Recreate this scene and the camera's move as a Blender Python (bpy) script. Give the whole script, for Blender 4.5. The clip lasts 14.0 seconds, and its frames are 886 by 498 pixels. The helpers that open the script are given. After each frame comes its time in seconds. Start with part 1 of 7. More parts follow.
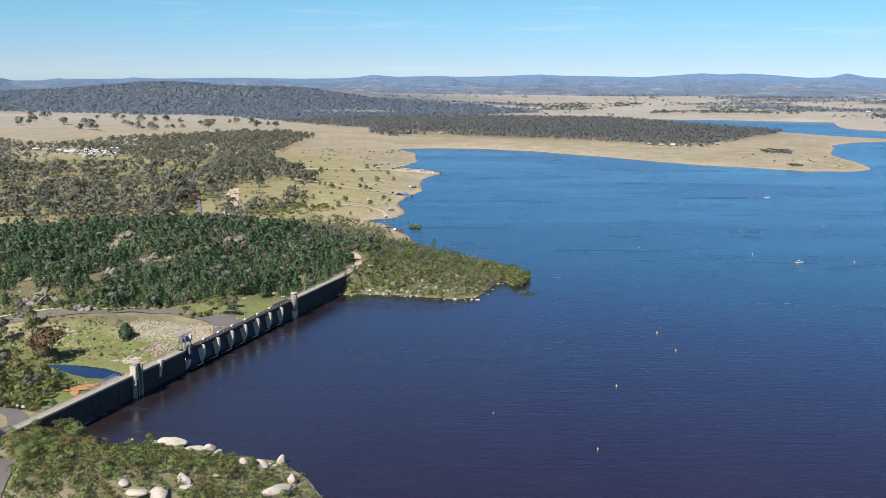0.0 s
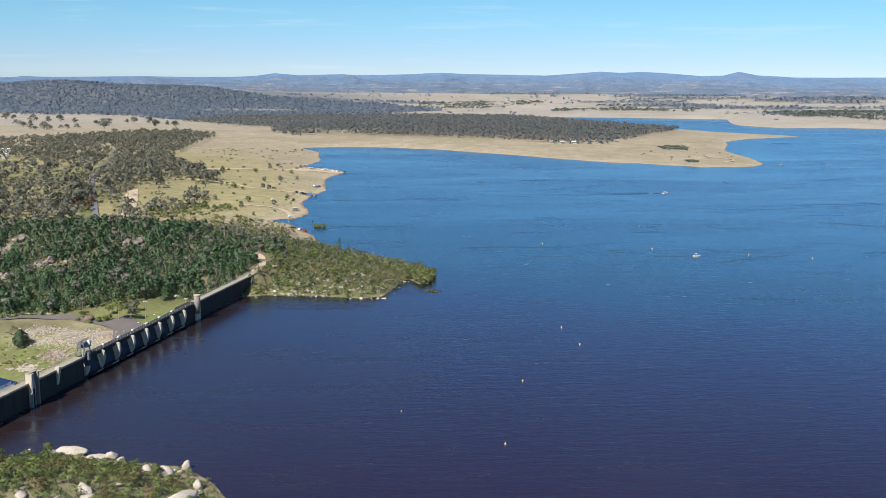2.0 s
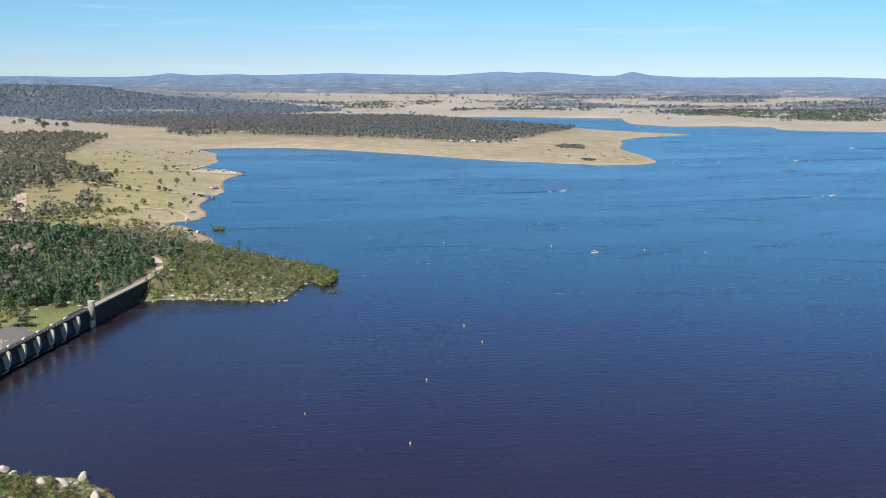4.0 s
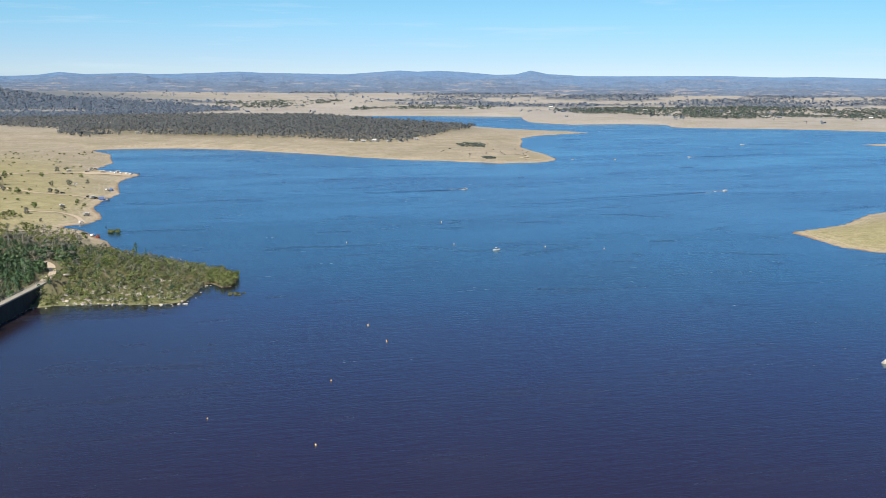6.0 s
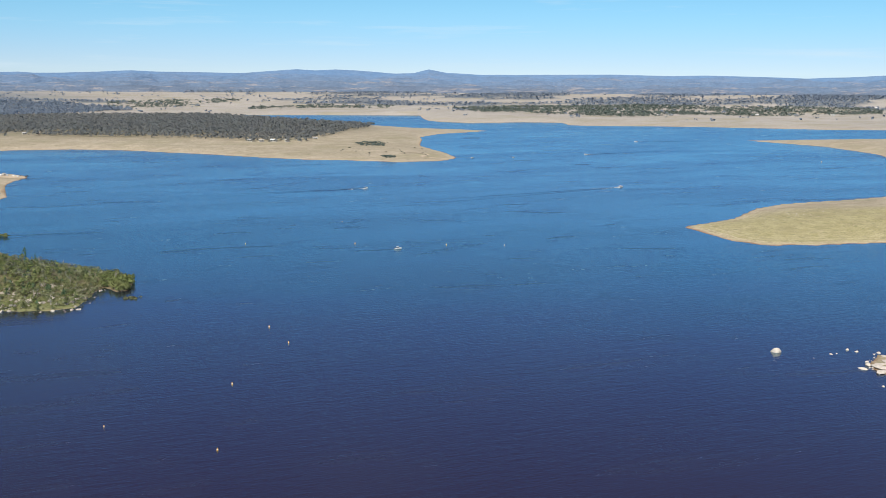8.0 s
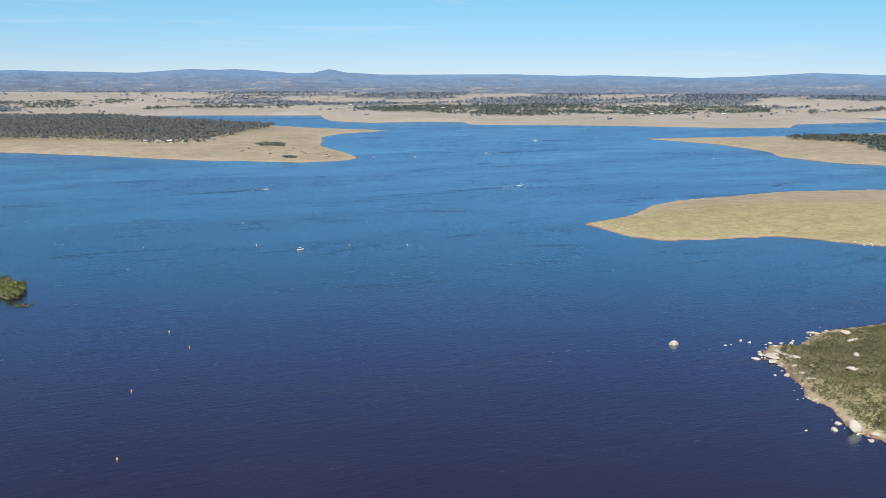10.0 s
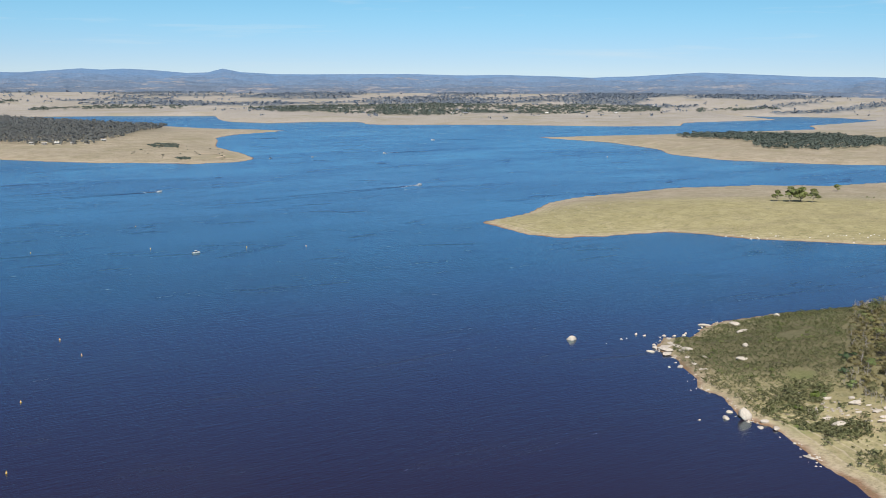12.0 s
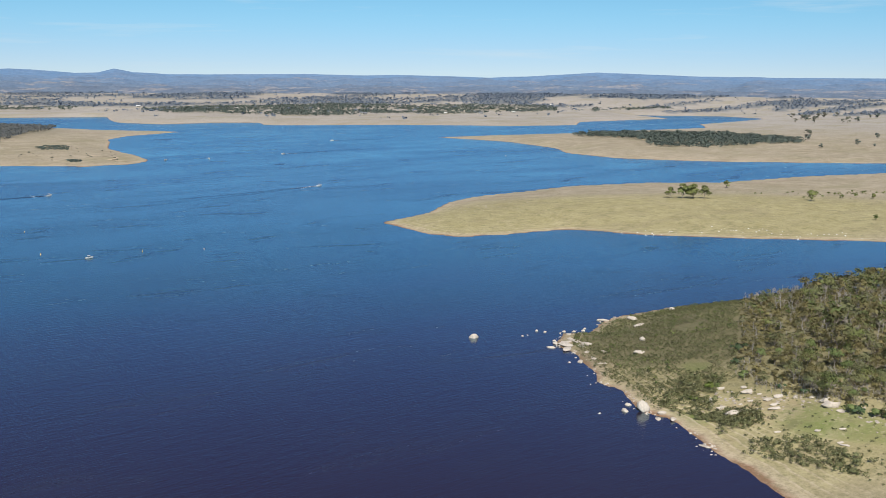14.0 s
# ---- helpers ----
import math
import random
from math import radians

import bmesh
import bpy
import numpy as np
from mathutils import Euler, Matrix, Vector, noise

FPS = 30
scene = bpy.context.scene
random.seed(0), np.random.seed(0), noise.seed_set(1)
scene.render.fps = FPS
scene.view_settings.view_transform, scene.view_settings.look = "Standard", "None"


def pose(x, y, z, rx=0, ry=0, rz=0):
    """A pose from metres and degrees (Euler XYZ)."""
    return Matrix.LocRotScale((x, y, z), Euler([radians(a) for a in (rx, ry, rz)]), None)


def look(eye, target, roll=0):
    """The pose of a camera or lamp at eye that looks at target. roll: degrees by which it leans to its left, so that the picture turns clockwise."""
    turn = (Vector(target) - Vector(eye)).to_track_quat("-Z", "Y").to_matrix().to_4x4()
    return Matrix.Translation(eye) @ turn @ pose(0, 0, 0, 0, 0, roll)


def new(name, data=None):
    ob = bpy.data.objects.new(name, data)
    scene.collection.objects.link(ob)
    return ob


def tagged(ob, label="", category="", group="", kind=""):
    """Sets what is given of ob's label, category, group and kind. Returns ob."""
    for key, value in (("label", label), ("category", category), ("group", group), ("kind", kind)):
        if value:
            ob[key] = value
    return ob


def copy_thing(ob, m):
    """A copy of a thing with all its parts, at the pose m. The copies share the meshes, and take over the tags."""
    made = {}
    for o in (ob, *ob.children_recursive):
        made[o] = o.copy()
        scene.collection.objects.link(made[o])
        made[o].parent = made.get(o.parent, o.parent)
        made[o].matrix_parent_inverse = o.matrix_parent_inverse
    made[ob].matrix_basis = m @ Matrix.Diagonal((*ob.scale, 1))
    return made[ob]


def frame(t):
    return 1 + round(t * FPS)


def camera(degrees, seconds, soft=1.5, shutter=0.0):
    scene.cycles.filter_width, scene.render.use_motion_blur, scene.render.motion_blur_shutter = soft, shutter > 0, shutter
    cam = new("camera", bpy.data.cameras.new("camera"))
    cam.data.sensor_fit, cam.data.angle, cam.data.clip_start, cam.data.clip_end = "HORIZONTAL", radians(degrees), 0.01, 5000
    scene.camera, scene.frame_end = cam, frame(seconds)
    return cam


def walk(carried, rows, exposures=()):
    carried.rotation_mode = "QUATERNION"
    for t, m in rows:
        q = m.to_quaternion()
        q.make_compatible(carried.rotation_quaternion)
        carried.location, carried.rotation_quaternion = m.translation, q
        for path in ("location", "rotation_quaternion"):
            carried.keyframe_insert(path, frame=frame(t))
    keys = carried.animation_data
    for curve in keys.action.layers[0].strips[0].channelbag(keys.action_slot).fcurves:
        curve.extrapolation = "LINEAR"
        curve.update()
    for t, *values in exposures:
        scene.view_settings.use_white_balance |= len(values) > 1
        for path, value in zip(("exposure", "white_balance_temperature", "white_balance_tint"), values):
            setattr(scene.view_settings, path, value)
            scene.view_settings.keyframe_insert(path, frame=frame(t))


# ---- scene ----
EYE = 130.0
cam = camera(46.64, 14.0, soft=0.86)
ROWS = [  # seconds, yaw to the right, pitch
    (0.0, 0.0, -9.65), (0.5, 1.25, -9.64), (1.0, 2.55, -9.65), (1.5, 3.94, -9.67), (2.0, 5.34, -9.70),
    (2.5, 6.71, -9.70), (3.0, 8.11, -9.69), (5.5, 15.01, -9.67), (6.0, 16.38, -9.69), (6.5, 17.74, -9.71),
    (7.0, 19.14, -9.72), (7.5, 20.55, -9.72), (8.0, 21.96, -9.72), (10.5, 28.82, -9.70), (11.0, 30.24, -9.70),
    (11.5, 31.67, -9.69), (12.0, 33.11, -9.68), (12.5, 34.52, -9.67), (13.0, 35.89, -9.66), (13.5, 37.27, -9.65),
    (14.0, 38.69, -9.64),
]
walk(cam, [(t, pose(0, 0, EYE, 90 + pitch, 0, -yaw) @ pose(0, 0, 0, 0, 0, 0.40)) for t, yaw, pitch in ROWS],
     exposures=[(0.0, 0.32), (8.0, 0.24), (14.0, 0.08)])

# ---- world and sun ----
SUN_AZ, SUN_EL = 217.0, 45.0          # clockwise from +y, above the horizon
world = bpy.data.worlds.new("sky")
scene.world = world
world.use_nodes = True
wn = world.node_tree.nodes
sky = wn.new("ShaderNodeTexSky")
sky.sky_type, sky.sun_disc = "NISHITA", False
sky.sun_elevation, sky.sun_rotation = radians(SUN_EL), radians(SUN_AZ)
sky.altitude, sky.air_density, sky.dust_density, sky.ozone_density = 1200, 0.62, 0.0, 2.0
tint = wn.new("ShaderNodeMix")
tint.data_type, tint.blend_type = "RGBA", "MULTIPLY"
tint.inputs[0].default_value = 1.0
# a thin haze near the horizon, clearing upwards
aim, up, haze = wn.new("ShaderNodeTexCoord"), wn.new("ShaderNodeSeparateXYZ"), wn.new("ShaderNodeValToRGB")
haze.color_ramp.interpolation = "EASE"
for k, (at, rgb) in enumerate(((0.0, (0.59, 0.66, 0.80)), (0.075, (0.59, 0.87, 0.89)), (0.25, (0.62, 0.80, 1.0)))):
    stop = haze.color_ramp.elements[0] if k == 0 else haze.color_ramp.elements.new(at)
    stop.position, stop.color = at, (*rgb, 1)
haze.color_ramp.elements[-1].color = (0.62, 0.80, 1.0, 1)
world.node_tree.links.new(aim.outputs["Generated"], up.inputs[0])
world.node_tree.links.new(up.outputs[2], haze.inputs[0])
world.node_tree.links.new(haze.outputs[0], tint.inputs[7])
world.node_tree.links.new(sky.outputs[0], tint.inputs[6])
# a few thin wisps of high cloud
squash, wisp, thin, veil = wn.new("ShaderNodeMapping"), wn.new("ShaderNodeTexNoise"), wn.new("ShaderNodeMapRange"), wn.new("ShaderNodeMix")
squash.inputs["Scale"].default_value = (5, 5, 75)
wisp.inputs["Scale"].default_value, wisp.inputs["Detail"].default_value, wisp.inputs["Roughness"].default_value = 1.0, 6, 0.62
thin.inputs["From Min"].default_value, thin.inputs["From Max"].default_value, thin.inputs["To Max"].default_value = 0.56, 0.78, 0.45
veil.data_type = "RGBA"
veil.inputs[7].default_value = (6.0, 7.2, 8.0, 1)
world.node_tree.links.new(aim.outputs["Generated"], squash.inputs[0])
world.node_tree.links.new(squash.outputs[0], wisp.inputs["Vector"])
world.node_tree.links.new(wisp.outputs["Fac"], thin.inputs["Value"])
world.node_tree.links.new(thin.outputs[0], veil.inputs[0])
world.node_tree.links.new(tint.outputs[2], veil.inputs[6])
world.node_tree.links.new(veil.outputs[2], wn["Background"].inputs[0])
wn["Background"].inputs[1].default_value = 0.099
sun_data = bpy.data.lights.new("sun", "SUN")
sun_data.energy, sun_data.angle, sun_data.color = 5.0, radians(0.53), (1.0, 0.94, 0.84)
sun = new("sun", sun_data)
sa, se = radians(SUN_AZ), radians(SUN_EL)
sun.matrix_world = look((0, 0, 400), (-math.sin(sa) * math.cos(se), -math.cos(sa) * math.cos(se), 400 - math.sin(se)))
scene.view_settings.exposure = 0.2


# ---- materials ----
class Mat:
    """A small wrapper to lay out a node material."""

    def __init__(self, name, rough=0.8, metal=0.0):
        self.m = bpy.data.materials.new(name)
        self.m.use_nodes = True
        self.t = self.m.node_tree
        self.b = self.t.nodes["Principled BSDF"]
        self.b.inputs["Roughness"].default_value = rough
        self.b.inputs["Metallic"].default_value = metal
        self.b.inputs["Specular IOR Level"].default_value = 0.25
        self.pos = self.t.nodes.new("ShaderNodeNewGeometry")

    def put(self, socket, value):
        if isinstance(value, bpy.types.NodeSocket):
            self.t.links.new(value, socket)
        elif isinstance(value, tuple) and len(value) == 3 and socket.type == "RGBA":
            socket.default_value = (*value, 1)
        else:
            socket.default_value = value

    def noise(self, size, detail=4.0, rough=0.55, stretch=None, warp=0.0):
        n = self.t.nodes.new("ShaderNodeTexNoise")
        n.inputs["Scale"].default_value = 1.0
        n.inputs["Detail"].default_value, n.inputs["Roughness"].default_value = detail, rough
        n.inputs["Distortion"].default_value = warp
        mp = self.t.nodes.new("ShaderNodeMapping")
        sx, sy, sz = stretch or (1, 1, 1)
        mp.inputs["Scale"].default_value = (1 / size / sx, 1 / size / sy, 1 / size / sz)
        self.t.links.new(self.pos.outputs["Position"], mp.inputs["Vector"])
        self.t.links.new(mp.outputs[0], n.inputs["Vector"])
        return n.outputs["Fac"]

    def ramp(self, fac, lo, hi):
        n = self.t.nodes.new("ShaderNodeMapRange")
        n.inputs["From Min"].default_value, n.inputs["From Max"].default_value = lo, hi
        self.put(n.inputs["Value"], fac)
        return n.outputs[0]

    def math(self, op, a, b=0.0):
        n = self.t.nodes.new("ShaderNodeMath")
        n.operation = op
        self.put(n.inputs[0], a), self.put(n.inputs[1], b)
        return n.outputs[0]

    def mix(self, fac, a, b):
        n = self.t.nodes.new("ShaderNodeMix")
        n.data_type = "RGBA"
        self.put(n.inputs[0], fac), self.put(n.inputs[6], a), self.put(n.inputs[7], b)
        return n.outputs[2]

    def height(self):
        n = self.t.nodes.new("ShaderNodeSeparateXYZ")
        self.t.links.new(self.pos.outputs["Position"], n.inputs[0])
        return n.outputs[2]

    def attr(self, name):
        n = self.t.nodes.new("ShaderNodeAttribute")
        n.attribute_name = name
        return n.outputs["Fac"]

    def island(self):
        return self.pos.outputs["Random Per Island"]

    def object_random(self):
        return self.t.nodes.new("ShaderNodeObjectInfo").outputs["Random"]

    def bump(self, h, depth=0.05, strength=1.0):
        n = self.t.nodes.new("ShaderNodeBump")
        n.inputs["Distance"].default_value, n.inputs["Strength"].default_value = depth, strength
        self.put(n.inputs["Height"], h)
        self.t.links.new(n.outputs[0], self.b.inputs["Normal"])

    def color(self, c):
        self.put(self.b.inputs["Base Color"], c)
        return self


def mat_ground():
    m = Mat("grassland", 0.95)
    big, mid, fine = m.noise(160, 6, 0.6), m.noise(22, 6, 0.65), m.noise(2.2, 5, 0.7)
    tan = m.mix(m.ramp(big, 0.35, 0.65), (0.395, 0.335, 0.25), (0.33, 0.283, 0.205))
    tan = m.mix(m.ramp(mid, 0.42, 0.66), tan, (0.475, 0.40, 0.30))
    # distance haze put into the grass colour: paler and greyer farther off
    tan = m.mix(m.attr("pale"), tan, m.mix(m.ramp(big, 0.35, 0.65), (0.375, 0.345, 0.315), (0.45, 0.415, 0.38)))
    tan = m.mix(m.math("MULTIPLY", m.ramp(m.noise(75, 6, 0.7, (2.0, 0.9, 1), 0.8), 0.5, 0.62), 0.5), tan, (0.30, 0.28, 0.17))
    grass = m.mix(m.ramp(m.noise(11, 6, 0.7), 0.38, 0.62), (0.325, 0.29, 0.135), (0.43, 0.38, 0.205))
    c = m.mix(m.ramp(m.math("ADD", m.attr("green"), m.math("MULTIPLY", m.math("SUBTRACT", mid, 0.5), 0.9)), 0.15, 0.85), tan, grass)
    lush = m.mix(m.ramp(fine, 0.3, 0.7), (0.13, 0.178, 0.045), (0.22, 0.255, 0.08))
    c = m.mix(m.ramp(m.math("ADD", m.attr("lush"), m.math("MULTIPLY", m.math("SUBTRACT", mid, 0.5), 1.2)), 0.3, 0.8), c, lush)
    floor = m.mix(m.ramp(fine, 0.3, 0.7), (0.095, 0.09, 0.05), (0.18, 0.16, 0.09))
    # the woodland floor gets the same haze as a blue-grey tone
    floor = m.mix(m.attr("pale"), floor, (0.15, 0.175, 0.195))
    earth = m.mix(m.ramp(mid, 0.3, 0.7), (0.45, 0.33, 0.20), (0.52, 0.42, 0.30))
    c = m.mix(m.ramp(m.math("ADD", m.attr("bare"), m.math("MULTIPLY", m.math("SUBTRACT", fine, 0.5), 0.8)), 0.35, 0.75), c, earth)
    # the strip of bare soil that the falling lake has left
    z = m.math("ADD", m.height(), m.math("MULTIPLY", m.math("SUBTRACT", mid, 0.5), 1.1))
    shore = m.ramp(z, 0.95, 0.25)
    wet = m.math("MULTIPLY", m.ramp(z, 0.32, 0.05), 0.8)
    soil = m.mix(m.ramp(fine, 0.3, 0.7), (0.56, 0.455, 0.33), (0.49, 0.40, 0.285))
    lake_side = m.attr("shore")
    ring = m.math("FRACT", m.math("ADD", m.math("MULTIPLY", m.height(), 1.7), m.math("MULTIPLY", mid, 1.2)))
    c = m.mix(m.math("MULTIPLY", m.math("MULTIPLY", m.ramp(ring, 0.7, 0.9), lake_side), 0.55), c, (0.58, 0.48, 0.36))
    c = m.mix(m.math("MULTIPLY", m.math("MULTIPLY", shore, 0.8), lake_side), c, soil)
    c = m.mix(m.math("MULTIPLY", wet, lake_side), c, (0.20, 0.09, 0.045))
    c = m.mix(m.math("MULTIPLY", m.ramp(fine, 0.5, 0.72), 0.45), c, (0.17, 0.15, 0.075))
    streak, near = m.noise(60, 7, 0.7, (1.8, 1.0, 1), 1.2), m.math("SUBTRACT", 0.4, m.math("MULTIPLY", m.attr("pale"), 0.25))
    c = m.mix(m.math("MULTIPLY", m.ramp(streak, 0.5, 0.62), near), c, (0.25, 0.215, 0.125))
    c = m.mix(m.math("MULTIPLY", m.ramp(streak, 0.42, 0.30), near), c, (0.53, 0.44, 0.31))
    tuft = m.noise(7.5, 6, 0.75)
    c = m.mix(m.math("MULTIPLY", m.ramp(tuft, 0.54, 0.62), m.math("ADD", near, 0.05)), c, (0.14, 0.14, 0.065))
    c = m.mix(m.math("MULTIPLY", m.ramp(m.noise(3.2, 6, 0.75), 0.57, 0.65), 0.5), c, (0.50, 0.42, 0.29))
    grit = m.noise(1.3, 4, 0.8)
    c = m.mix(m.math("MULTIPLY", m.ramp(grit, 0.51, 0.6), m.math("SUBTRACT", 0.34, m.math("MULTIPLY", m.attr("lush"), 0.3))), c, (0.15, 0.135, 0.07))
    c = m.mix(m.math("MULTIPLY", m.ramp(grit, 0.44, 0.36), m.math("SUBTRACT", 0.3, m.math("MULTIPLY", m.attr("lush"), 0.28))), c, (0.52, 0.44, 0.32))
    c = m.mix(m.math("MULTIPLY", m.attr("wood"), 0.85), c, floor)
    m.color(c)
    m.bump(m.math("ADD", fine, m.math("MULTIPLY", mid, 2.0)), 0.5, 0.6)
    return m.m


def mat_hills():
    """Eucalypt ranges: grey-green and patched with dry fields close by; air haze put into the colours turns them blue
    far off.
    """
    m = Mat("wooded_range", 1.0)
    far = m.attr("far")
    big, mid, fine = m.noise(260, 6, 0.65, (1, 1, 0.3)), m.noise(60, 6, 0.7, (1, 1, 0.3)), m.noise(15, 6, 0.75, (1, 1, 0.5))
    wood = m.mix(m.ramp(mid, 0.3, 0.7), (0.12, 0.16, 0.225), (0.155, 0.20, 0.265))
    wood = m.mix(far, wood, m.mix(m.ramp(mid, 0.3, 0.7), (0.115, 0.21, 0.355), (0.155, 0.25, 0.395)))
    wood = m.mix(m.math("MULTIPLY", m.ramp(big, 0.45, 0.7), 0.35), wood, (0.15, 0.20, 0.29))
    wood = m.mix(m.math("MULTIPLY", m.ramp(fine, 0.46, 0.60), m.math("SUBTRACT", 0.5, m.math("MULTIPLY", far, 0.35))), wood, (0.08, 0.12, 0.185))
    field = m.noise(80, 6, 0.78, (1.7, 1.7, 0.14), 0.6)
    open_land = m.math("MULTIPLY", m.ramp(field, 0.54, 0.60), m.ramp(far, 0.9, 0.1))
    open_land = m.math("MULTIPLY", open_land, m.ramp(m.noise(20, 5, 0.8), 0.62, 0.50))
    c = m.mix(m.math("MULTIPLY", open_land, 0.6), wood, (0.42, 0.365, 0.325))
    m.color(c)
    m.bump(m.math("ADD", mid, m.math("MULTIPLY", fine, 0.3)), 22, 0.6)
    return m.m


def mat_water(name, deep, calm=False):
    """Dark water under a tinted Fresnel gloss."""
    m = Mat(name, 0.05)
    m.b.inputs["IOR"].default_value, m.b.inputs["Specular IOR Level"].default_value = 1.333, 0.5
    if not calm:
        # murky shallows in the corner between the dam and the near bank
        n = m.t.nodes.new("ShaderNodeSeparateXYZ")
        m.t.links.new(m.pos.outputs["Position"], n.inputs[0])
        px, py = m.math("ADD", n.outputs[0], 140.0), m.math("SUBTRACT", n.outputs[1], 350.0)
        along = m.math("ADD", m.math("MULTIPLY", px, 0.2959), m.math("MULTIPLY", py, 0.9552))
        off = m.math("SUBTRACT", m.math("MULTIPLY", px, 0.9552), m.math("MULTIPLY", py, 0.2959))
        mud = m.math("MULTIPLY", m.ramp(m.math("ADD", along, m.math("MULTIPLY", m.noise(12), 30)), 60, 8), m.ramp(m.math("ADD", off, m.math("MULTIPLY", along, 0.25)), 22, 4))
        deep = m.mix(mud, deep, (0.115, 0.055, 0.034))
    if not calm:
        lee = m.math("MULTIPLY", m.ramp(m.math("ADD", off, m.math("MULTIPLY", m.noise(40), 60)), 190, 60), m.ramp(along, 330, 230))
        deep = m.mix(m.math("MULTIPLY", lee, 0.8), deep, (0.024, 0.0155, 0.015))
        # a teal band over the open lake: sky reflection put into the water colour
        across = m.math("ADD", m.math("ADD", m.math("MULTIPLY", n.outputs[0], 0.473), m.math("MULTIPLY", n.outputs[1], 0.881)), m.math("MULTIPLY", m.math("SUBTRACT", m.noise(130, 4, 0.6, (2.0, 0.8, 1)), 0.5), 260))
        sky_sheen = m.math("MULTIPLY", m.ramp(across, 500, 720), m.ramp(across, 1250, 820))
        deep = m.mix(m.math("MULTIPLY", sky_sheen, 0.9), deep, (0.014, 0.040, 0.050))
    m.color(deep)
    gloss, rim, both = m.t.nodes.new("ShaderNodeBsdfGlossy"), m.t.nodes.new("ShaderNodeFresnel"), m.t.nodes.new("ShaderNodeMixShader")
    rim.inputs["IOR"].default_value = 1.333
    gloss.inputs["Color"].default_value = (0.40, 0.80, 1.0, 1)
    rough = 0.03
    if calm:
        m.bump(m.noise(3, 3, 0.5), 0.02, 1.0)
    else:
        ripple = m.noise(1.3, 3, 0.6, (2.4, 0.8, 1), 0.3)
        chop = m.noise(4.2, 3, 0.5, (3.0, 0.8, 1), 0.4)
        gust = m.noise(150, 5, 0.6, (2.6, 0.7, 1), 0.8)
        h = m.math("ADD", m.math("MULTIPLY", ripple, 0.5), m.math("MULTIPLY", chop, 0.6))
        h = m.math("MULTIPLY", h, m.math("SUBTRACT", m.ramp(gust, -0.35, 0.6), m.math("MULTIPLY", lee, 0.2)))
        m.bump(h, 0.15, 1.0)
        fleck = m.noise(34, 5, 0.65, (3.2, 0.8, 1), 1.4)
        rough = m.math("ADD", 0.13, m.math("MULTIPLY", m.ramp(gust, 0.3, 0.7), 0.10))
        rough = m.math("ADD", rough, m.math("MULTIPLY", m.ramp(fleck, 0.55, 0.72), 0.16))
        rough = m.math("MULTIPLY", rough, m.math("ADD", 1.0, m.math("MULTIPLY", lee, 0.3)))
    m.put(m.b.inputs["Roughness"], rough), m.put(gloss.inputs["Roughness"], rough)
    normal = m.b.inputs["Normal"].links[0].from_socket
    m.t.links.new(normal, gloss.inputs["Normal"]), m.t.links.new(normal, rim.inputs["Normal"])
    # the backs of the waves hide a part of the gloss at a flat angle
    m.put(both.inputs[0], m.math("DIVIDE", rim.outputs[0], m.math("ADD", 1.0, m.math("MULTIPLY", rim.outputs[0], 0.45))))
    m.t.links.new(m.b.outputs[0], both.inputs[1]), m.t.links.new(gloss.outputs[0], both.inputs[2])
    m.t.links.new(both.outputs[0], m.t.nodes["Material Output"].inputs[0])
    return m.m


def mat_plain(name, a, b, size=1.0, rough=0.8, depth=0.02, metal=0.0, stains=None):
    """Two close tones at one size, mottled at a larger one, with a fine relief."""
    m = Mat(name, rough, metal)
    n1, n2 = m.noise(size, 5, 0.6), m.noise(size * 7, 4, 0.6)
    c = m.mix(m.ramp(n1, 0.3, 0.7), a, b)
    dark = tuple(v * 0.72 for v in a)
    c = m.mix(m.math("MULTIPLY", m.ramp(n2, 0.45, 0.75), 0.5), c, dark)
    if stains:
        streak = m.noise(1.4, 5, 0.6, (1, 1, 7))
        c = m.mix(m.math("MULTIPLY", m.ramp(streak, 0.5, 0.7), 0.6), c, stains)
    m.color(c)
    m.bump(n1, depth, 0.7)
    return m.m


def mat_leaf(name, a, b, other, patch=14.0, share=0.35, thinness=0.33):
    m = Mat(name, 0.65)
    own = m.math("FRACT", m.math("ADD", m.attr("tone"), m.object_random()))
    c = m.mix(m.math("ADD", m.math("MULTIPLY", m.island(), 0.22), m.math("MULTIPLY", own, 0.78)), a, b)
    c = m.mix(m.math("MULTIPLY", m.ramp(m.noise(patch, 3, 0.6), 0.45, 0.62), share), c, other)
    c = m.mix(m.math("MULTIPLY", m.ramp(m.noise(5, 2, 0.5), 0.4, 0.7), 0.35), c, tuple(v * 0.55 for v in a))
    m.color(c)
    thin = m.t.nodes.new("ShaderNodeBsdfTranslucent")
    both = m.t.nodes.new("ShaderNodeMixShader")
    both.inputs[0].default_value = thinness
    m.put(thin.inputs[0], c)
    m.t.links.new(m.b.outputs[0], both.inputs[1]), m.t.links.new(thin.outputs[0], both.inputs[2])
    m.t.links.new(both.outputs[0], m.t.nodes["Material Output"].inputs[0])
    return m.m


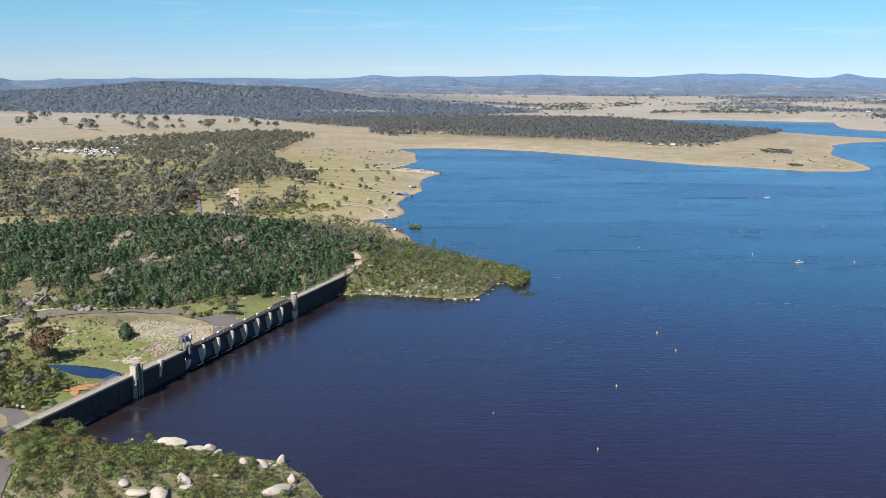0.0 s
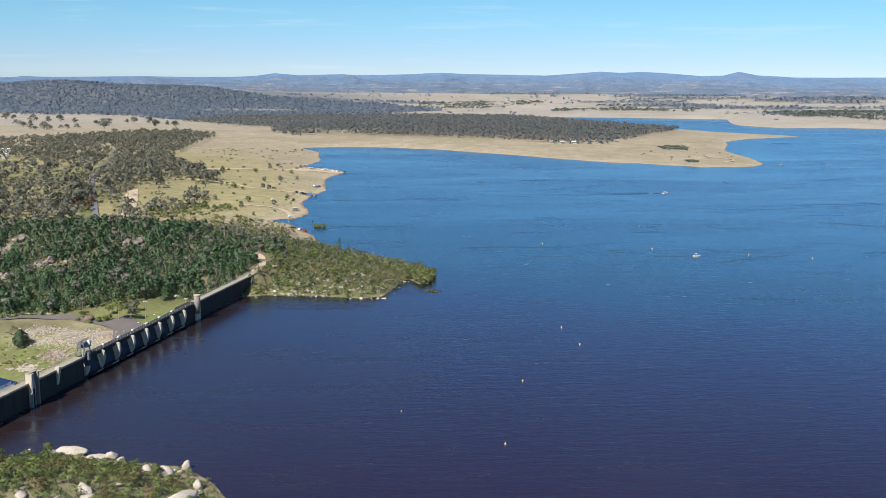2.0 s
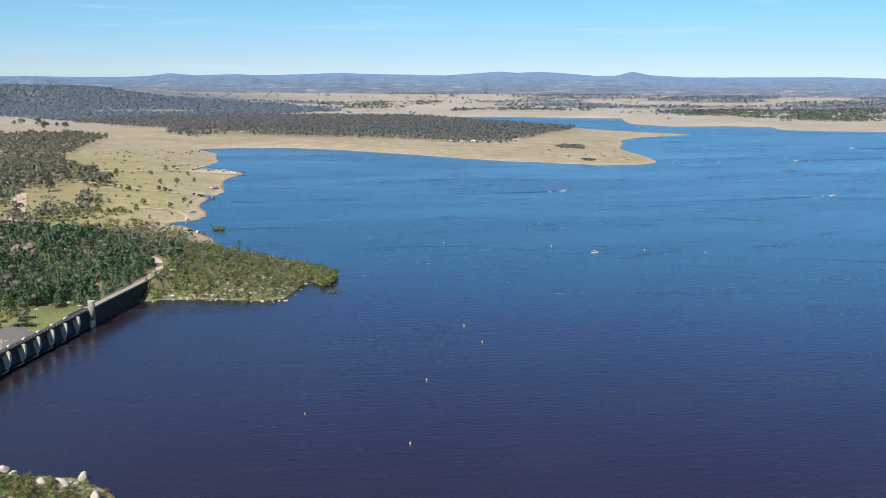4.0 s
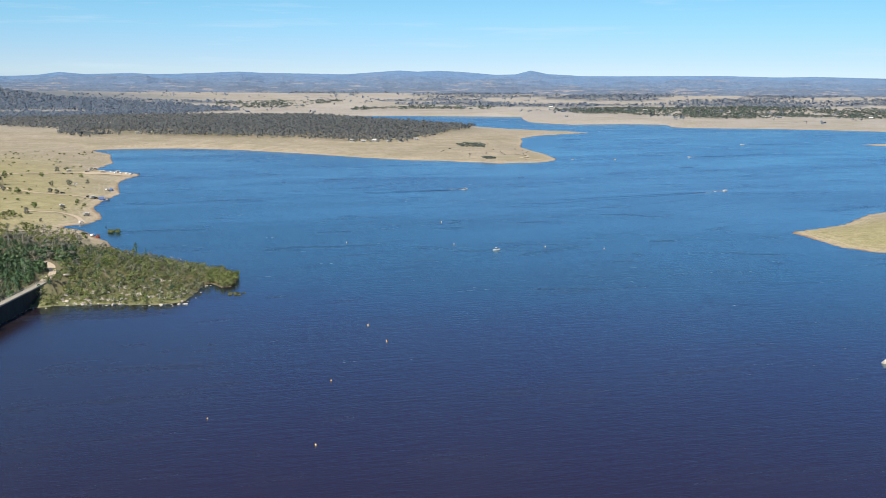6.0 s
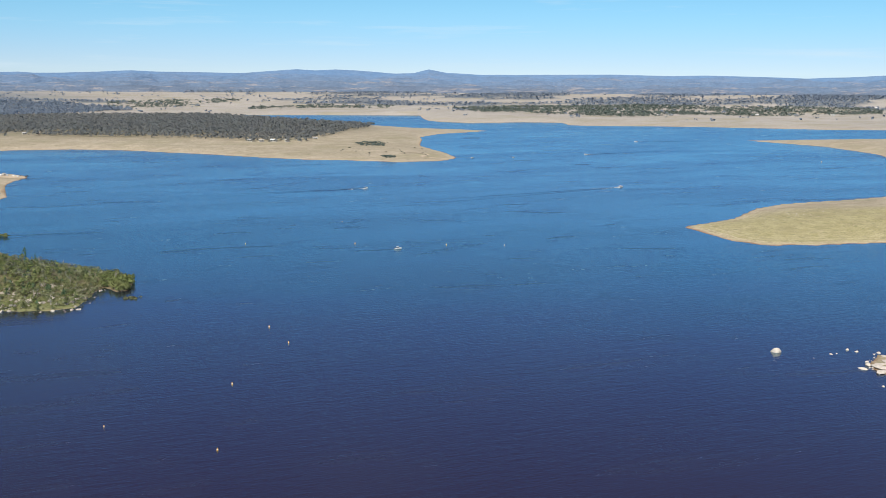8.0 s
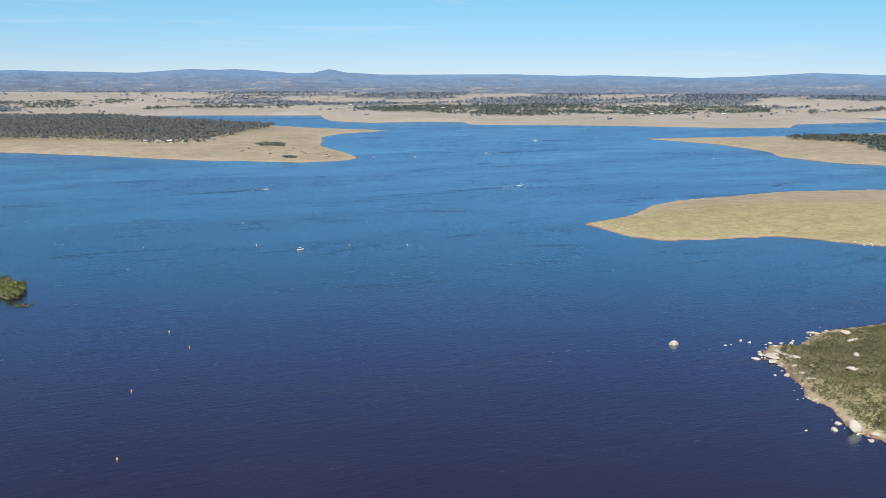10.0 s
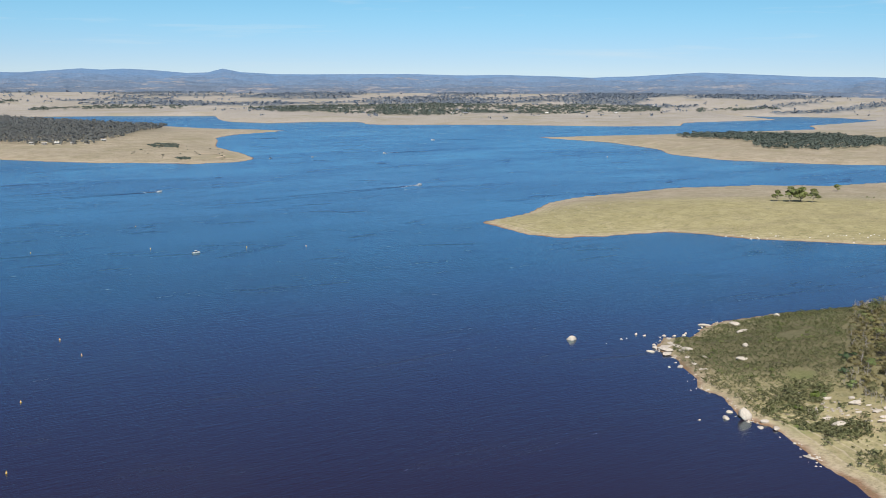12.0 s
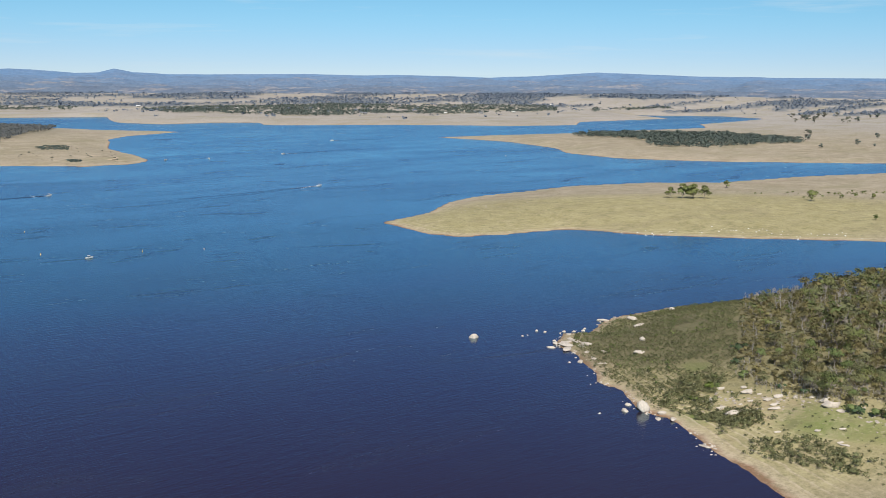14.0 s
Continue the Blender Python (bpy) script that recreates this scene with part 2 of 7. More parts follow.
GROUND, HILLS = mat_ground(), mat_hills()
WATER = mat_water("lake_water", (0.0225, 0.0105, 0.019))
POOL_WATER = mat_water("river_water", (0.008, 0.014, 0.035), True)
CONCRETE = mat_plain("weathered_concrete", (0.36, 0.32, 0.26), (0.46, 0.41, 0.33), 0.8, 0.9, 0.03, stains=(0.17, 0.15, 0.12))
TOWER_CONCRETE = mat_plain("tower_concrete", (0.25, 0.23, 0.20), (0.33, 0.305, 0.265), 0.7, 0.9, 0.02, stains=(0.14, 0.12, 0.10))
PALE_CONCRETE = mat_plain("pale_concrete", (0.52, 0.46, 0.37), (0.60, 0.54, 0.44), 0.6, 0.9, 0.02, stains=(0.35, 0.28, 0.19))
GRANITE = mat_plain("pale_granite", (0.50, 0.445, 0.38), (0.61, 0.55, 0.475), 0.7, 0.9, 0.06, stains=(0.33, 0.28, 0.22))
ROCK = mat_plain("grey_rock", (0.22, 0.19, 0.17), (0.35, 0.305, 0.27), 0.7, 0.95, 0.08, stains=(0.12, 0.10, 0.09))
BROWNROCK = mat_plain("brown_rock", (0.17, 0.125, 0.095), (0.27, 0.20, 0.155), 0.9, 0.95, 0.06, stains=(0.09, 0.07, 0.06))
REDROCK = mat_plain("ochre_rock", (0.40, 0.19, 0.08), (0.50, 0.29, 0.15), 0.8, 0.95, 0.08)
ASPHALT = mat_plain("asphalt", (0.155, 0.14, 0.135), (0.20, 0.182, 0.172), 0.9, 0.95, 0.01)
NEW_ASPHALT = mat_plain("dark_asphalt", (0.18, 0.18, 0.185), (0.23, 0.228, 0.23), 0.9, 0.95, 0.01)
DIRT = mat_plain("pale_dirt", (0.50, 0.40, 0.28), (0.60, 0.50, 0.37), 1.5, 0.95, 0.03)
STEEL = mat_plain("galvanised_steel", (0.42, 0.44, 0.46), (0.55, 0.57, 0.60), 0.4, 0.45, 0.004, 0.6)
GATE_STEEL = mat_plain("painted_gate_steel", (0.04, 0.05, 0.08), (0.06, 0.073, 0.11), 0.7, 0.7, 0.01, 0.0)
CRANE_STEEL = mat_plain("weathered_crane_steel", (0.15, 0.16, 0.18), (0.24, 0.25, 0.275), 0.4, 0.55, 0.004, 0.2)
# stain streaks, and the upstream side's shade put into the dark tone
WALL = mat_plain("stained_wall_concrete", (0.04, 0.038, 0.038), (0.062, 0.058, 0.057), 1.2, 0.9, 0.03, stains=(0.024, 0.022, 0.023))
WHITE = mat_plain("white_paint", (0.74, 0.74, 0.72), (0.80, 0.80, 0.79), 0.5, 0.5, 0.002)
DARK = mat_plain("dark_paint", (0.03, 0.035, 0.04), (0.05, 0.055, 0.06), 0.4, 0.4, 0.002)
YELLOW = mat_plain("yellow_plastic", (0.75, 0.42, 0.06), (0.80, 0.48, 0.08), 0.2, 0.45, 0.001)
RED = mat_plain("red_canvas", (0.36, 0.07, 0.03), (0.42, 0.10, 0.045), 0.4, 0.7, 0.002)
BLUE = mat_plain("blue_canvas", (0.07, 0.13, 0.30), (0.10, 0.17, 0.36), 0.4, 0.7, 0.002)
GREEN_ROOF = mat_plain("green_roof_steel", (0.05, 0.15, 0.13), (0.07, 0.19, 0.16), 0.6, 0.5, 0.004)
FOAM = mat_plain("foam", (0.55, 0.60, 0.66), (0.70, 0.74, 0.78), 0.6, 0.8, 0.02)
BARK = mat_plain("pale_bark", (0.25, 0.21, 0.17), (0.36, 0.32, 0.27), 0.3, 0.9, 0.02)
DEADWOOD = mat_plain("dead_wood", (0.30, 0.275, 0.25), (0.43, 0.40, 0.365), 0.3, 0.9, 0.02)
GUM = mat_leaf("gum_leaves", (0.12, 0.132, 0.10), (0.265, 0.275, 0.21), (0.25, 0.215, 0.185))
BUSH = mat_leaf("scrub_leaves", (0.115, 0.155, 0.052), (0.285, 0.325, 0.115), (0.27, 0.235, 0.13))
HEATH = mat_leaf("heath_leaves", (0.16, 0.168, 0.083), (0.265, 0.268, 0.135), (0.20, 0.235, 0.10), 11, 0.5)
PINE_LIGHT = mat_leaf("light_cypress_needles", (0.06, 0.122, 0.053), (0.148, 0.23, 0.103), (0.20, 0.21, 0.13), 18, 0.3)
POINTLEAF = mat_leaf("point_leaves", (0.105, 0.137, 0.06), (0.355, 0.385, 0.175), (0.31, 0.29, 0.21), 9, 0.5)
PINE = mat_leaf("cypress_needles", (0.044, 0.098, 0.051), (0.122, 0.205, 0.10), (0.16, 0.17, 0.12), 26, 0.25)
WOODLEAF = mat_leaf("headland_leaves", (0.125, 0.12, 0.052), (0.33, 0.295, 0.128), (0.27, 0.215, 0.11), 8, 0.5)
BRIGHT = mat_leaf("fresh_leaves", (0.125, 0.175, 0.04), (0.245, 0.30, 0.08), (0.19, 0.22, 0.07))
FRESH = mat_leaf("green_bush_leaves", (0.13, 0.185, 0.065), (0.30, 0.37, 0.142), (0.21, 0.24, 0.09))
RUST = mat_leaf("rusty_leaves", (0.125, 0.085, 0.05), (0.245, 0.155, 0.088), (0.14, 0.13, 0.075))
# distance haze put into the next two leaf colours, lighter and bluer
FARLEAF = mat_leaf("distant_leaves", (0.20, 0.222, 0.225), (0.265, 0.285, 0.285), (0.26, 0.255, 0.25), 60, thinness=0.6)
BANKLEAF = mat_leaf("far_bank_leaves", (0.10, 0.135, 0.12), (0.19, 0.23, 0.20), (0.17, 0.20, 0.165), 90, thinness=0.45)
GREYGUM = mat_leaf("grey_gum_leaves", (0.19, 0.19, 0.16), (0.31, 0.302, 0.255), (0.21, 0.22, 0.15), 20)
# leaves of the farthest trees, with the haze as a pale blue tone
HAZELEAF = mat_leaf("blue_gum_leaves", (0.205, 0.265, 0.345), (0.275, 0.335, 0.415), (0.255, 0.30, 0.355), 90, thinness=0.6)

# ---- the lake's outline, in metres ----
SHORE_NEAR = [(-145, 333), (-136, 358), (-130, 352), (-122, 349), (-112, 342), (-106, 350), (-91, 346), (-79, 340), (-68, 337), (-54, 332),
              (-44, 318), (-36, 301), (-24, 262), (8, 200), (80, 140), (180, 112), (258, 140)]
SHORE_EAST = [(274, 171), (284, 192), (289, 208), (299, 227), (305, 241), (302, 254), (312, 268), (319, 279), (316, 289), (328, 301),
              (344, 329), (347, 346), (368, 361), (379, 353), (403, 366), (418, 369), (463, 366), (510, 352), (600, 318), (720, 268),
              (860, 236), (905, 285), (860, 355)]
SHORE_ISLE = [(784, 412), (732, 464), (678, 522), (654, 549), (641, 585), (626, 609), (601, 616), (565, 620), (526, 633), (513, 658),
              (518, 706), (521, 742), (558, 754), (597, 769), (662, 820), (713, 842), (801, 849), (881, 859), (988, 832), (1063, 783), (1204, 769),
              (1365, 726), (1560, 610), (1640, 680)]
SHORE_GROVE = [(1509, 803), (1404, 899), (1310, 987), (1241, 1098), (1251, 1233), (1316, 1319), (1370, 1506), (1328, 1706), (1500, 1660), (1677, 1630),
               (1930, 1660), (2183, 1649), (2317, 1779), (2610, 1849), (2800, 1900), (2849, 2100), (2740, 2200), (2640, 2330), (2600, 2270), (2552, 2061),
               (2333, 2050), (2132, 2041), (1990, 1915), (1798, 1978), (1581, 2175), (1395, 2261), (1281, 2328)]
SHORE_FAR = [(1336, 2463), (1243, 2517), (1085, 2501), (1020, 2640), (1065, 2813), (1130, 3000), (833, 3097), (640, 3130), (540, 3160), (520, 3050),
             (699, 2597), (782, 2465), (863, 2290), (992, 2159), (821, 2065), (749, 1980), (658, 1738), (641, 1580), (618, 1469), (577, 1427),
             (504, 1424), (420, 1494), (386, 1508), (317, 1582), (244, 1675), (160, 1766), (65, 1824), (-25, 1829), (-79, 1808)]
SHORE_WEST = [(-44, 1709), (-36, 1552), (-58, 1446), (-12, 1398), (2, 1360), (-20, 1304), (-27, 1248), (-22, 1151), (-37, 1096), (-45, 1037),
              (-34, 960), (-43, 929), (-66, 913), (-49, 893), (-41, 868), (-27, 824), (-22, 795), (-12, 768), (14, 733), (36, 700),
              (50, 680), (58, 660), (52, 628), (43, 626), (40, 643), (34, 637), (27, 611), (20, 592), (6, 587), (-14, 595), (-35, 599), (-50, 601), (-62, 596)]
DAM_ORIGIN = np.array([-140.0, 350.0])
DAM_ALONG = np.array([0.2959, 0.9552])     # from the near bank to the far one
DAM_DOWN = np.array([-0.9552, 0.2959])     # downstream


def wavy(points, seed=3, step=24.0):
    """A shoreline with small bays: extra corners along each stretch, pushed in and out a little."""
    rng, ring = np.random.default_rng(seed), []
    for a, b in zip(points, points[1:] + points[:1]):
        a, b = np.array(a, float), np.array(b, float)
        long = np.hypot(*(b - a))
        far = max(np.hypot(*a), 300)
        n = int(min(6, max(1, long // (step * far / 700))))
        side = np.array([a[1] - b[1], b[0] - a[0]]) / long
        ring.append(a)
        for k in range(1, n):
            ring.append(a + (b - a) * k / n + side * rng.normal(0, 0.035 * min(long, 260) / n))
    return np.array(ring)


LAKE = wavy(SHORE_NEAR + SHORE_EAST + SHORE_ISLE + SHORE_GROVE + SHORE_FAR + SHORE_WEST)


def shore_distance(x, y):
    """Metres to the lake's edge: positive on land, negative on the water."""
    best, odd = np.full(x.shape, 1e12), np.zeros(x.shape, bool)
    for (ax, ay), (bx, by) in zip(LAKE, np.roll(LAKE, -1, axis=0)):
        dx, dy = bx - ax, by - ay
        t = np.clip(((x - ax) * dx + (y - ay) * dy) / (dx * dx + dy * dy), 0, 1)
        best = np.minimum(best, (x - ax - t * dx) ** 2 + (y - ay - t * dy) ** 2)
        if ay != by:
            odd ^= ((ay > y) != (by > y)) & (x < ax + (y - ay) * dx / dy)
    return np.where(odd, -1, 1) * np.sqrt(best)


def smooth(a, b, v):
    t = np.clip((v - a) / (b - a), 0, 1)
    return t * t * (3 - 2 * t)


def ripples(x, y, size, seed):
    """A cheap smooth relief from a few crossing waves, about -1 to 1."""
    rng = np.random.default_rng(seed)
    out = np.zeros_like(x)
    for k in range(7):
        a, f = rng.uniform(0, 6.28), rng.uniform(0.6, 1.9) / size
        out += np.sin((x * np.cos(a) + y * np.sin(a)) * f * 6.28 + rng.uniform(0, 6.28))
    return out / 4.0


def dam_frame(x, y):
    px, py = x - DAM_ORIGIN[0], y - DAM_ORIGIN[1]
    return px * DAM_ALONG[0] + py * DAM_ALONG[1], px * DAM_DOWN[0] + py * DAM_DOWN[1]


HILL_LIST = [  # x, y, half-widths across and along, turn, height
    (-200, 740, 80, 55, 0, 11), (-125, 735, 60, 50, 0, 7), (-285, 715, 60, 60, 0, 4), (-45, 690, 45, 45, 0, 2.5), (0, 655, 40, 30, -25, 2),
    (-1060, 3860, 215, 300, 10, 47), (-640, 3950, 240, 260, 0, 29), (-1420, 3800, 200, 260, 0, 16), (-1700, 3560, 420, 380, 0, -4), (-420, 4050, 420, 300, 0, 4),
    (330, 2150, 330, 330, 0, 7), (490, 240, 120, 70, -30, 10), (610, 270, 110, 60, -20, 8), (400, 160, 90, 60, -30, 6), (-110, 290, 45, 35, 0, 8), (-190, 300, 60, 50, 0, 8),
    (800, 650, 190, 90, -30, 5), (1500, 1350, 220, 240, 0, 6), (1650, 2900, 800, 300, 0, 14), (2700, 2700, 500, 400, 0, 12),
    (-330, 1500, 250, 500, 0, 5),
]


def ground_height(x, y, sd=None):
    sd = shore_distance(x, y) if sd is None else sd
    r = np.hypot(x, y)
    land = 0.055 * np.minimum(sd, 60) + 0.018 * np.clip(sd - 60, 0, 260) * smooth(0, 1, 1) * 0.5
    land = land + 0.35 * smooth(4, 30, sd) * ripples(x, y, 60, 1) * smooth(0, 80, sd) + smooth(60, 300, sd) * ripples(x, y, 420, 2) * 1.3
    for hx, hy, wx, wy, turn, h in HILL_LIST:
        c, s = math.cos(radians(turn)), math.sin(radians(turn))
        u, v = ((x - hx) * c + (y - hy) * s) / wx, (-(x - hx) * s + (y - hy) * c) / wy
        land = land + h * np.exp(-(u * u + v * v) / 1.4) * smooth(0, 45, sd)
    land = land + 44 * smooth(3150, 4500, r) * smooth(100, 500, sd)
    # steeper, rougher banks on the two rocky headlands and the point
    rocky = np.exp(-(((x + 20) / 70) ** 2 + ((y - 640) / 60) ** 2)) + np.exp(-(((x + 90) / 60) ** 2 + ((y - 310) / 50) ** 2)) + 0.6 * np.exp(-(((x - 400) / 140) ** 2 + ((y - 270) / 120) ** 2))
    land = land + rocky * (0.5 * ripples(x, y, 16, 5) * smooth(3, 20, sd) + 2.0 * smooth(0, 22, sd))
    bed = np.maximum(-0.22 * -sd, -14)
    z = np.where(sd > 0, land, bed)
    # the valley below the dam
    s, w = dam_frame(x, y)
    deep = -13.5 + 12.2 * smooth(112, 172, s - 0.12 * np.clip(w - 20, 0, 200)) + 4.0 * smooth(60, -10, s) + 17 * smooth(58, 2, s) + 0.6 * ripples(x, y, 25, 8)
    deep = deep - 2.6 * np.exp(-(((s - 118 - 0.12 * (w - 68)) / 7) ** 2 + ((w - 68) / 22) ** 2) ** 1.5)
    deep = deep + 7.5 * smooth(250, 285, s) * smooth(60, 0, w)
    mask = smooth(1.5, 3.5, w) * smooth(-70, -25, s) * (1 - smooth(190, 240, s) * smooth(30, 62, w)) * (1 - smooth(272, 300, s)) * (1 - smooth(230, 420, w))
    z = z * (1 - mask) + deep * mask
    # the abutments
    z = np.where((s > 262) & (s < 330) & (w > -6) & (w < 40), np.maximum(z, -4 + 13.2 * smooth(258, 282, s - 0.3 * np.abs(w))), z)
    z = np.where((s < 0) & (s > -60) & (np.abs(w) < 30), np.maximum(z, 8.8 * smooth(4, -14, s) - 0.5), z)
    return z


def mesh_from(name, verts, faces, mats, indices=None, shade=False):
    """A mesh from arrays of corners and of equally long faces."""
    me = bpy.data.meshes.new(name)
    verts, faces = np.asarray(verts, np.float32), np.asarray(faces, np.int32)
    n, k = faces.shape
    me.vertices.add(len(verts)), me.loops.add(n * k), me.polygons.add(n)
    me.vertices.foreach_set("co", verts.ravel())
    me.loops.foreach_set("vertex_index", faces.ravel())
    me.polygons.foreach_set("loop_start", np.arange(0, n * k, k, dtype=np.int32))
    me.polygons.foreach_set("use_smooth", np.full(n, shade))
    if indices is not None:
        me.polygons.foreach_set("material_index", np.asarray(indices, np.int32))
    for m in mats:
        me.materials.append(m)
    me.update(calc_edges=True)
    return me


def rounded(me, normals):
    """Lets a crown take the light as one rounded mass of leaves."""
    me.polygons.foreach_set("use_smooth", np.ones(len(me.polygons), bool))
    me.attributes.new("custom_normal", "FLOAT_VECTOR", "POINT").data.foreach_set("vector", np.asarray(normals, np.float32).ravel())
    return me


# ---- ground ----
def blob(x, y, cx, cy, rx, ry, turn=0.0):
    c, s = math.cos(radians(turn)), math.sin(radians(turn))
    u, v = ((x - cx) * c + (y - cy) * s) / rx, (-(x - cx) * s + (y - cy) * c) / ry
    return np.clip(1.6 - (u * u + v * v) * 1.1, 0, 1)


def inside(x, y, poly):
    odd = np.zeros(x.shape, bool)
    for (ax, ay), (bx, by) in zip(poly, poly[1:] + poly[:1]):
        if ay != by:
            odd ^= ((ay > y) != (by > y)) & (x < ax + (y - ay) * (bx - ax) / (by - ay))
    return odd


PLAINS = [(-300, 3950), (200, 3350), (500, 3220), (700, 3380), (1180, 3080), (1100, 2700), (1500, 2450), (1850, 2230), (2250, 2250), (2600, 2450), (2750, 2330), (3000, 1800), (3400, 1500), (4000, 1700), (3300, 3000), (2200, 3850), (900, 4320), (0, 4400)]

def tree_bands(x, y):
    """Belts of woodland over the distant plains: 1 inside a belt."""
    r = np.hypot(x, y)
    strip = (ripples(x * 0.3, y * 1.3, 330, 47) + ripples(x, y, 800, 48) * 0.8 + smooth(3350, 3750, r) * (0.45 + 0.55 * smooth(700, 1300, x))) > 1.0 + 0.2 * smooth(1200, 700, x)
    return strip * inside(x, y, PLAINS) * 1.0


def build_ground():
    az = np.radians(np.concatenate([np.arange(-26, 66, 0.33), np.arange(66, 334, 2.0)]))
    radii = [0.0, 12.0, 30.0, 60.0, 90.0]
    while radii[-1] < 4900:
        radii.append(radii[-1] + max(3.4, radii[-1] * 0.0145))
    radii = np.array(radii)
    a, r = np.meshgrid(az, radii)
    x, y = (r * np.sin(a)).ravel(), (r * np.cos(a)).ravel()
    sd = shore_distance(x, y)
    z = ground_height(x, y, sd)
    nr, na = len(radii), len(az)
    i, j = np.meshgrid(np.arange(nr - 1), np.arange(na), indexing="ij")
    k = (j + 1) % na
    quads = np.stack([i * na + j, i * na + k, (i + 1) * na + k, (i + 1) * na + j], -1).reshape(-1, 4)[:, ::-1]
    me = mesh_from("ground", np.stack([x, y, z], 1), quads, [GROUND], shade=True)
    s, w = dam_frame(x, y)
    green = 0.85 * blob(x, y, 720, 600, 330, 150, -25) + 0.55 * ((w > 0) & (w < 330) & (s < 260)) + 0.8 * blob(x, y, 400, 260, 190, 150) + 0.95 * blob(x, y, -360, 1200, 300, 450) + 0.3 * blob(x, y, 650, 1500, 120, 60) + 0.8 * blob(x, y, -5, 630, 60, 50) + 0.35 * blob(x, y, -110, 1000, 60, 150)
    lush = 0.9 * blob(x, y, -8, 606, 64, 20) + 0.4 * blob(x, y, -90, 305, 80, 60) + 1.0 * ((w > 4) & (w < 80) & (s > 192) & (s < 268)) + 0.7 * blob(x, y, -200, 470, 45, 60) + 0.6 * blob(x, y, -170, 500, 40, 16) + 0.38 * ((w > 20) & (w < 160) & (s > 20) & (s < 150)) + 0.2 * blob(x, y, 324, 212, 30, 44, 30) + 0.42 * blob(x, y, 334, 185, 16, 26) + 0.6 * blob(x, y, 309, 240, 5, 14, 20) + 0.75 * blob(x, y, 354, 266, 7, 8) + 0.75 * blob(x, y, 396, 304, 10, 7) + 0.5 * blob(x, y, -260, 1060, 30, 70) + 0.45 * blob(x, y, -178, 520, 60, 30) + 0.6 * blob(x, y, -360, 1260, 80, 60) + 0.6 * blob(x, y, -490, 1400, 75, 45) + 0.4 * blob(x, y, -470, 1175, 80, 50) + 0.3 * blob(x, y, -350, 1000, 160, 140) + 0.12 * ((w > 40) & (s > 165) & (x > -330) & (y < 600)) + 0.9 * ((s > 10) & (s < 36) & (w > 5) & (w < 60)) + 0.9 * ((np.abs(x + 7 - np.interp(y, [899, 978, 1072, 1173], [-216, -233, -256, -284])) < 6) & (y > 880) & (y < 1100))
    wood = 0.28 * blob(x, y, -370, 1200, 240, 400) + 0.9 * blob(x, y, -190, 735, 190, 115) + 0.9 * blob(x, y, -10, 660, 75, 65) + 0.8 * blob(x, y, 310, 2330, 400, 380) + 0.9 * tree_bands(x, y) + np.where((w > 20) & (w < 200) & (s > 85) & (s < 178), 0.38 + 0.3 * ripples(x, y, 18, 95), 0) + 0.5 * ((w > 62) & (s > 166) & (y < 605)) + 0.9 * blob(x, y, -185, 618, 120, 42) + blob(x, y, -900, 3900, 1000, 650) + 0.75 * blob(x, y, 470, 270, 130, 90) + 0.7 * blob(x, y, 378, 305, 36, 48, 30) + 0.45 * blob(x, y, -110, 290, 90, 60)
    bare = 0.5 * ((s > 122) & (s < 166) & (w > 38) & (w < 120)) * smooth(0.1, 0.7, ripples(x, y, 19, 128)) + 0.55 * ((s > 146) & (s < 172) & (w > 10) & (w < 34)) + 0.8 * blob(x, y, -25, 1362, 45, 26) + 0.3 * ((s > 148) & (s < 170) & (w > 16) & (w < 70)) + 0.5 * blob(x, y, 330, 216, 16, 18) + 0.5 * blob(x, y, 330, 315, 22, 26) + 0.4 * blob(x, y, 305, 235, 10, 60, -20)
    # "pale" grows with distance and drives the haze in the ground colours
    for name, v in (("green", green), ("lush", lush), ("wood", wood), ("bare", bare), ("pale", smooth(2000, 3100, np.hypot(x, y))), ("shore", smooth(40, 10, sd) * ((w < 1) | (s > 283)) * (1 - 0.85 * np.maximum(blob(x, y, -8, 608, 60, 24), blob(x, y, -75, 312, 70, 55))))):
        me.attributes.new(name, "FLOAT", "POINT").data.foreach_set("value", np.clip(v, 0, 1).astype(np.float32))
    return tagged(new("ground", me), "dry tan grassland with olive woodland floor round the lake", "ground", kind="structure")


build_ground()


# ---- the wooded ranges on the horizon ----
SKYLINE = [(-60, -0.2), (-30, -0.3), (-23.1, -0.33), (-22.5, -0.46), (-21.2, -0.45), (-20.3, -0.32), (-20.0, -0.36), (-17.1, -0.34), (-16.7, -0.27), (-15.4, -0.33), (-11.0, -0.25),
           (-8.1, -0.29), (-6.1, -0.26), (-4.9, -0.2), (-3.9, -0.05), (-2.6, -0.16), (-0.3, -0.08), (0.5, -0.13), (1.7, -0.11), (5.3, 0.03), (6.5, -0.03), (10.9, -0.07), (13.9, 0.15), (14.9, 0.09),
           (16.0, 0.15), (17.3, 0.1), (19.2, -0.05), (20.3, -0.02), (21.1, 0.19), (22.1, 0.01), (23.7, -0.07), (25.8, -0.08), (31.7, -0.02), (34.4, -0.07), (36.0, -0.04), (41.2, -0.14), (44.0, -0.03),
           (47.1, 0.16), (52.6, -0.02), (55.4, -0.02), (56.2, -0.06), (58.3, -0.05), (61.7, -0.05), (66, 0.05), (80, -0.2)]


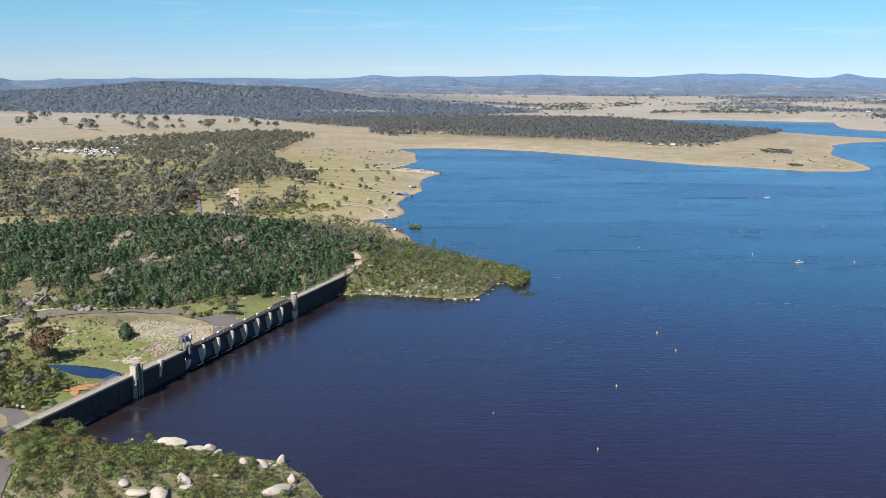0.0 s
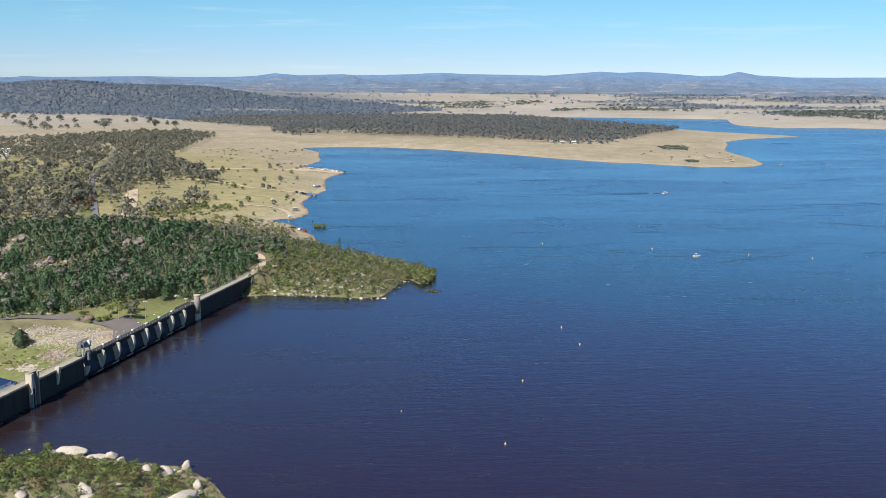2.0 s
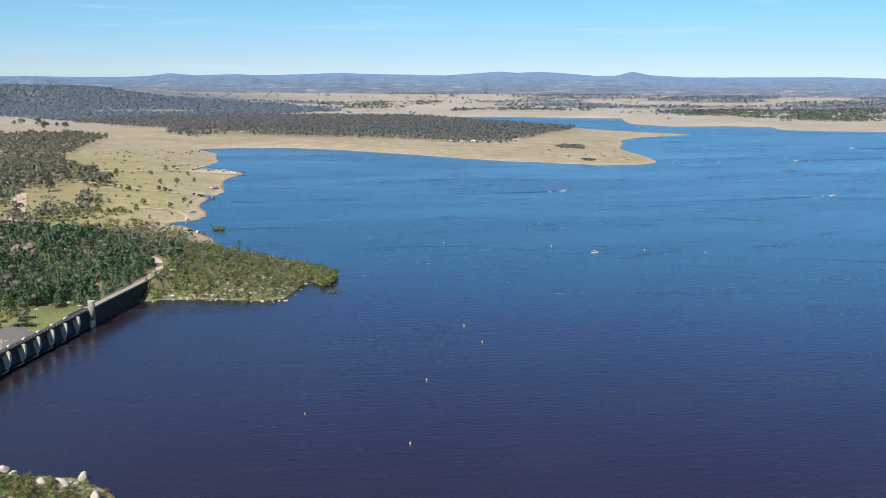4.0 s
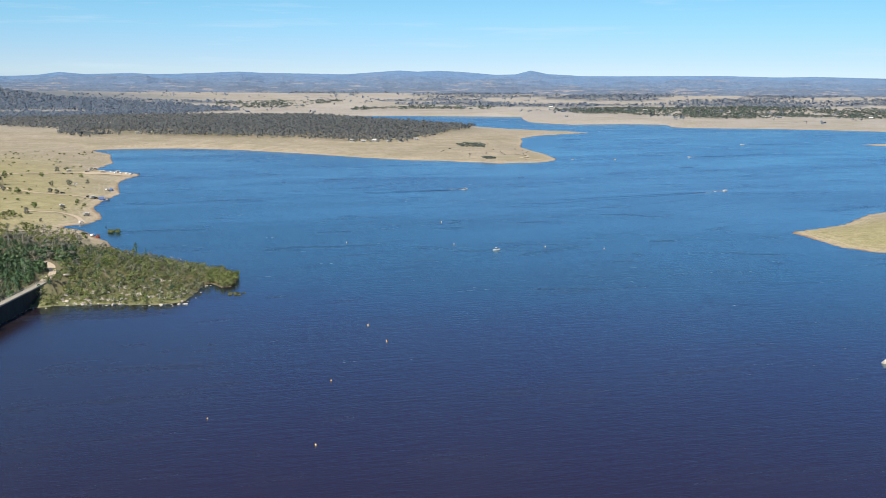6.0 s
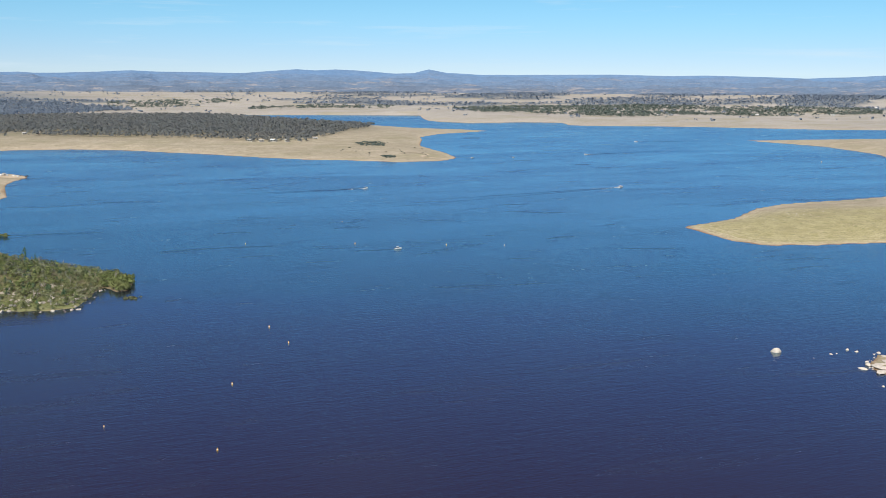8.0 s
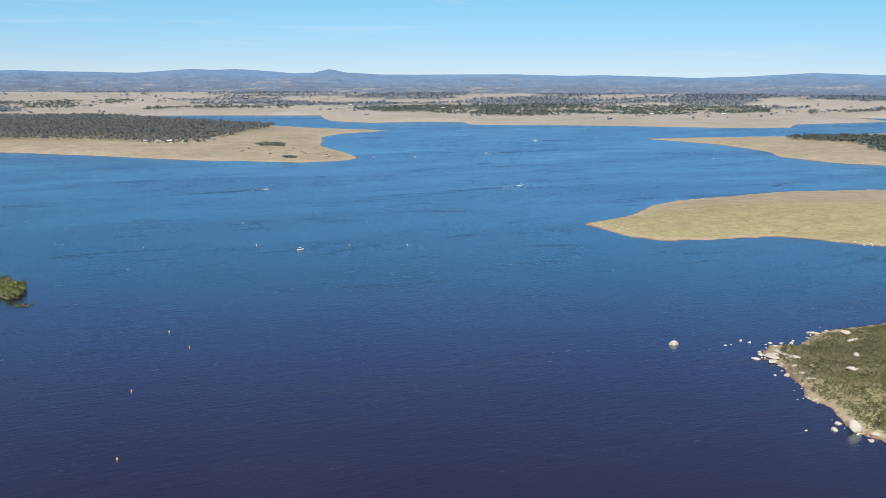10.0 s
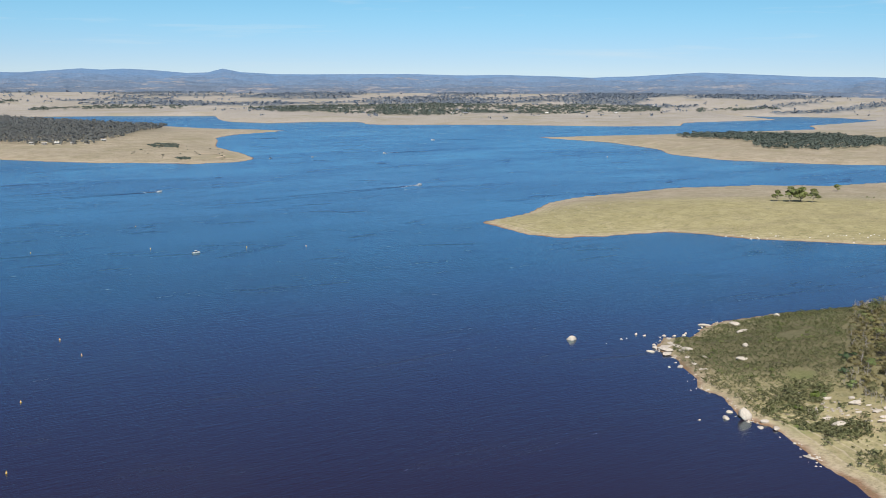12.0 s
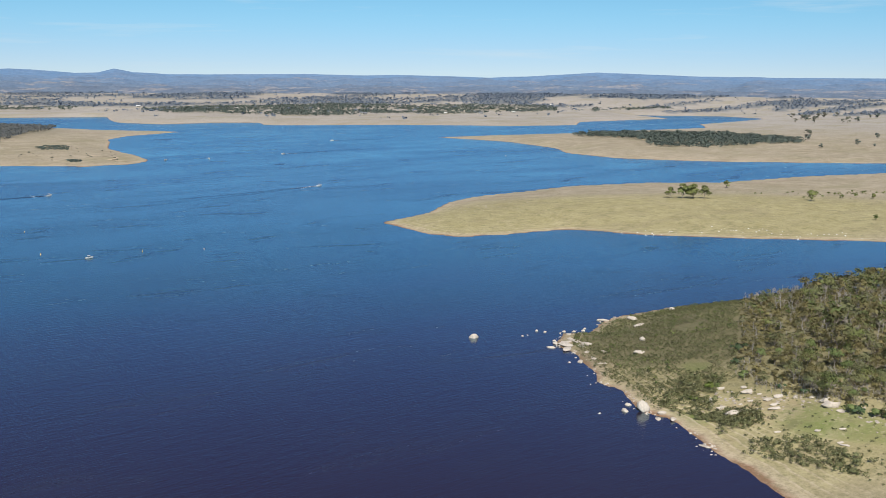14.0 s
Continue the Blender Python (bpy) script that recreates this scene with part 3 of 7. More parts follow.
RIDGES = [  # distance, elevation of the crest in degrees, how far it follows the skyline, unevenness, seed
    (4400, -0.80, 0.1, 0.07, 61), (4500, -0.58, 0.25, 0.13, 62), (4620, -0.34, 0.5, 0.15, 63), (4740, -0.17, 0.8, 0.13, 64), (4860, 0.0, 1.0, 0.015, 65),
]


def crest(az, el, follow, rough, seed):
    """The elevation of one ridge's crest at each bearing, in degrees."""
    top = np.interp(np.where(az > 180, az - 360, az), [a for a, _ in SKYLINE], [e for _, e in SKYLINE])
    wave = ripples(az, 0 * az, 9.0, seed) + 0.5 * ripples(az, 0 * az, 2.6, seed + 40) + 0.22 * ripples(az, 0 * az, 0.7, seed + 80)
    return np.minimum(el + follow * top + rough * wave, top - 0.03 * (follow < 1))


def build_ranges():
    az = np.concatenate([np.arange(-28, 68, 0.16), np.arange(68, 332, 2.0)])
    rows, na = 9, len(az)
    i, j = np.meshgrid(np.arange(rows - 1), np.arange(na), indexing="ij")
    k = (j + 1) % na
    quads = np.stack([i * na + j, (i + 1) * na + j, (i + 1) * na + k, i * na + k], -1).reshape(-1, 4)[:, ::-1]
    for n, (dist, el, follow, rough, seed) in enumerate(RIDGES):
        top, v = EYE + dist * np.tan(np.radians(crest(az, el, follow, rough, seed))), []
        for row in range(rows):
            f = row / (rows - 1)
            r = dist - 85 * (1 - f) * (1 + 0.5 * ripples(az, 0 * az, 3.0, seed + 7))
            x, y = r * np.sin(np.radians(az)), r * np.cos(np.radians(az))
            spur = (5 * ripples(x, y, 240, seed) + 2.5 * ripples(x, y, 90, seed + 1)) * np.sin(np.pi * f)
            v.append(np.stack([x, y, top - (34 + 18 * n) * (1 - f) ** 1.3 + spur * (0.5 + 0.2 * n)], 1))
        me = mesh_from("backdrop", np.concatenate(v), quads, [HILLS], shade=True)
        # how much haze each ridge's colour takes on
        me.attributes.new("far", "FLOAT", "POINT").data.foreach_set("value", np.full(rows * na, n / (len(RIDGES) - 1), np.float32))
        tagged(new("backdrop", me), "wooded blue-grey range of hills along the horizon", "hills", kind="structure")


build_ranges()


# ---- water ----
def flat_sheet(name, outline, z, mat, label, category="water"):
    bm = bmesh.new()
    bm.faces.new([bm.verts.new((px, py, z)) for px, py in outline])
    bmesh.ops.triangulate(bm, faces=bm.faces[:])
    bmesh.ops.recalc_face_normals(bm, faces=bm.faces[:])
    if bm.faces[:] and sum(f.normal.z for f in bm.faces) < 0:
        bmesh.ops.reverse_faces(bm, faces=bm.faces[:])
    me = bpy.data.meshes.new(name)
    bm.to_mesh(me)
    bm.free()
    me.materials.append(mat)
    return tagged(new(name, me), label, category, kind="structure")


def dam_point(s, w):
    return tuple(DAM_ORIGIN + s * DAM_ALONG + w * DAM_DOWN)


flat_sheet("water", [(-60, 150), (0, 60), (400, 60), (1000, 120), (1900, 300), (3200, 1500), (3200, 2600), (1500, 3350), (300, 3350), (-200, 2200), (-150, 1200), (-100, 800),
                     dam_point(284, 3), dam_point(-6, 3)], 0.0, WATER, "dark rippled lake water turning blue with distance")
flat_sheet("river_pool", [dam_point(s, w) for s, w in ((98, 36), (100, 60), (106, 84), (116, 102), (128, 106), (137, 92), (134, 66), (130, 46), (116, 34))], -14.1, POOL_WATER, "still dark blue pool below the dam", "pool")


# ---- helpers for things ----
def part(name, bm, mat, parent, label="", smooth_shade=False):
    """One mesh object under a thing or a part."""
    me = bpy.data.meshes.new(name)
    bmesh.ops.recalc_face_normals(bm, faces=bm.faces[:])
    for f in bm.faces:
        f.smooth = smooth_shade
    bm.to_mesh(me)
    bm.free()
    me.materials.append(mat)
    ob = new(name, me)
    ob.parent = parent
    return tagged(ob, label)


def again(ob, m, parent=None):
    """One more object on the mesh of ob."""
    o = new(ob.name.split(".")[0], ob.data)
    o.parent = parent or ob.parent
    o.matrix_basis = m
    return o


def box(bm, x0, x1, y0, y1, z0, z1, bevel=0.0):
    r = bmesh.ops.create_cube(bm, size=1.0, matrix=Matrix.LocRotScale(((x0 + x1) / 2, (y0 + y1) / 2, (z0 + z1) / 2), None, (x1 - x0, y1 - y0, z1 - z0)))
    if bevel:
        edges = {e for v in r["verts"] for e in v.link_edges}
        bmesh.ops.bevel(bm, geom=list(edges), offset=bevel, segments=2, affect="EDGES")
    return bm


def boxed(x0, x1, y0, y1, z0, z1, bevel=0.0):
    return box(bmesh.new(), x0, x1, y0, y1, z0, z1, bevel)


def prism(profile, x0, x1, bm=None):
    """A profile of (y, z), drawn out along x."""
    bm = bm or bmesh.new()
    a, b = [bm.verts.new((x0, y, z)) for y, z in profile], [bm.verts.new((x1, y, z)) for y, z in profile]
    n = len(profile)
    bm.faces.new(a), bm.faces.new(b[::-1])
    for i in range(n):
        bm.faces.new((a[i], b[i], b[(i + 1) % n], a[(i + 1) % n]))
    return bm


def rod(bm, a, b, r0, r1=None, sides=6):
    a, b = Vector(a), Vector(b)
    d = b - a
    m = Matrix.Translation((a + b) / 2) @ d.to_track_quat("Z", "Y").to_matrix().to_4x4()
    bmesh.ops.create_cone(bm, cap_ends=True, segments=sides, radius1=r0, radius2=r0 if r1 is None else r1, depth=d.length, matrix=m)
    return bm


def empty(name, m, label, category, group=""):
    ob = new(name)
    ob.matrix_basis = m
    return tagged(ob, label, category, group)


def rest_height(x, y, least=-0.8):
    """The ground's height; on the lake's bed no lower than least."""
    z, sd = ground_height(x, y), shore_distance(x, y)
    w = dam_frame(x, y)[1]
    return np.where((sd < 0) & (w < 0), np.maximum(z, least), z)


def ground_at(x, y):
    return float(rest_height(np.array([float(x)]), np.array([float(y)]))[0])


# ---- the dam ----
DAM = Matrix.Translation((*DAM_ORIGIN, 0)) @ Matrix.Rotation(math.atan2(DAM_ALONG[1], DAM_ALONG[0]), 4, "Z")


def build_dam():
    dam = empty("dam", DAM, "long grey weathered concrete gravity dam holding back the lake", "dam")
    solid = [(0, -18), (0, 9.0), (4.3, 9.0), (4.3, 6.5), (17, -16), (17, -18)]
    for s0, s1, n in ((-34, 91.2, 10), (203.5, 290, 7)):
        step = (s1 - s0) / n
        for k in range(n):
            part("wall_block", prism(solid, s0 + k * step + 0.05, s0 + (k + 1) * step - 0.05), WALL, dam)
        part("walkway", boxed(s0, s1, -0.25, 4.45, 9.0, 9.3), CONCRETE, dam, "grey concrete walkway along the crest")
        part("kerb", boxed(s0, s1, -0.25, 0.15, 9.3, 9.75), CONCRETE, dam)
        rails = bmesh.new()
        for z in (9.85, 10.35):
            box(rails, s0, s1, 4.16, 4.24, z, z + 0.08)
        part("handrail", rails, STEEL, dam, "thin steel handrail")
        post = part("rail_post", boxed(-0.05, 0.05, -0.05, 0.05, 0, 1.15), STEEL, dam)
        post.location = (s0 + 1, 4.2, 9.3)
        for k in range(1, int((s1 - s0) / 4)):
            again(post, Matrix.Translation((s0 + 1 + 4 * k, 4.2, 9.3)))
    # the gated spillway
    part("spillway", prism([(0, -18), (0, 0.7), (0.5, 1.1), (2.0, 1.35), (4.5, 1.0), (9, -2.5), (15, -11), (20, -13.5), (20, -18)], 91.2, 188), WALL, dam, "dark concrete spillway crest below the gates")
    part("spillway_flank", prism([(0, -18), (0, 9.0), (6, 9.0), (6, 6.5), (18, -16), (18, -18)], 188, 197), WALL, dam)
    piers = [92.6, 105.6, 118.6, 131.8, 145.0, 158.2, 171.4, 184.8]
    nose = [(0.2, 9.0), (-1.35, 8.85), (-1.75, 8.2), (-1.85, 6.4), (-1.7, 4.6), (-1.35, 3.0), (-0.75, 1.7), (0.4, 0.6), (8, -1.6), (9.5, 2.5), (3.6, 8.7)]
    short = [(y, min(z, 5.4 + 0.1 * y)) for y, z in nose[1:-1]]
    for k, s in enumerate(piers):
        half = 0.32 if k == 1 else 0.78
        bm = prism(nose if k else short, s - half, s + half)
        edges = [e for e in bm.edges if all(v.co.y < -0.7 for v in e.verts) and abs(e.verts[0].co.x - e.verts[1].co.x) < 0.01]
        bmesh.ops.bevel(bm, geom=edges, offset=0.3, segments=2, affect="EDGES")
        part("pier", bm, PALE_CONCRETE, dam, "pale rounded concrete pier nose")
    def face(z):
        """The curved skin of a gate, standing farther upstream at its foot."""
        return 0.15 + 1.6 * ((z - 1.25) / 6.35) ** 1.25

    for a, b in zip(piers, piers[1:]):
        arc = [(face(z), z) for z in np.linspace(1.25, 7.6, 9)]
        gate = part("radial_gate", prism(arc + [(y + 0.35, z) for y, z in arc[::-1]], a + 1.25, b - 1.25), GATE_STEEL, dam, "dark blue-grey steel radial gate", True)
        ribs = bmesh.new()
        for z in (2.3, 4.4, 6.5):
            y = face(z)
            box(ribs, a + 1.3, b - 1.3, y - 0.16, y + 0.1, z - 0.1, z + 0.1)
        part("rib", ribs, GATE_STEEL, gate)
        part("sill", boxed((a + b) / 2 - 0.6, b - 2.2, -1.95, -1.55, 0.95, 1.2), PALE_CONCRETE, dam, "pale concrete sill under a gate")
        part("apron", boxed(a + 0.9, b - 0.9, -1.6, 0.4, 0.4, 0.95), WALL, dam, "dark concrete ledge under a gate")
        part("guide", prism([(-1.9, 1.2), (-1.6, 1.2), (-0.35, 6.8), (-0.65, 6.8)], b - 2.42, b - 2.22), PALE_CONCRETE, dam, "pale sloping guide beside a gate")
        part("hoist_house", boxed((a + b) / 2 - 0.9, (a + b) / 2 + 0.9, 2.2, 3.1, 9.3, 10.0, 0.06), WHITE, dam, "small white hoist housing")
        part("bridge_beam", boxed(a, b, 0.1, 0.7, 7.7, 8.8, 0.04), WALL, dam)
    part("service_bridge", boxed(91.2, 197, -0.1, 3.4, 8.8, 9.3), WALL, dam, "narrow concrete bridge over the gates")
    rails = bmesh.new()
    for z in (9.95, 10.45):
        box(rails, 91.2, 197, 0.26, 0.34, z, z + 0.08)
    part("handrail", rails, STEEL, dam, "thin steel handrail")
    post = part("rail_post", boxed(-0.05, 0.05, -0.05, 0.05, 0, 1.2), STEEL, dam)
    post.location = (96, 0.3, 9.35)
    for k in range(1, 34):
        again(post, Matrix.Translation((96 + 3 * k, 0.3, 9.35)))
    # the open intake tower
    tower = part("intake_tower", boxed(51.6, 52.2, -1.6, 1.2, -6, 13.4, 0.06), PALE_CONCRETE, dam, "tall open-fronted concrete intake tower")
    part("tower_head", boxed(52.2, 53.5, -1.5, 1.2, 7.4, 13.3, 0.05), PALE_CONCRETE, tower)
    # far side and back take darker concretes in place of their shade
    part("tower_side", boxed(56.0, 56.7, -1.6, 1.2, -6, 13.4, 0.06), TOWER_CONCRETE, tower)
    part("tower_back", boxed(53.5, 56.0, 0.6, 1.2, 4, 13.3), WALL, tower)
    part("tower_cap", boxed(51.5, 56.8, -0.6, 1.3, 13.4, 13.6, 0.05), CONCRETE, tower)
    part("guide_rail", boxed(51.2, 51.6, -2.0, -1.5, -4, 11.5), STEEL, tower)
    part("guide_rail", boxed(54.4, 54.7, -1.0, -0.7, -4, 9.5), STEEL, tower)
    part("bracket", boxed(50.4, 51.2, -2.1, -1.4, 5.6, 6.1), STEEL, tower)
    part("wedge_buttress", prism([(-1.5, 10.9), (0.6, 10.9), (0.6, 3.0), (-0.1, 3.4)], 70.6, 72.1), PALE_CONCRETE, dam, "tapering concrete buttress on the face")
    platform = bmesh.new()
    for k in range(8):
        rod(platform, (40 + k * 1.5, 6.8, 6.4), (40 + k * 1.5, 6.8, 10.2), 0.06)
    for z in (9.4, 9.8, 10.2):
        box(platform, 40, 50.6, 6.74, 6.86, z, z + 0.08)
    box(platform, 40, 50.6, 4.45, 6.9, 9.0, 9.15)
    part("service_platform", platform, STEEL, dam, "pale blue-grey steel platform with railings")
    # the rounded tower at the far side of the gates
    bm = bmesh.new()
    bmesh.ops.create_cone(bm, cap_ends=True, segments=20, radius1=1.5, radius2=1.6, depth=9.6, matrix=Matrix.Translation((200, -0.9, 8.6)))
    round_tower = part("round_tower", bm, TOWER_CONCRETE, dam, "grey rounded concrete control tower", True)
    bm = bmesh.new()
    bmesh.ops.create_cone(bm, cap_ends=True, segments=20, radius1=1.8, radius2=1.8, depth=0.6, matrix=Matrix.Translation((200, -0.9, 13.5)))
    part("tower_cap", bm, PALE_CONCRETE, round_tower)
    bm = bmesh.new()
    bmesh.ops.create_cone(bm, cap_ends=True, segments=20, radius1=1.7, radius2=0.8, depth=5.6, matrix=Matrix.Translation((200, -0.7, 1.0)) @ Matrix.Rotation(math.pi, 4, "X"))
    part("tower_foot", bm, PALE_CONCRETE, round_tower)
    part("opening", boxed(199.5, 200.5, -2.6, -2.3, 11.0, 12.3), DARK, round_tower)
    part("guide_rail", boxed(202.0, 202.7, -1.5, -0.6, -4, 9), PALE_CONCRETE, round_tower)
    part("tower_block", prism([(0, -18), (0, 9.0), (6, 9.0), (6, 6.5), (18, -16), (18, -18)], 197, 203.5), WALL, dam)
    return dam


build_dam()


def build_crane():
    c = empty("gantry_crane", DAM @ pose(95.2, 2.2, 9.35) @ Matrix.Scale(1.18, 4), "grey steel gantry crane standing on the dam crest", "crane")
    for x in (-2.1, 2.1):
        for y in (-1.6, 1.8):
            part("leg", rod(bmesh.new(), (x, y, 0), (x * 0.75, y * 0.8, 3.0), 0.22), CRANE_STEEL, c)
            part("wheel", rod(bmesh.new(), (x - 0.15, y, 0.25), (x + 0.15, y, 0.25), 0.28, sides=10), DARK, c)
    part("deck", boxed(-2.2, 2.2, -1.9, 1.9, 2.9, 3.25, 0.05), CRANE_STEEL, c)
    part("winch_house", boxed(-1.9, 0.2, -1.3, 1.4, 3.25, 5.0, 0.12), CRANE_STEEL, c)
    part("drum", rod(bmesh.new(), (0.4, -1.2, 4.0), (0.4, 1.2, 4.0), 0.6, sides=14), CRANE_STEEL, c)
    part("cab", boxed(1.0, 2.2, -1.9, -0.6, 3.25, 5.2, 0.1), WHITE, c)
    for y in (-1.2, 1.2):
        part("mast", rod(bmesh.new(), (1.6, y, 3.2), (0.2, y * 0.4, 6.0), 0.14), STEEL, c)
    part("boom", rod(bmesh.new(), (-2.6, 0, 5.3), (2.6, -1.0, 6.1), 0.2, 0.12), CRANE_STEEL, c)
    part("counterweight", boxed(-3.1, -2.1, -0.8, 0.8, 3.3, 4.5, 0.1), CRANE_STEEL, c)
    part("ladder", boxed(-2.5, -2.35, -1.2, -0.7, -0.2, 3.2), STEEL, c)
    part("hanging_block", boxed(-1.6, -0.6, -3.0, -2.2, -1.6, 1.2, 0.1), CRANE_STEEL, c)
    return c


build_crane()


def build_lamps():
    def lamp(x, y, z, h):
        o = empty("street_lamp", pose(x, y, z, 0, 0, 197), "slim grey steel street lamp beside the dam", "street lamp", "lamps along the dam")
        part("pole", rod(bmesh.new(), (0, 0, 0), (0, 0, h), 0.13, 0.08), STEEL, o)
        part("arm", rod(bmesh.new(), (0, 0, h), (1.6, 0, h + 0.35), 0.06), STEEL, o)
        part("head", boxed(1.3, 2.2, -0.16, 0.16, h + 0.25, h + 0.45, 0.04), WHITE, o)
        return o
    first = None
    for s, w in ((96, 13), (109, 13), (122, 13), (136, 12.5), (150, 12.5), (165, 12.5), (181, 12), (30, 3.8), (232, 3.8)):
        x, y = dam_point(s, w)
        z = ground_at(x, y) if s > 130 else (9.3 if s in (30, 232) else -2.0)
        h = 8.0
        m = pose(x, y, z, 0, 0, 197)
        if first is None:
            first = lamp(x, y, z, 12.5 - z if s < 130 else h)
        elif s < 130:
            lamp(x, y, z, 12.5 - z)
        else:
            lamp(x, y, z, h)
    for s, w, h in ((187, 22, 13), (207, 9, 11)):
        x, y = dam_point(s, w)
        o = empty("light_mast", pose(x, y, ground_at(x, y)), "tall grey mast with floodlights on the lawn", "light mast")
        part("pole", rod(bmesh.new(), (0, 0, 0), (0, 0, h), 0.2, 0.12), STEEL, o)
        part("crossbar", boxed(-0.9, 0.9, -0.08, 0.08, h - 0.3, h), STEEL, o)
        for dx in (-0.7, 0, 0.7):
            part("floodlight", boxed(dx - 0.25, dx + 0.25, -0.35, -0.05, h - 0.1, h + 0.4, 0.04), WHITE, o)


build_lamps()


# ---- roads, tracks and paving ----
def ribbon(name, points, width, mat, label, lift=0.22, category="road", rows=4):
    """A strip laid along a line, draped over the ground."""
    pts = [np.array(p, float) for p in points]
    line = []
    for k in range(len(pts) - 1):
        p0, p1, p2, p3 = pts[max(k - 1, 0)], pts[k], pts[k + 1], pts[min(k + 2, len(pts) - 1)]
        n = max(2, int(np.hypot(*(p2 - p1)) / 5))
        for t in np.arange(n) / n:
            line.append(0.5 * (2 * p1 + (p2 - p0) * t + (2 * p0 - 5 * p1 + 4 * p2 - p3) * t * t + (3 * p1 - p0 - 3 * p2 + p3) * t ** 3))
    line.append(pts[-1])
    line = np.array(line)
    d = np.gradient(line, axis=0)
    d /= np.hypot(d[:, 0], d[:, 1])[:, None]
    side = np.stack([-d[:, 1], d[:, 0]], 1)
    wob = 1 + (0.1 if mat is DIRT else 0.01) * np.sin(np.arange(len(line)) * 0.9)
    grid = np.stack([line + side * width * f * wob[:, None] for f in np.linspace(-0.5, 0.5, rows)], 1).reshape(-1, 2)
    z = ground_height(grid[:, 0], grid[:, 1]) + lift
    n = len(line)
    i, j = np.meshgrid(np.arange(n - 1), np.arange(rows - 1), indexing="ij")
    q = np.stack([i * rows + j, (i + 1) * rows + j, (i + 1) * rows + j + 1, i * rows + j + 1], -1).reshape(-1, 4)[:, ::-1]
    me = mesh_from(name, np.column_stack([grid, z]), q, [mat], shade=True)
    return tagged(new(name, me), label, category, kind="structure")


ribbon("road", [(-290, 545), (-233, 553), (-190, 557), (-160, 558), (-138, 548), (-118, 532)], 7.5, ASPHALT, "grey sealed road curving to the dam", 0.3)
ribbon("car_park", [dam_point(196, 44), dam_point(186, 32), dam_point(172, 24), dam_point(156, 16), dam_point(140, 13)], 15, ASPHALT, "worn asphalt car park behind the spillway", 0.34)
ribbon("road", [dam_point(-20, 2), dam_point(-6, 8), dam_point(6, 22), dam_point(8, 45), dam_point(-6, 75)], 7, ASPHALT, "sealed road at the end of the dam", 0.4)
ribbon("road", [(-209, 868), (-216, 899), (-250, 1036), (-284, 1173), (-304, 1290), (-320, 1430), (-340, 1530), (-360, 1640)], 5.4, NEW_ASPHALT, "straight sealed road between green verges", 0.9)
ribbon("road", [(-118, 240), (-126, 272), (-132, 296), (-150, 318), (-175, 335)], 6, ASPHALT, "narrow sealed road among the scrub", 0.4)
ribbon("track", [dam_point(288, 3), (-56, 638), (-54.5, 650), (-55.5, 664), (-58, 680), (-63, 692), (-71, 697)], 4.6, DIRT, "pale dirt track climbing from the dam", 0.3)
ribbon("track", [(-240, 1330), (-154, 1338), (-106, 1338), (-62, 1345), (-30, 1352), (-8, 1358)], 9, DIRT, "pale gravel road to the boat ramp", 0.4)
ribbon("gravel_apron", [(-70, 1344), (-45, 1350), (-24, 1354), (-8, 1358)], 24, DIRT, "wide pale gravel apron at the boat ramp", 0.36)
ribbon("track", [(-190, 1215), (-147, 1183), (-110, 1140), (-83, 1119), (-52, 1113), (-30, 1100)], 5, DIRT, "pale dirt track over the grass", 0.35)
ribbon("track", [(-100, 990), (-90, 989), (-73, 985), (-58, 963), (-50, 928)], 5, DIRT, "pale dirt track to the shore", 0.35)
ribbon("track", [(-120, 872), (-94, 872), (-69, 866), (-44, 857)], 4, DIRT, "pale dirt track to the shore", 0.35)
ribbon("track", [(-193, 905), (-200, 960), (-214, 1040), (-226, 1100)], 12, DIRT, "bare pale earth clearing", 0.4)
ribbon("track", [(560, 1560), (585, 1530), (575, 1500), (560, 1480), (590, 1455)], 6, DIRT, "pale dirt track on the grassy point", 0.4)


def guard_rail(points, label):
    o = empty("guardrail", Matrix(), label, "guardrail")
    bm = bmesh.new()
    for a, b in zip(points, points[1:]):
        za, zb = ground_at(*a) + 0.75, ground_at(*b) + 0.75
        rod(bm, (*a, za), (*b, zb), 0.16, sides=4)
    part("rail", bm, WHITE, o)
    for a in points:
        z = ground_at(*a)
        part("post", boxed(a[0] - 0.08, a[0] + 0.08, a[1] - 0.08, a[1] + 0.08, z - 0.2, z + 0.85), WHITE, o)


def sign(s, w, tall, wide):
    x, y = dam_point(s, w)
    o = empty("sign_post", pose(x, y, ground_at(x, y), 0, 0, 20), "small white sign on a steel post in the grass", "sign", "signs by the dam road")
    part("post", boxed(-0.05, 0.05, -0.05, 0.05, -0.3, tall), STEEL, o)
    part("panel", boxed(-wide / 2, wide / 2, -0.09, -0.05, tall - wide * 0.8, tall + 0.1), WHITE, o)


for where in ((16, 24, 2.2, 1.1), (20, 30, 2.0, 0.9)):
    sign(*where)
guard_rail([(-280 + 8 * k, 552 + min(k, 9) * 1.2) for k in range(16)], "pale steel guardrail along the valley road")


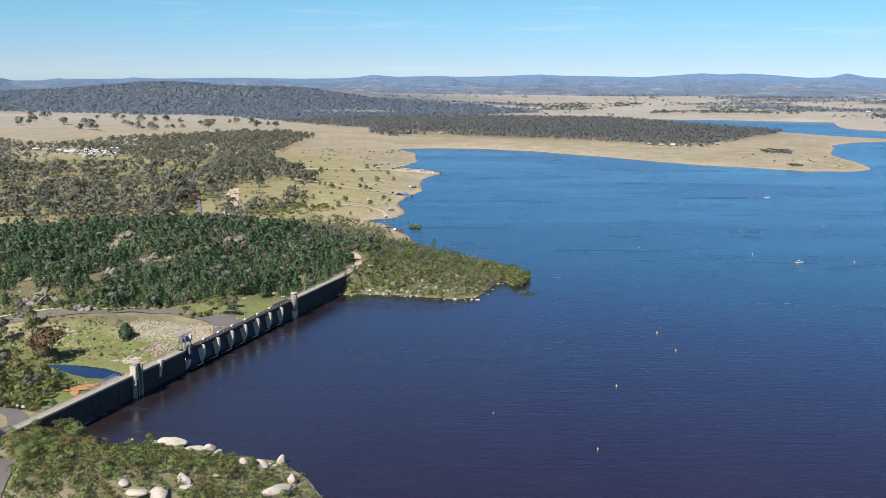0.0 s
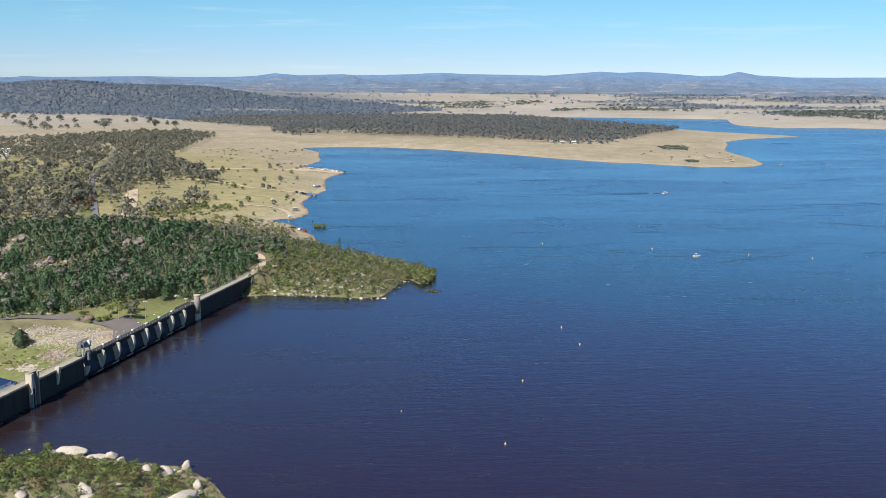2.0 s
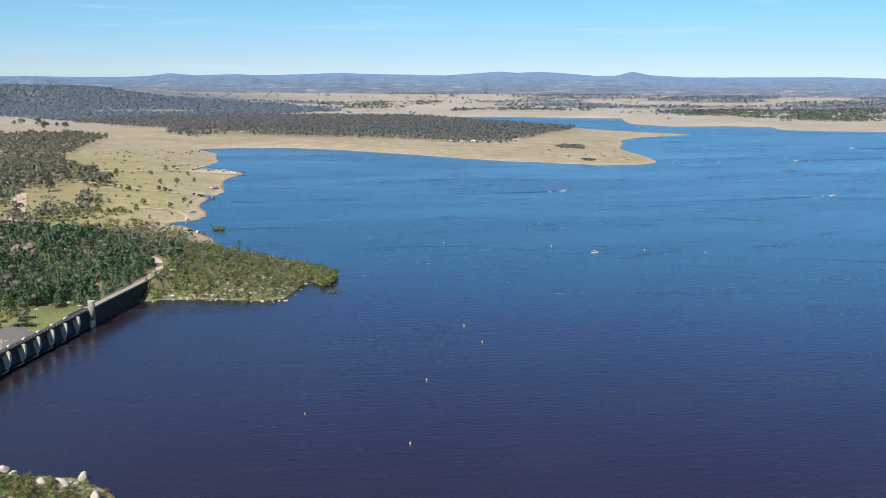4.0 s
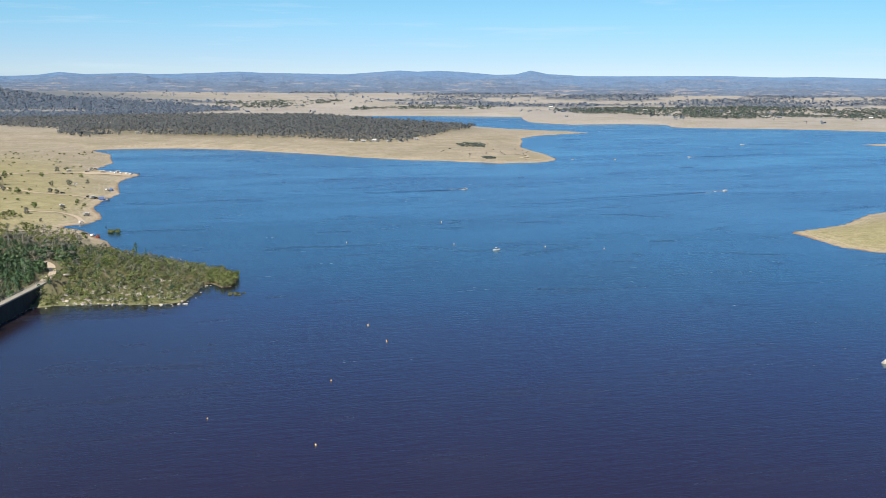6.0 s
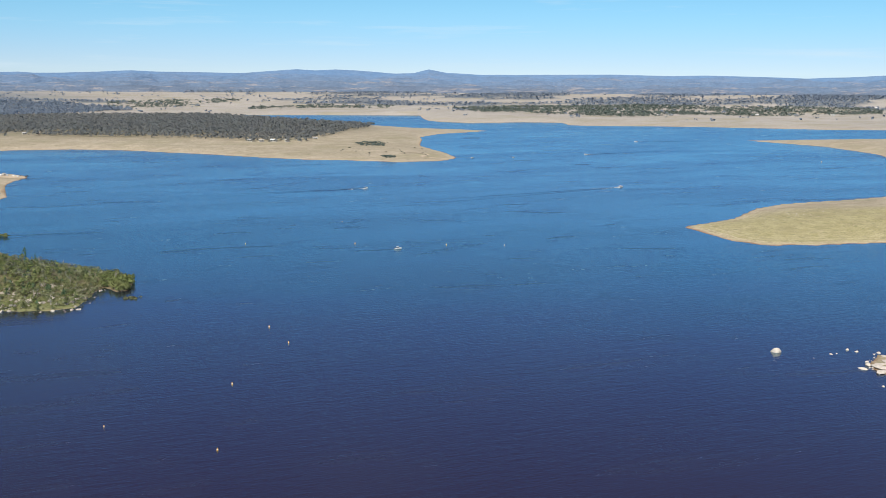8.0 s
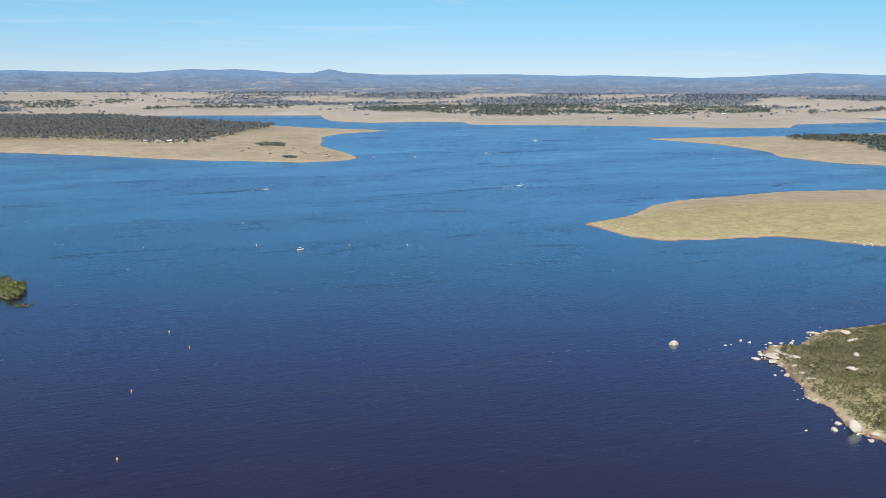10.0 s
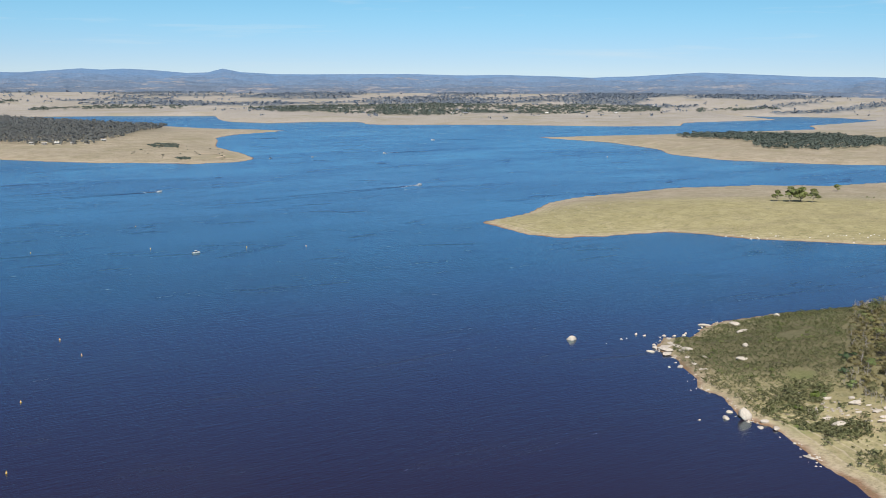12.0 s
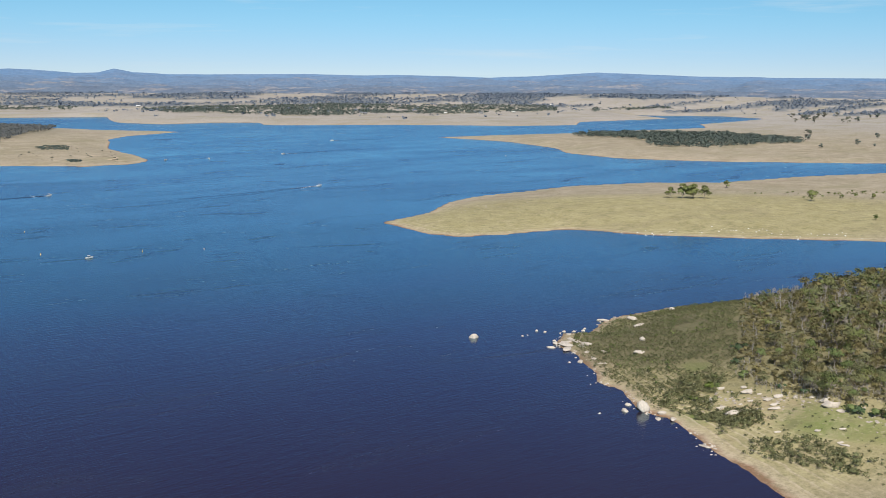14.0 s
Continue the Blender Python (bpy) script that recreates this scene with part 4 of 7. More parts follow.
# ---- rocks ----
def rock_mesh(name, seed, detail, mat, rough=0.28, flat=0.75, cuts=0, soft=True):
    bm = bmesh.new()
    bmesh.ops.create_icosphere(bm, subdivisions=detail, radius=1.0)
    off = Vector((seed * 7.3, seed * 3.1, seed * 1.7))
    rng = random.Random(seed)
    stretch = Vector((rng.uniform(0.85, 1.2), rng.uniform(0.75, 1.0), flat * rng.uniform(0.85, 1.15)))
    for v in bm.verts:
        n = v.co.normalized()
        k = 1 + rough * noise.noise(n * 1.1 + off) + rough * 0.5 * noise.noise(n * 2.6 + off) + rough * 0.2 * noise.noise(n * 6 + off)
        p = n * k
        for c in range(cuts):
            axis = Vector((math.sin(seed + c * 2.1), math.cos(seed * 1.3 + c * 1.7), math.sin(c * 1.9 + seed))).normalized()
            over = p.dot(axis) - 0.72
            if over > 0:
                p -= axis * over * 0.9
        v.co = Vector((p.x * stretch.x, p.y * stretch.y, p.z * stretch.z))
    for f in bm.faces:
        f.smooth = detail > 1 and soft
    me = bpy.data.meshes.new(name)
    bm.to_mesh(me)
    bm.free()
    me.materials.append(mat)
    return me


BOULDERS = [rock_mesh("boulder", k, 3, GRANITE, 0.3, 0.85, 5) for k in range(1, 8)]
DARK_BOULDERS = [rock_mesh("boulder", k, 3, ROCK, 0.6, 0.8, 5, False) for k in range(11, 17)]
RED_BOULDERS = [rock_mesh("boulder", k, 2, REDROCK, 0.6, 0.6, 5, False) for k in range(21, 26)]
SLABS = [rock_mesh("boulder", k, 2, GRANITE, 0.6, 0.7, 5, False) for k in range(31, 36)]
BROWN_BOULDERS = [rock_mesh("boulder", 3, 3, BROWNROCK, 0.16, 0.8, 1)]


def boulder(x, y, size, tall=0.8, sink=0.3, kind=BOULDERS, turn=None, label="rounded pale granite boulder by the water", group="granite boulders", z=None, long=1.0):
    rng = random.Random(int(x * 31 + y * 17))
    me = kind[rng.randrange(len(kind))]
    o = new("boulder", me)
    z = ground_at(x, y) if z is None else z
    h = size * tall
    mid = z + h * (1 - 2 * sink) * 0.8
    if z < -0.1 and mid + 0.8 * h < 0.5 * h and dam_frame(x, y)[1] < 0:
        # a rock in the shallows stands on the lake's bed and breaks the surface
        bed = float(ground_height(np.array([float(x)]), np.array([float(y)]))[0])
        mid, h = (0.75 * h + bed) / 2, (0.75 * h - bed) / 2 + 0.2
    o.matrix_basis = pose(x, y, mid, 0, 0, rng.uniform(0, 360) if turn is None else turn) @ Matrix.Diagonal((size * long, size, h, 1))
    return tagged(o, label, "boulder", group)


BANK_ROCKS = ((-102, 346, 1.9, 0.7, 1.5), (-95, 346.5, 2.8, 0.75, 1.8), (-85.5, 341.5, 2.0, 0.6, 1.7), (-81, 342.5, 1.9, 1.1, 1.0), (-83, 338.5, 1.0, 0.7, 1.3), (-77.5, 339.5, 1.2, 0.7, 1.3),
                               (-65.4, 322.5, 1.6, 1.1, 1.0), (-59.2, 320, 2.6, 1.0, 1.1), (-54.2, 330.5, 1.6, 1.25, 1.0), (-55.5, 325.5, 0.9, 0.9, 1.2), (-57.3, 326.5, 0.8, 0.9, 1.2), (-47.8, 312, 1.8, 1.15, 1.0), (-46.3, 307, 1.1, 0.9, 1.1),
                               (-50.3, 298, 3.6, 0.7, 1.9), (-77, 291, 2.4, 0.5, 2.0), (-75, 286, 1.6, 0.5, 1.6), (-81, 279, 2.6, 0.5, 2.2), (-87, 277, 2.2, 0.5, 1.8), (-111, 352, 0.7, 0.6, 1.5), (-92, 282, 2.0, 0.5, 1.6), (-70, 300, 1.4, 0.6, 1.4))
for x, y, size, tall, long in BANK_ROCKS:
    boulder(x, y, size, tall, 0.2, long=long, label="rounded pale granite boulder among scrub by the water")
for x, y, size, tall, long in ((325, 381, 2.15, 0.95, 1.1), (304.4, 253.4, 2.75, 1.25, 1.0), (299, 258, 1.5, 0.7, 1.3), (305.5, 262, 1.3, 0.7, 1.2), (289, 262, 1.3, 0.6, 1.3), (307, 246, 1.4, 0.7, 1.6),
                               (301.5, 243.5, 1.4, 0.6, 1.8), (305, 239, 1.3, 0.6, 1.5), (335, 366, 1.1, 0.6, 1.3), (347, 368, 1.3, 0.6, 1.8), (350.5, 368.5, 1.2, 0.6, 1.3), (360, 371.5, 1.1, 0.7, 1.0), (361.5, 367.5, 1.2, 0.7, 1.0),
                               (362, 368, 0.7, 0.7, 1.0), (350, 341, 2.4, 0.45, 1.8), (356, 333, 2.2, 0.5, 1.6), (370, 362, 1.1, 0.7, 1.0), (374, 359, 1.0, 0.8, 1.0), (379, 357, 1.0, 0.8, 1.0), (383, 360, 0.8, 0.8, 1.0),
                               (404, 367, 2.0, 0.45, 1.9), (411, 352, 2.0, 0.6, 1.8), (446, 354, 2.0, 0.9, 1.1), (458, 358, 1.2, 0.7, 1.2), (371, 311, 1.9, 0.6, 1.4), (352, 318, 1.6, 0.4, 1.7), (520, 350, 2.6, 0.7, 1.4),
                               (291.5, 214, 1.1, 0.4, 1.9), (356, 300, 1.9, 0.6, 1.4), (395, 334, 2.2, 0.55, 1.8), (318, 176, 1.0, 0.4, 1.6), (331, 320, 1.0, 0.5, 1.4), (340, 306, 0.9, 0.5, 1.4), (346, 336, 2.2, 0.4, 1.9), (343, 344, 1.5, 0.5, 1.5), (336, 318, 1.4, 0.4, 1.6), (349, 347, 1.2, 0.6, 1.2), (353, 352, 1.0, 0.7, 1.1)):
    boulder(x, y, size, tall, 0.22, long=long, label="rounded pale granite boulder on the rocky point")
for x, y, size, long in ((354, 345, 2.2, 1.6), (357, 340, 2.0, 1.7), (353.5, 334, 1.7, 1.8), (349, 326, 1.5, 1.8), (343, 316, 1.4, 2.0), (386.5, 370, 1.0, 2.0), (360, 348, 1.7, 1.6), (339, 308, 1.3, 1.8), (367, 356, 1.5, 1.6)):
    boulder(x, y, size, 0.22, 0.2, SLABS, long=long, label="flat pale granite slab at the tip of the headland", group="headland slabs")
for x, y, size, tall, long, turn in ((339, 230, 2.2, 0.5, 1.7, 150), (342, 234, 1.5, 0.6, 1.3, 120), (337, 219, 2.0, 0.35, 2.1, 155), (331, 212, 1.8, 0.35, 2.2, 150), (334, 214, 1.3, 0.4, 1.9, 160), (328, 217, 1.1, 0.5, 1.6, 140), (326, 220, 0.9, 0.5, 1.8, 150),
                                     (325, 237, 0.9, 1.7, 0.9, 20), (323, 230, 1.3, 0.5, 1.9, 150), (329, 226, 1.0, 0.4, 2.0, 150), (333, 224, 0.9, 0.5, 1.8, 145), (341, 217, 1.5, 0.6, 1.5, 140), (344, 212, 1.2, 0.6, 1.4, 120), (347, 207, 1.4, 0.7, 1.3, 100), (349, 232, 1.3, 0.7, 1.2, 60),
                                     (343, 197, 2.7, 0.55, 1.5, 140), (345.5, 200.5, 1.8, 0.7, 1.4, 120), (342, 192, 1.5, 0.4, 2.0, 150), (350, 203, 1.4, 0.6, 1.4, 130), (345, 190, 1.0, 0.5, 1.6, 150), (329, 183, 0.9, 0.4, 1.8, 140), (322, 189, 0.9, 0.5, 1.6, 150), (319, 178, 0.9, 0.4, 1.7, 150),
                                     (315, 200, 0.9, 0.4, 1.9, 150), (337, 241, 1.2, 0.6, 1.5, 130), (333, 240, 0.9, 0.6, 1.5, 150), (336, 253, 1.2, 0.5, 1.5, 150), (355, 180, 1.2, 0.5, 1.6, 120), (340, 225, 0.8, 0.5, 1.6, 150), (318, 215, 0.8, 0.4, 1.8, 150)):
    boulder(x, y, size * 0.85, tall * 1.5, 0.28, SLABS, turn, long=long * 0.9, label="tilted pale granite slab in the grass of the slope", group="slope slabs")
for x, y, size, tall, long in ((-33, 606, 1.9, 0.8, 1.3), (-28, 609, 1.3, 0.8, 1.1), (-44, 607, 1.5, 0.7, 1.2), (-14, 604, 1.4, 0.8, 1.3), (-4, 607, 2.0, 0.8, 1.1), (1, 604, 1.5, 0.7, 1.4), (7, 609, 1.8, 0.9, 1.2), (14, 603, 1.6, 0.8, 1.2), (20, 610, 1.5, 0.8, 1.1), (-22, 616, 1.2, 0.9, 1.0)):
    boulder(x, y, size, tall, 0.25, SLABS, long=long, label="pale weathered boulder in the scrub of the point", group="point boulders")
boulder(320, 223, 2.1, 0.75, 0.25, long=1.7, turn=150, label="smooth rounded boulder lying on the slope above the shore")
rng = random.Random(12)
for cx, cy, reach, count in ((-236, 574, 9, 14), (-227, 581, 6, 7), (-237, 594, 5, 4), (-202, 562, 5, 6), (-253, 617, 3, 3), (-190, 664, 6, 8), (-196, 657, 4, 4), (-226, 688, 4, 5),
                             (-221, 709, 5, 6), (-208, 632, 5, 3), (-143, 705, 5, 5), (-145, 628, 4, 4), (-175, 610, 4, 3)):
    for k in range(count):
        boulder(cx + rng.gauss(0, reach * 0.55), cy + rng.gauss(0, reach * 0.55), rng.uniform(0.9, 3.3), rng.uniform(0.6, 1.1), 0.22, DARK_BOULDERS, long=rng.uniform(1.0, 1.6),
                label="weathered grey-brown rock outcrop on the wooded hill", group="hill outcrops")
boulder(*dam_point(191, 58), 3.6, 0.8, 0.2, BROWN_BOULDERS, label="large brown boulder beside the car park", group="")
for s, w, size in ((91, 53, 2.0), (96.5, 52, 1.8), (94, 46, 1.7), (86, 54, 1.9), (101, 49, 1.4), (88, 47, 1.6), (92, 59, 1.5), (98, 47, 1.2), (89, 57, 1.3), (94, 56, 1.6), (84, 50, 1.4), (87, 60, 1.1), (97, 55, 1.2), (100, 53, 1.0), (92, 49, 1.5), (90, 46, 1.2), (95, 59, 1.0)):
    x, y = dam_point(s, w)
    boulder(x, y, size * 1.2, 0.42, 0.3, RED_BOULDERS, label="ochre rock slab beside the river pool", group="pool rocks", long=1.5)


def joined_rocks(name, xy, sizes, mat, label, detail=1, flat=0.7, lift=0.0):
    """Many loose stones as one mesh."""
    rng = np.random.default_rng(5)
    shapes = []
    for k in range(6):
        me = rock_mesh("stone_shape", 40 + k, detail, mat, 0.45, flat, 2)
        v = np.empty(len(me.vertices) * 3)
        me.vertices.foreach_get("co", v)
        f = np.array([p.vertices[:] for p in me.polygons])
        shapes.append((v.reshape(-1, 3), f))
        bpy.data.meshes.remove(me)
    z = rest_height(xy[:, 0], xy[:, 1], -0.3)
    vs, fs, base = [], [], 0
    for (x, y), zz, size in zip(xy, z, sizes):
        v, f = shapes[rng.integers(6)]
        a = rng.uniform(0, 6.28)
        c, s = np.cos(a), np.sin(a)
        p = v * size * np.array([rng.uniform(0.8, 1.4), 1, rng.uniform(0.7, 1.1)])
        vs.append(np.stack([p[:, 0] * c - p[:, 1] * s + x, p[:, 0] * s + p[:, 1] * c + y, p[:, 2] + zz + lift * size], 1))
        fs.append(f + base)
        base += len(v)
    me = mesh_from(name, np.concatenate(vs), np.concatenate(fs), [mat])
    return tagged(new(name, me), label, "stones", kind="stuff")


BROWN_STONE = mat_plain("brown_stone", (0.27, 0.22, 0.175), (0.43, 0.36, 0.29), 0.9, 0.95, 0.05, stains=(0.14, 0.11, 0.085))
STONE = mat_plain("rubble_stone", (0.36, 0.315, 0.27), (0.52, 0.46, 0.40), 0.9, 0.95, 0.05)
rng = np.random.default_rng(11)
sw = np.column_stack([rng.uniform(146, 177, 5200), rng.uniform(14, 80, 5200)])
sw = sw[(np.abs(sw[:, 0] - 163) < 13 - 0.06 * sw[:, 1] + rng.normal(0, 2.5, 5200)) & (sw[:, 1] > 29 + rng.normal(0, 4, 5200))]
joined_rocks("rubble_bank", np.array([dam_point(*p) for p in sw]), rng.uniform(0.2, 0.55, len(sw)) + 0.4 * (rng.random(len(sw)) < 0.04), STONE, "bank of broken pale rubble below the car park")
sw = np.column_stack([rng.normal(132.5, 1.7, 70), rng.normal(56, 4.5, 70)])
joined_rocks("rock_ledge", np.array([dam_point(*p) for p in sw]), rng.uniform(0.5, 1.9, 70), STONE, "low pale rock ledge at the head of the river pool", flat=0.3)
sw = np.column_stack([rng.normal(145, 3.0, 170), rng.normal(47, 4.5, 170)])
joined_rocks("river_stones", np.array([dam_point(*p) for p in sw]), rng.uniform(0.4, 1.4, 170), BROWN_STONE, "tumbled stones at the foot of the spillway")
sw = np.column_stack([rng.normal(152, 6, 150), rng.normal(112, 24, 150)])
joined_rocks("valley_stones", np.array([dam_point(*p) for p in sw]), rng.uniform(0.4, 1.2, 150), STONE, "scattered pale stones on the valley grass")


def along(line, n, spread, seed, inland=1.5):
    g = np.random.default_rng(seed)
    line = np.array(line, float)
    seg = np.hypot(*np.diff(line, axis=0).T)
    t = g.uniform(0, seg.sum(), n)
    k = np.clip(np.searchsorted(np.cumsum(seg), t), 0, len(seg) - 1)
    f = (t - np.concatenate([[0], np.cumsum(seg)])[k]) / seg[k]
    p = line[k] + (line[k + 1] - line[k]) * f[:, None]
    return p + g.normal(0, spread, (n, 2))


joined_rocks("shore_stones", along(SHORE_EAST[2:16], 220, 2.5, 21), np.random.default_rng(1).uniform(0.15, 0.75, 220) ** 1.3, GRANITE, "pale granite stones along the shore", 2)
joined_rocks("shore_stones", along(SHORE_WEST[-9:], 45, 2.6, 22), np.random.default_rng(2).uniform(0.35, 1.0, 45) ** 2 * 1.5, STONE, "pale granite stones along the shore", 2)
pts = along([(321, 240), (331, 234), (340, 222), (344, 204), (344, 180), (346, 165)], 320, 4.5, 28)
joined_rocks("slope_stones", pts, np.random.default_rng(4).uniform(0.15, 1.0, 320) ** 2.2 * 0.9, STONE, "pale granite stones scattered on the slope", 1, 0.5)
pts = np.column_stack([np.random.default_rng(6).uniform(-50, 34, 200), 600 + 44 * np.random.default_rng(7).random(200) ** 1.4])
pts = pts[shore_distance(pts[:, 0], pts[:, 1]) > 1.5]
joined_rocks("slope_stones", pts, np.random.default_rng(8).uniform(0.4, 1.0, len(pts)) ** 2 * 2.3, STONE, "pale granite stones scattered on the slope", 1, 0.7)
pts = np.column_stack([np.random.default_rng(16).uniform(-330, -90, 170), np.random.default_rng(17).uniform(585, 760, 170)])
joined_rocks("slope_stones", pts, np.random.default_rng(18).uniform(0.6, 2.6, 170), STONE, "grey-brown stones between the trees", 1, 0.6)
pts = along([(640, 585), (655, 560), (678, 545), (720, 528), (745, 480), (790, 430)], 60, 9, 26)
joined_rocks("grass_stones", pts, np.random.default_rng(9).uniform(0.3, 1.0, 60), WHITE, "small white stones along the grassy shore", 1, 0.6)
pts = along([(600, 740), (640, 730), (700, 745)], 70, 14, 27)
joined_rocks("grass_stones", pts, np.random.default_rng(10).uniform(0.3, 0.9, 70), STONE, "low stones in the dry grass", 1, 0.4)


# ---- trees and scrub ----
def tube_quads(points, radii, sides=4):
    """A tapered limb along a line, as corners and quads."""
    pts, v, f, out = np.asarray(points, float), [], [], []
    for k, (p, r) in enumerate(zip(pts, radii)):
        d = pts[min(k + 1, len(pts) - 1)] - pts[max(k - 1, 0)]
        d /= np.linalg.norm(d) + 1e-9
        a = np.cross(d, (0.3, 0.9, 0.1))
        a /= np.linalg.norm(a) + 1e-9
        b = np.cross(d, a)
        for i in range(sides):
            t = 6.2832 * i / sides
            out.append(a * np.cos(t) + b * np.sin(t))
            v.append(p + r * out[-1])
    for k in range(len(pts) - 1):
        for i in range(sides):
            j = (i + 1) % sides
            f.append((k * sides + i, k * sides + j, (k + 1) * sides + j, (k + 1) * sides + i))
    return np.array(v), np.array(f), np.array(out)


def sprays(rng, centres, out, size):
    """Small leafy sprays: bent four-cornered leaves, mostly facing outwards."""
    n = len(centres)
    d = out + rng.normal(0, 0.65, (n, 3))
    d /= np.linalg.norm(d, axis=1)[:, None] + 1e-9
    a = np.cross(d, rng.normal(0, 1, (n, 3)))
    a /= np.linalg.norm(a, axis=1)[:, None] + 1e-9
    b = np.cross(d, a)
    s = (size * rng.uniform(0.6, 1.35, n))[:, None]
    k = rng.uniform(0.55, 1.0, (n, 1))
    v = np.stack([centres - a * s, centres - b * s * k + d * s * 0.25, centres + a * s * rng.uniform(0.7, 1.1, (n, 1)), centres + b * s * k - d * s * 0.2], 1).reshape(-1, 3)
    swell = out / (np.linalg.norm(out, axis=1)[:, None] + 1e-9) + 0.22 * d + (0, 0, 0.12)
    swell /= np.linalg.norm(swell, axis=1)[:, None] + 1e-9
    return v, np.arange(4 * n).reshape(-1, 4), np.repeat(swell, 4, axis=0)


def lobed(rng, lobes, n, size):
    """Sprays spread over the shells of several lobes (x, y, z, radius, flatness)."""
    lobes = np.array(lobes)
    k = rng.choice(len(lobes), n, p=lobes[:, 3] ** 2 / (lobes[:, 3] ** 2).sum())
    d = rng.normal(0, 1, (n, 3))
    d[:, 2] = np.where(rng.random(n) < 0.75, np.abs(d[:, 2]), d[:, 2])
    d /= np.linalg.norm(d, axis=1)[:, None]
    r = lobes[k, 3] * rng.uniform(0.62, 1.12, n)
    c = lobes[k, :3] + d * r[:, None] * np.stack([np.ones(n), np.ones(n), lobes[k, 4]], 1)
    mass = c - np.average(lobes[:, :3], axis=0, weights=lobes[:, 3]) * (1, 1, 0.8)
    return sprays(rng, c, 0.5 * d + 0.8 * mass / (np.linalg.norm(mass, axis=1)[:, None] + 1e-9), size)


def gum_shape(seed, n, leaf, h=10.0, spread=3.2, bare=0.0, sides=4, skirt=0.58, limbs=True):
    """A eucalypt: leaning trunk, forking limbs and a broken crown of several heads."""
    rng = np.random.default_rng(seed)
    fork = h * rng.uniform(0.3, 0.42) * skirt / 0.58
    lean = rng.normal(0, 0.4, 2)
    top = np.array([lean[0], lean[1], fork])
    wood = [tube_quads([(0, 0, -0.6), (lean[0] * 0.4, lean[1] * 0.4, fork * 0.5), top], [0.035 * h, 0.026 * h, 0.022 * h], sides)]
    lobes = []
    heads = int(rng.integers(5, 9))
    for k in range(heads):
        a = 6.28 * (k + rng.uniform(-0.3, 0.3)) / heads
        r = spread * rng.uniform(0.25, 0.85)
        e = np.array([lean[0] + r * np.cos(a), lean[1] + r * np.sin(a), h * rng.uniform(skirt, 0.86)])
        bend = rng.normal(0, 0.3, 3)
        if limbs:
            wood.append(tube_quads([top, (top + e) / 2 + bend, e], [0.016 * h, 0.011 * h, 0.004 * h], 3))
        lobes.append((*e, spread * rng.uniform(0.36, 0.55), rng.uniform(0.65, 0.9)))
    lobes.append((lean[0], lean[1], h * 0.84, spread * 0.5, 0.8))
    return wood, lobed(rng, lobes, max(4, int(n * (1 - bare))), leaf)


def pine_shape(seed, n, leaf, h=8.5, spread=1.7):
    """A native cypress: a full, slightly ragged cone."""
    rng = np.random.default_rng(seed)
    wood = [tube_quads([(0, 0, -0.5), (0, 0, h * 0.6)], [0.02 * h, 0.008 * h], 4)]
    z = rng.beta(1.3, 1.4, n) * 0.92 + 0.08
    a = rng.uniform(0, 6.28, n)
    prof = np.sin(np.clip(z * 1.02, 0, 1) ** 0.75 * np.pi) ** 0.7 * (1 - 0.35 * z)
    r = spread * prof * rng.uniform(0.7, 1.2, n) * (1 + 0.2 * np.sin(3 * a + seed))
    c = np.stack([r * np.cos(a), r * np.sin(a), z * h], 1)
    out = np.stack([np.cos(a), np.sin(a), np.full(n, 0.55)], 1)
    return wood, sprays(rng, c, out, leaf)


def far_shape(*args):
    """A crown so far off that its stem cannot be seen and the air evens out its light."""
    v, f, out = shrub_shape(*args)[1]
    out = 0.55 * out + (0, -0.15, 0.6)
    return [], (v, f, out / np.linalg.norm(out, axis=1)[:, None])


def shrub_shape(seed, n, leaf, h=2.2, spread=1.6, heads=(3, 6), lobe=(0.4, 0.65)):
    rng = np.random.default_rng(seed)
    lobes = [(rng.normal(0, spread * 0.4), rng.normal(0, spread * 0.4), h * rng.uniform(0.3, 0.62 if lobe[1] > 0.5 else 0.8), spread * rng.uniform(*lobe), h / spread * 0.55) for _ in range(int(rng.integers(*heads)))]
    wood = [tube_quads([(0, 0, -0.4), (rng.normal(0, 0.2), rng.normal(0, 0.2), h * 0.5)], [0.04 * h, 0.015 * h], 3)]
    return wood, lobed(rng, lobes, n, leaf)


def dead_shape(seed, h=8.0):
    rng = np.random.default_rng(seed)
    wood = [tube_quads([(0, 0, -0.5), (rng.normal(0, 0.3), rng.normal(0, 0.3), h * 0.5), (rng.normal(0, 0.7), rng.normal(0, 0.7), h)], [0.024 * h, 0.016 * h, 0.004 * h], 4)]
    for k in range(11):
        z = h * rng.uniform(0.3, 0.85)
        a, r = rng.uniform(0, 6.28), h * rng.uniform(0.15, 0.33)
        e = np.array([r * np.cos(a), r * np.sin(a), z + h * rng.uniform(0.08, 0.28)])
        wood.append(tube_quads([(0, 0, z), e * (0.55, 0.55, 1) + (0, 0, -0.15 * h * 0.3), e], [0.010 * h, 0.007 * h, 0.003 * h], 3))
    return wood, NOTHING


NOTHING = (np.zeros((0, 3)), np.zeros((0, 4), int), np.zeros((0, 3)))


def merge(parts):
    vs, fs, ns, base = [], [], [], 0
    for v, f, n in parts:
        if len(v):
            vs.append(v), fs.append(f + base), ns.append(n)
            base += len(v)
    return (np.concatenate(vs), np.concatenate(fs), np.concatenate(ns)) if vs else NOTHING


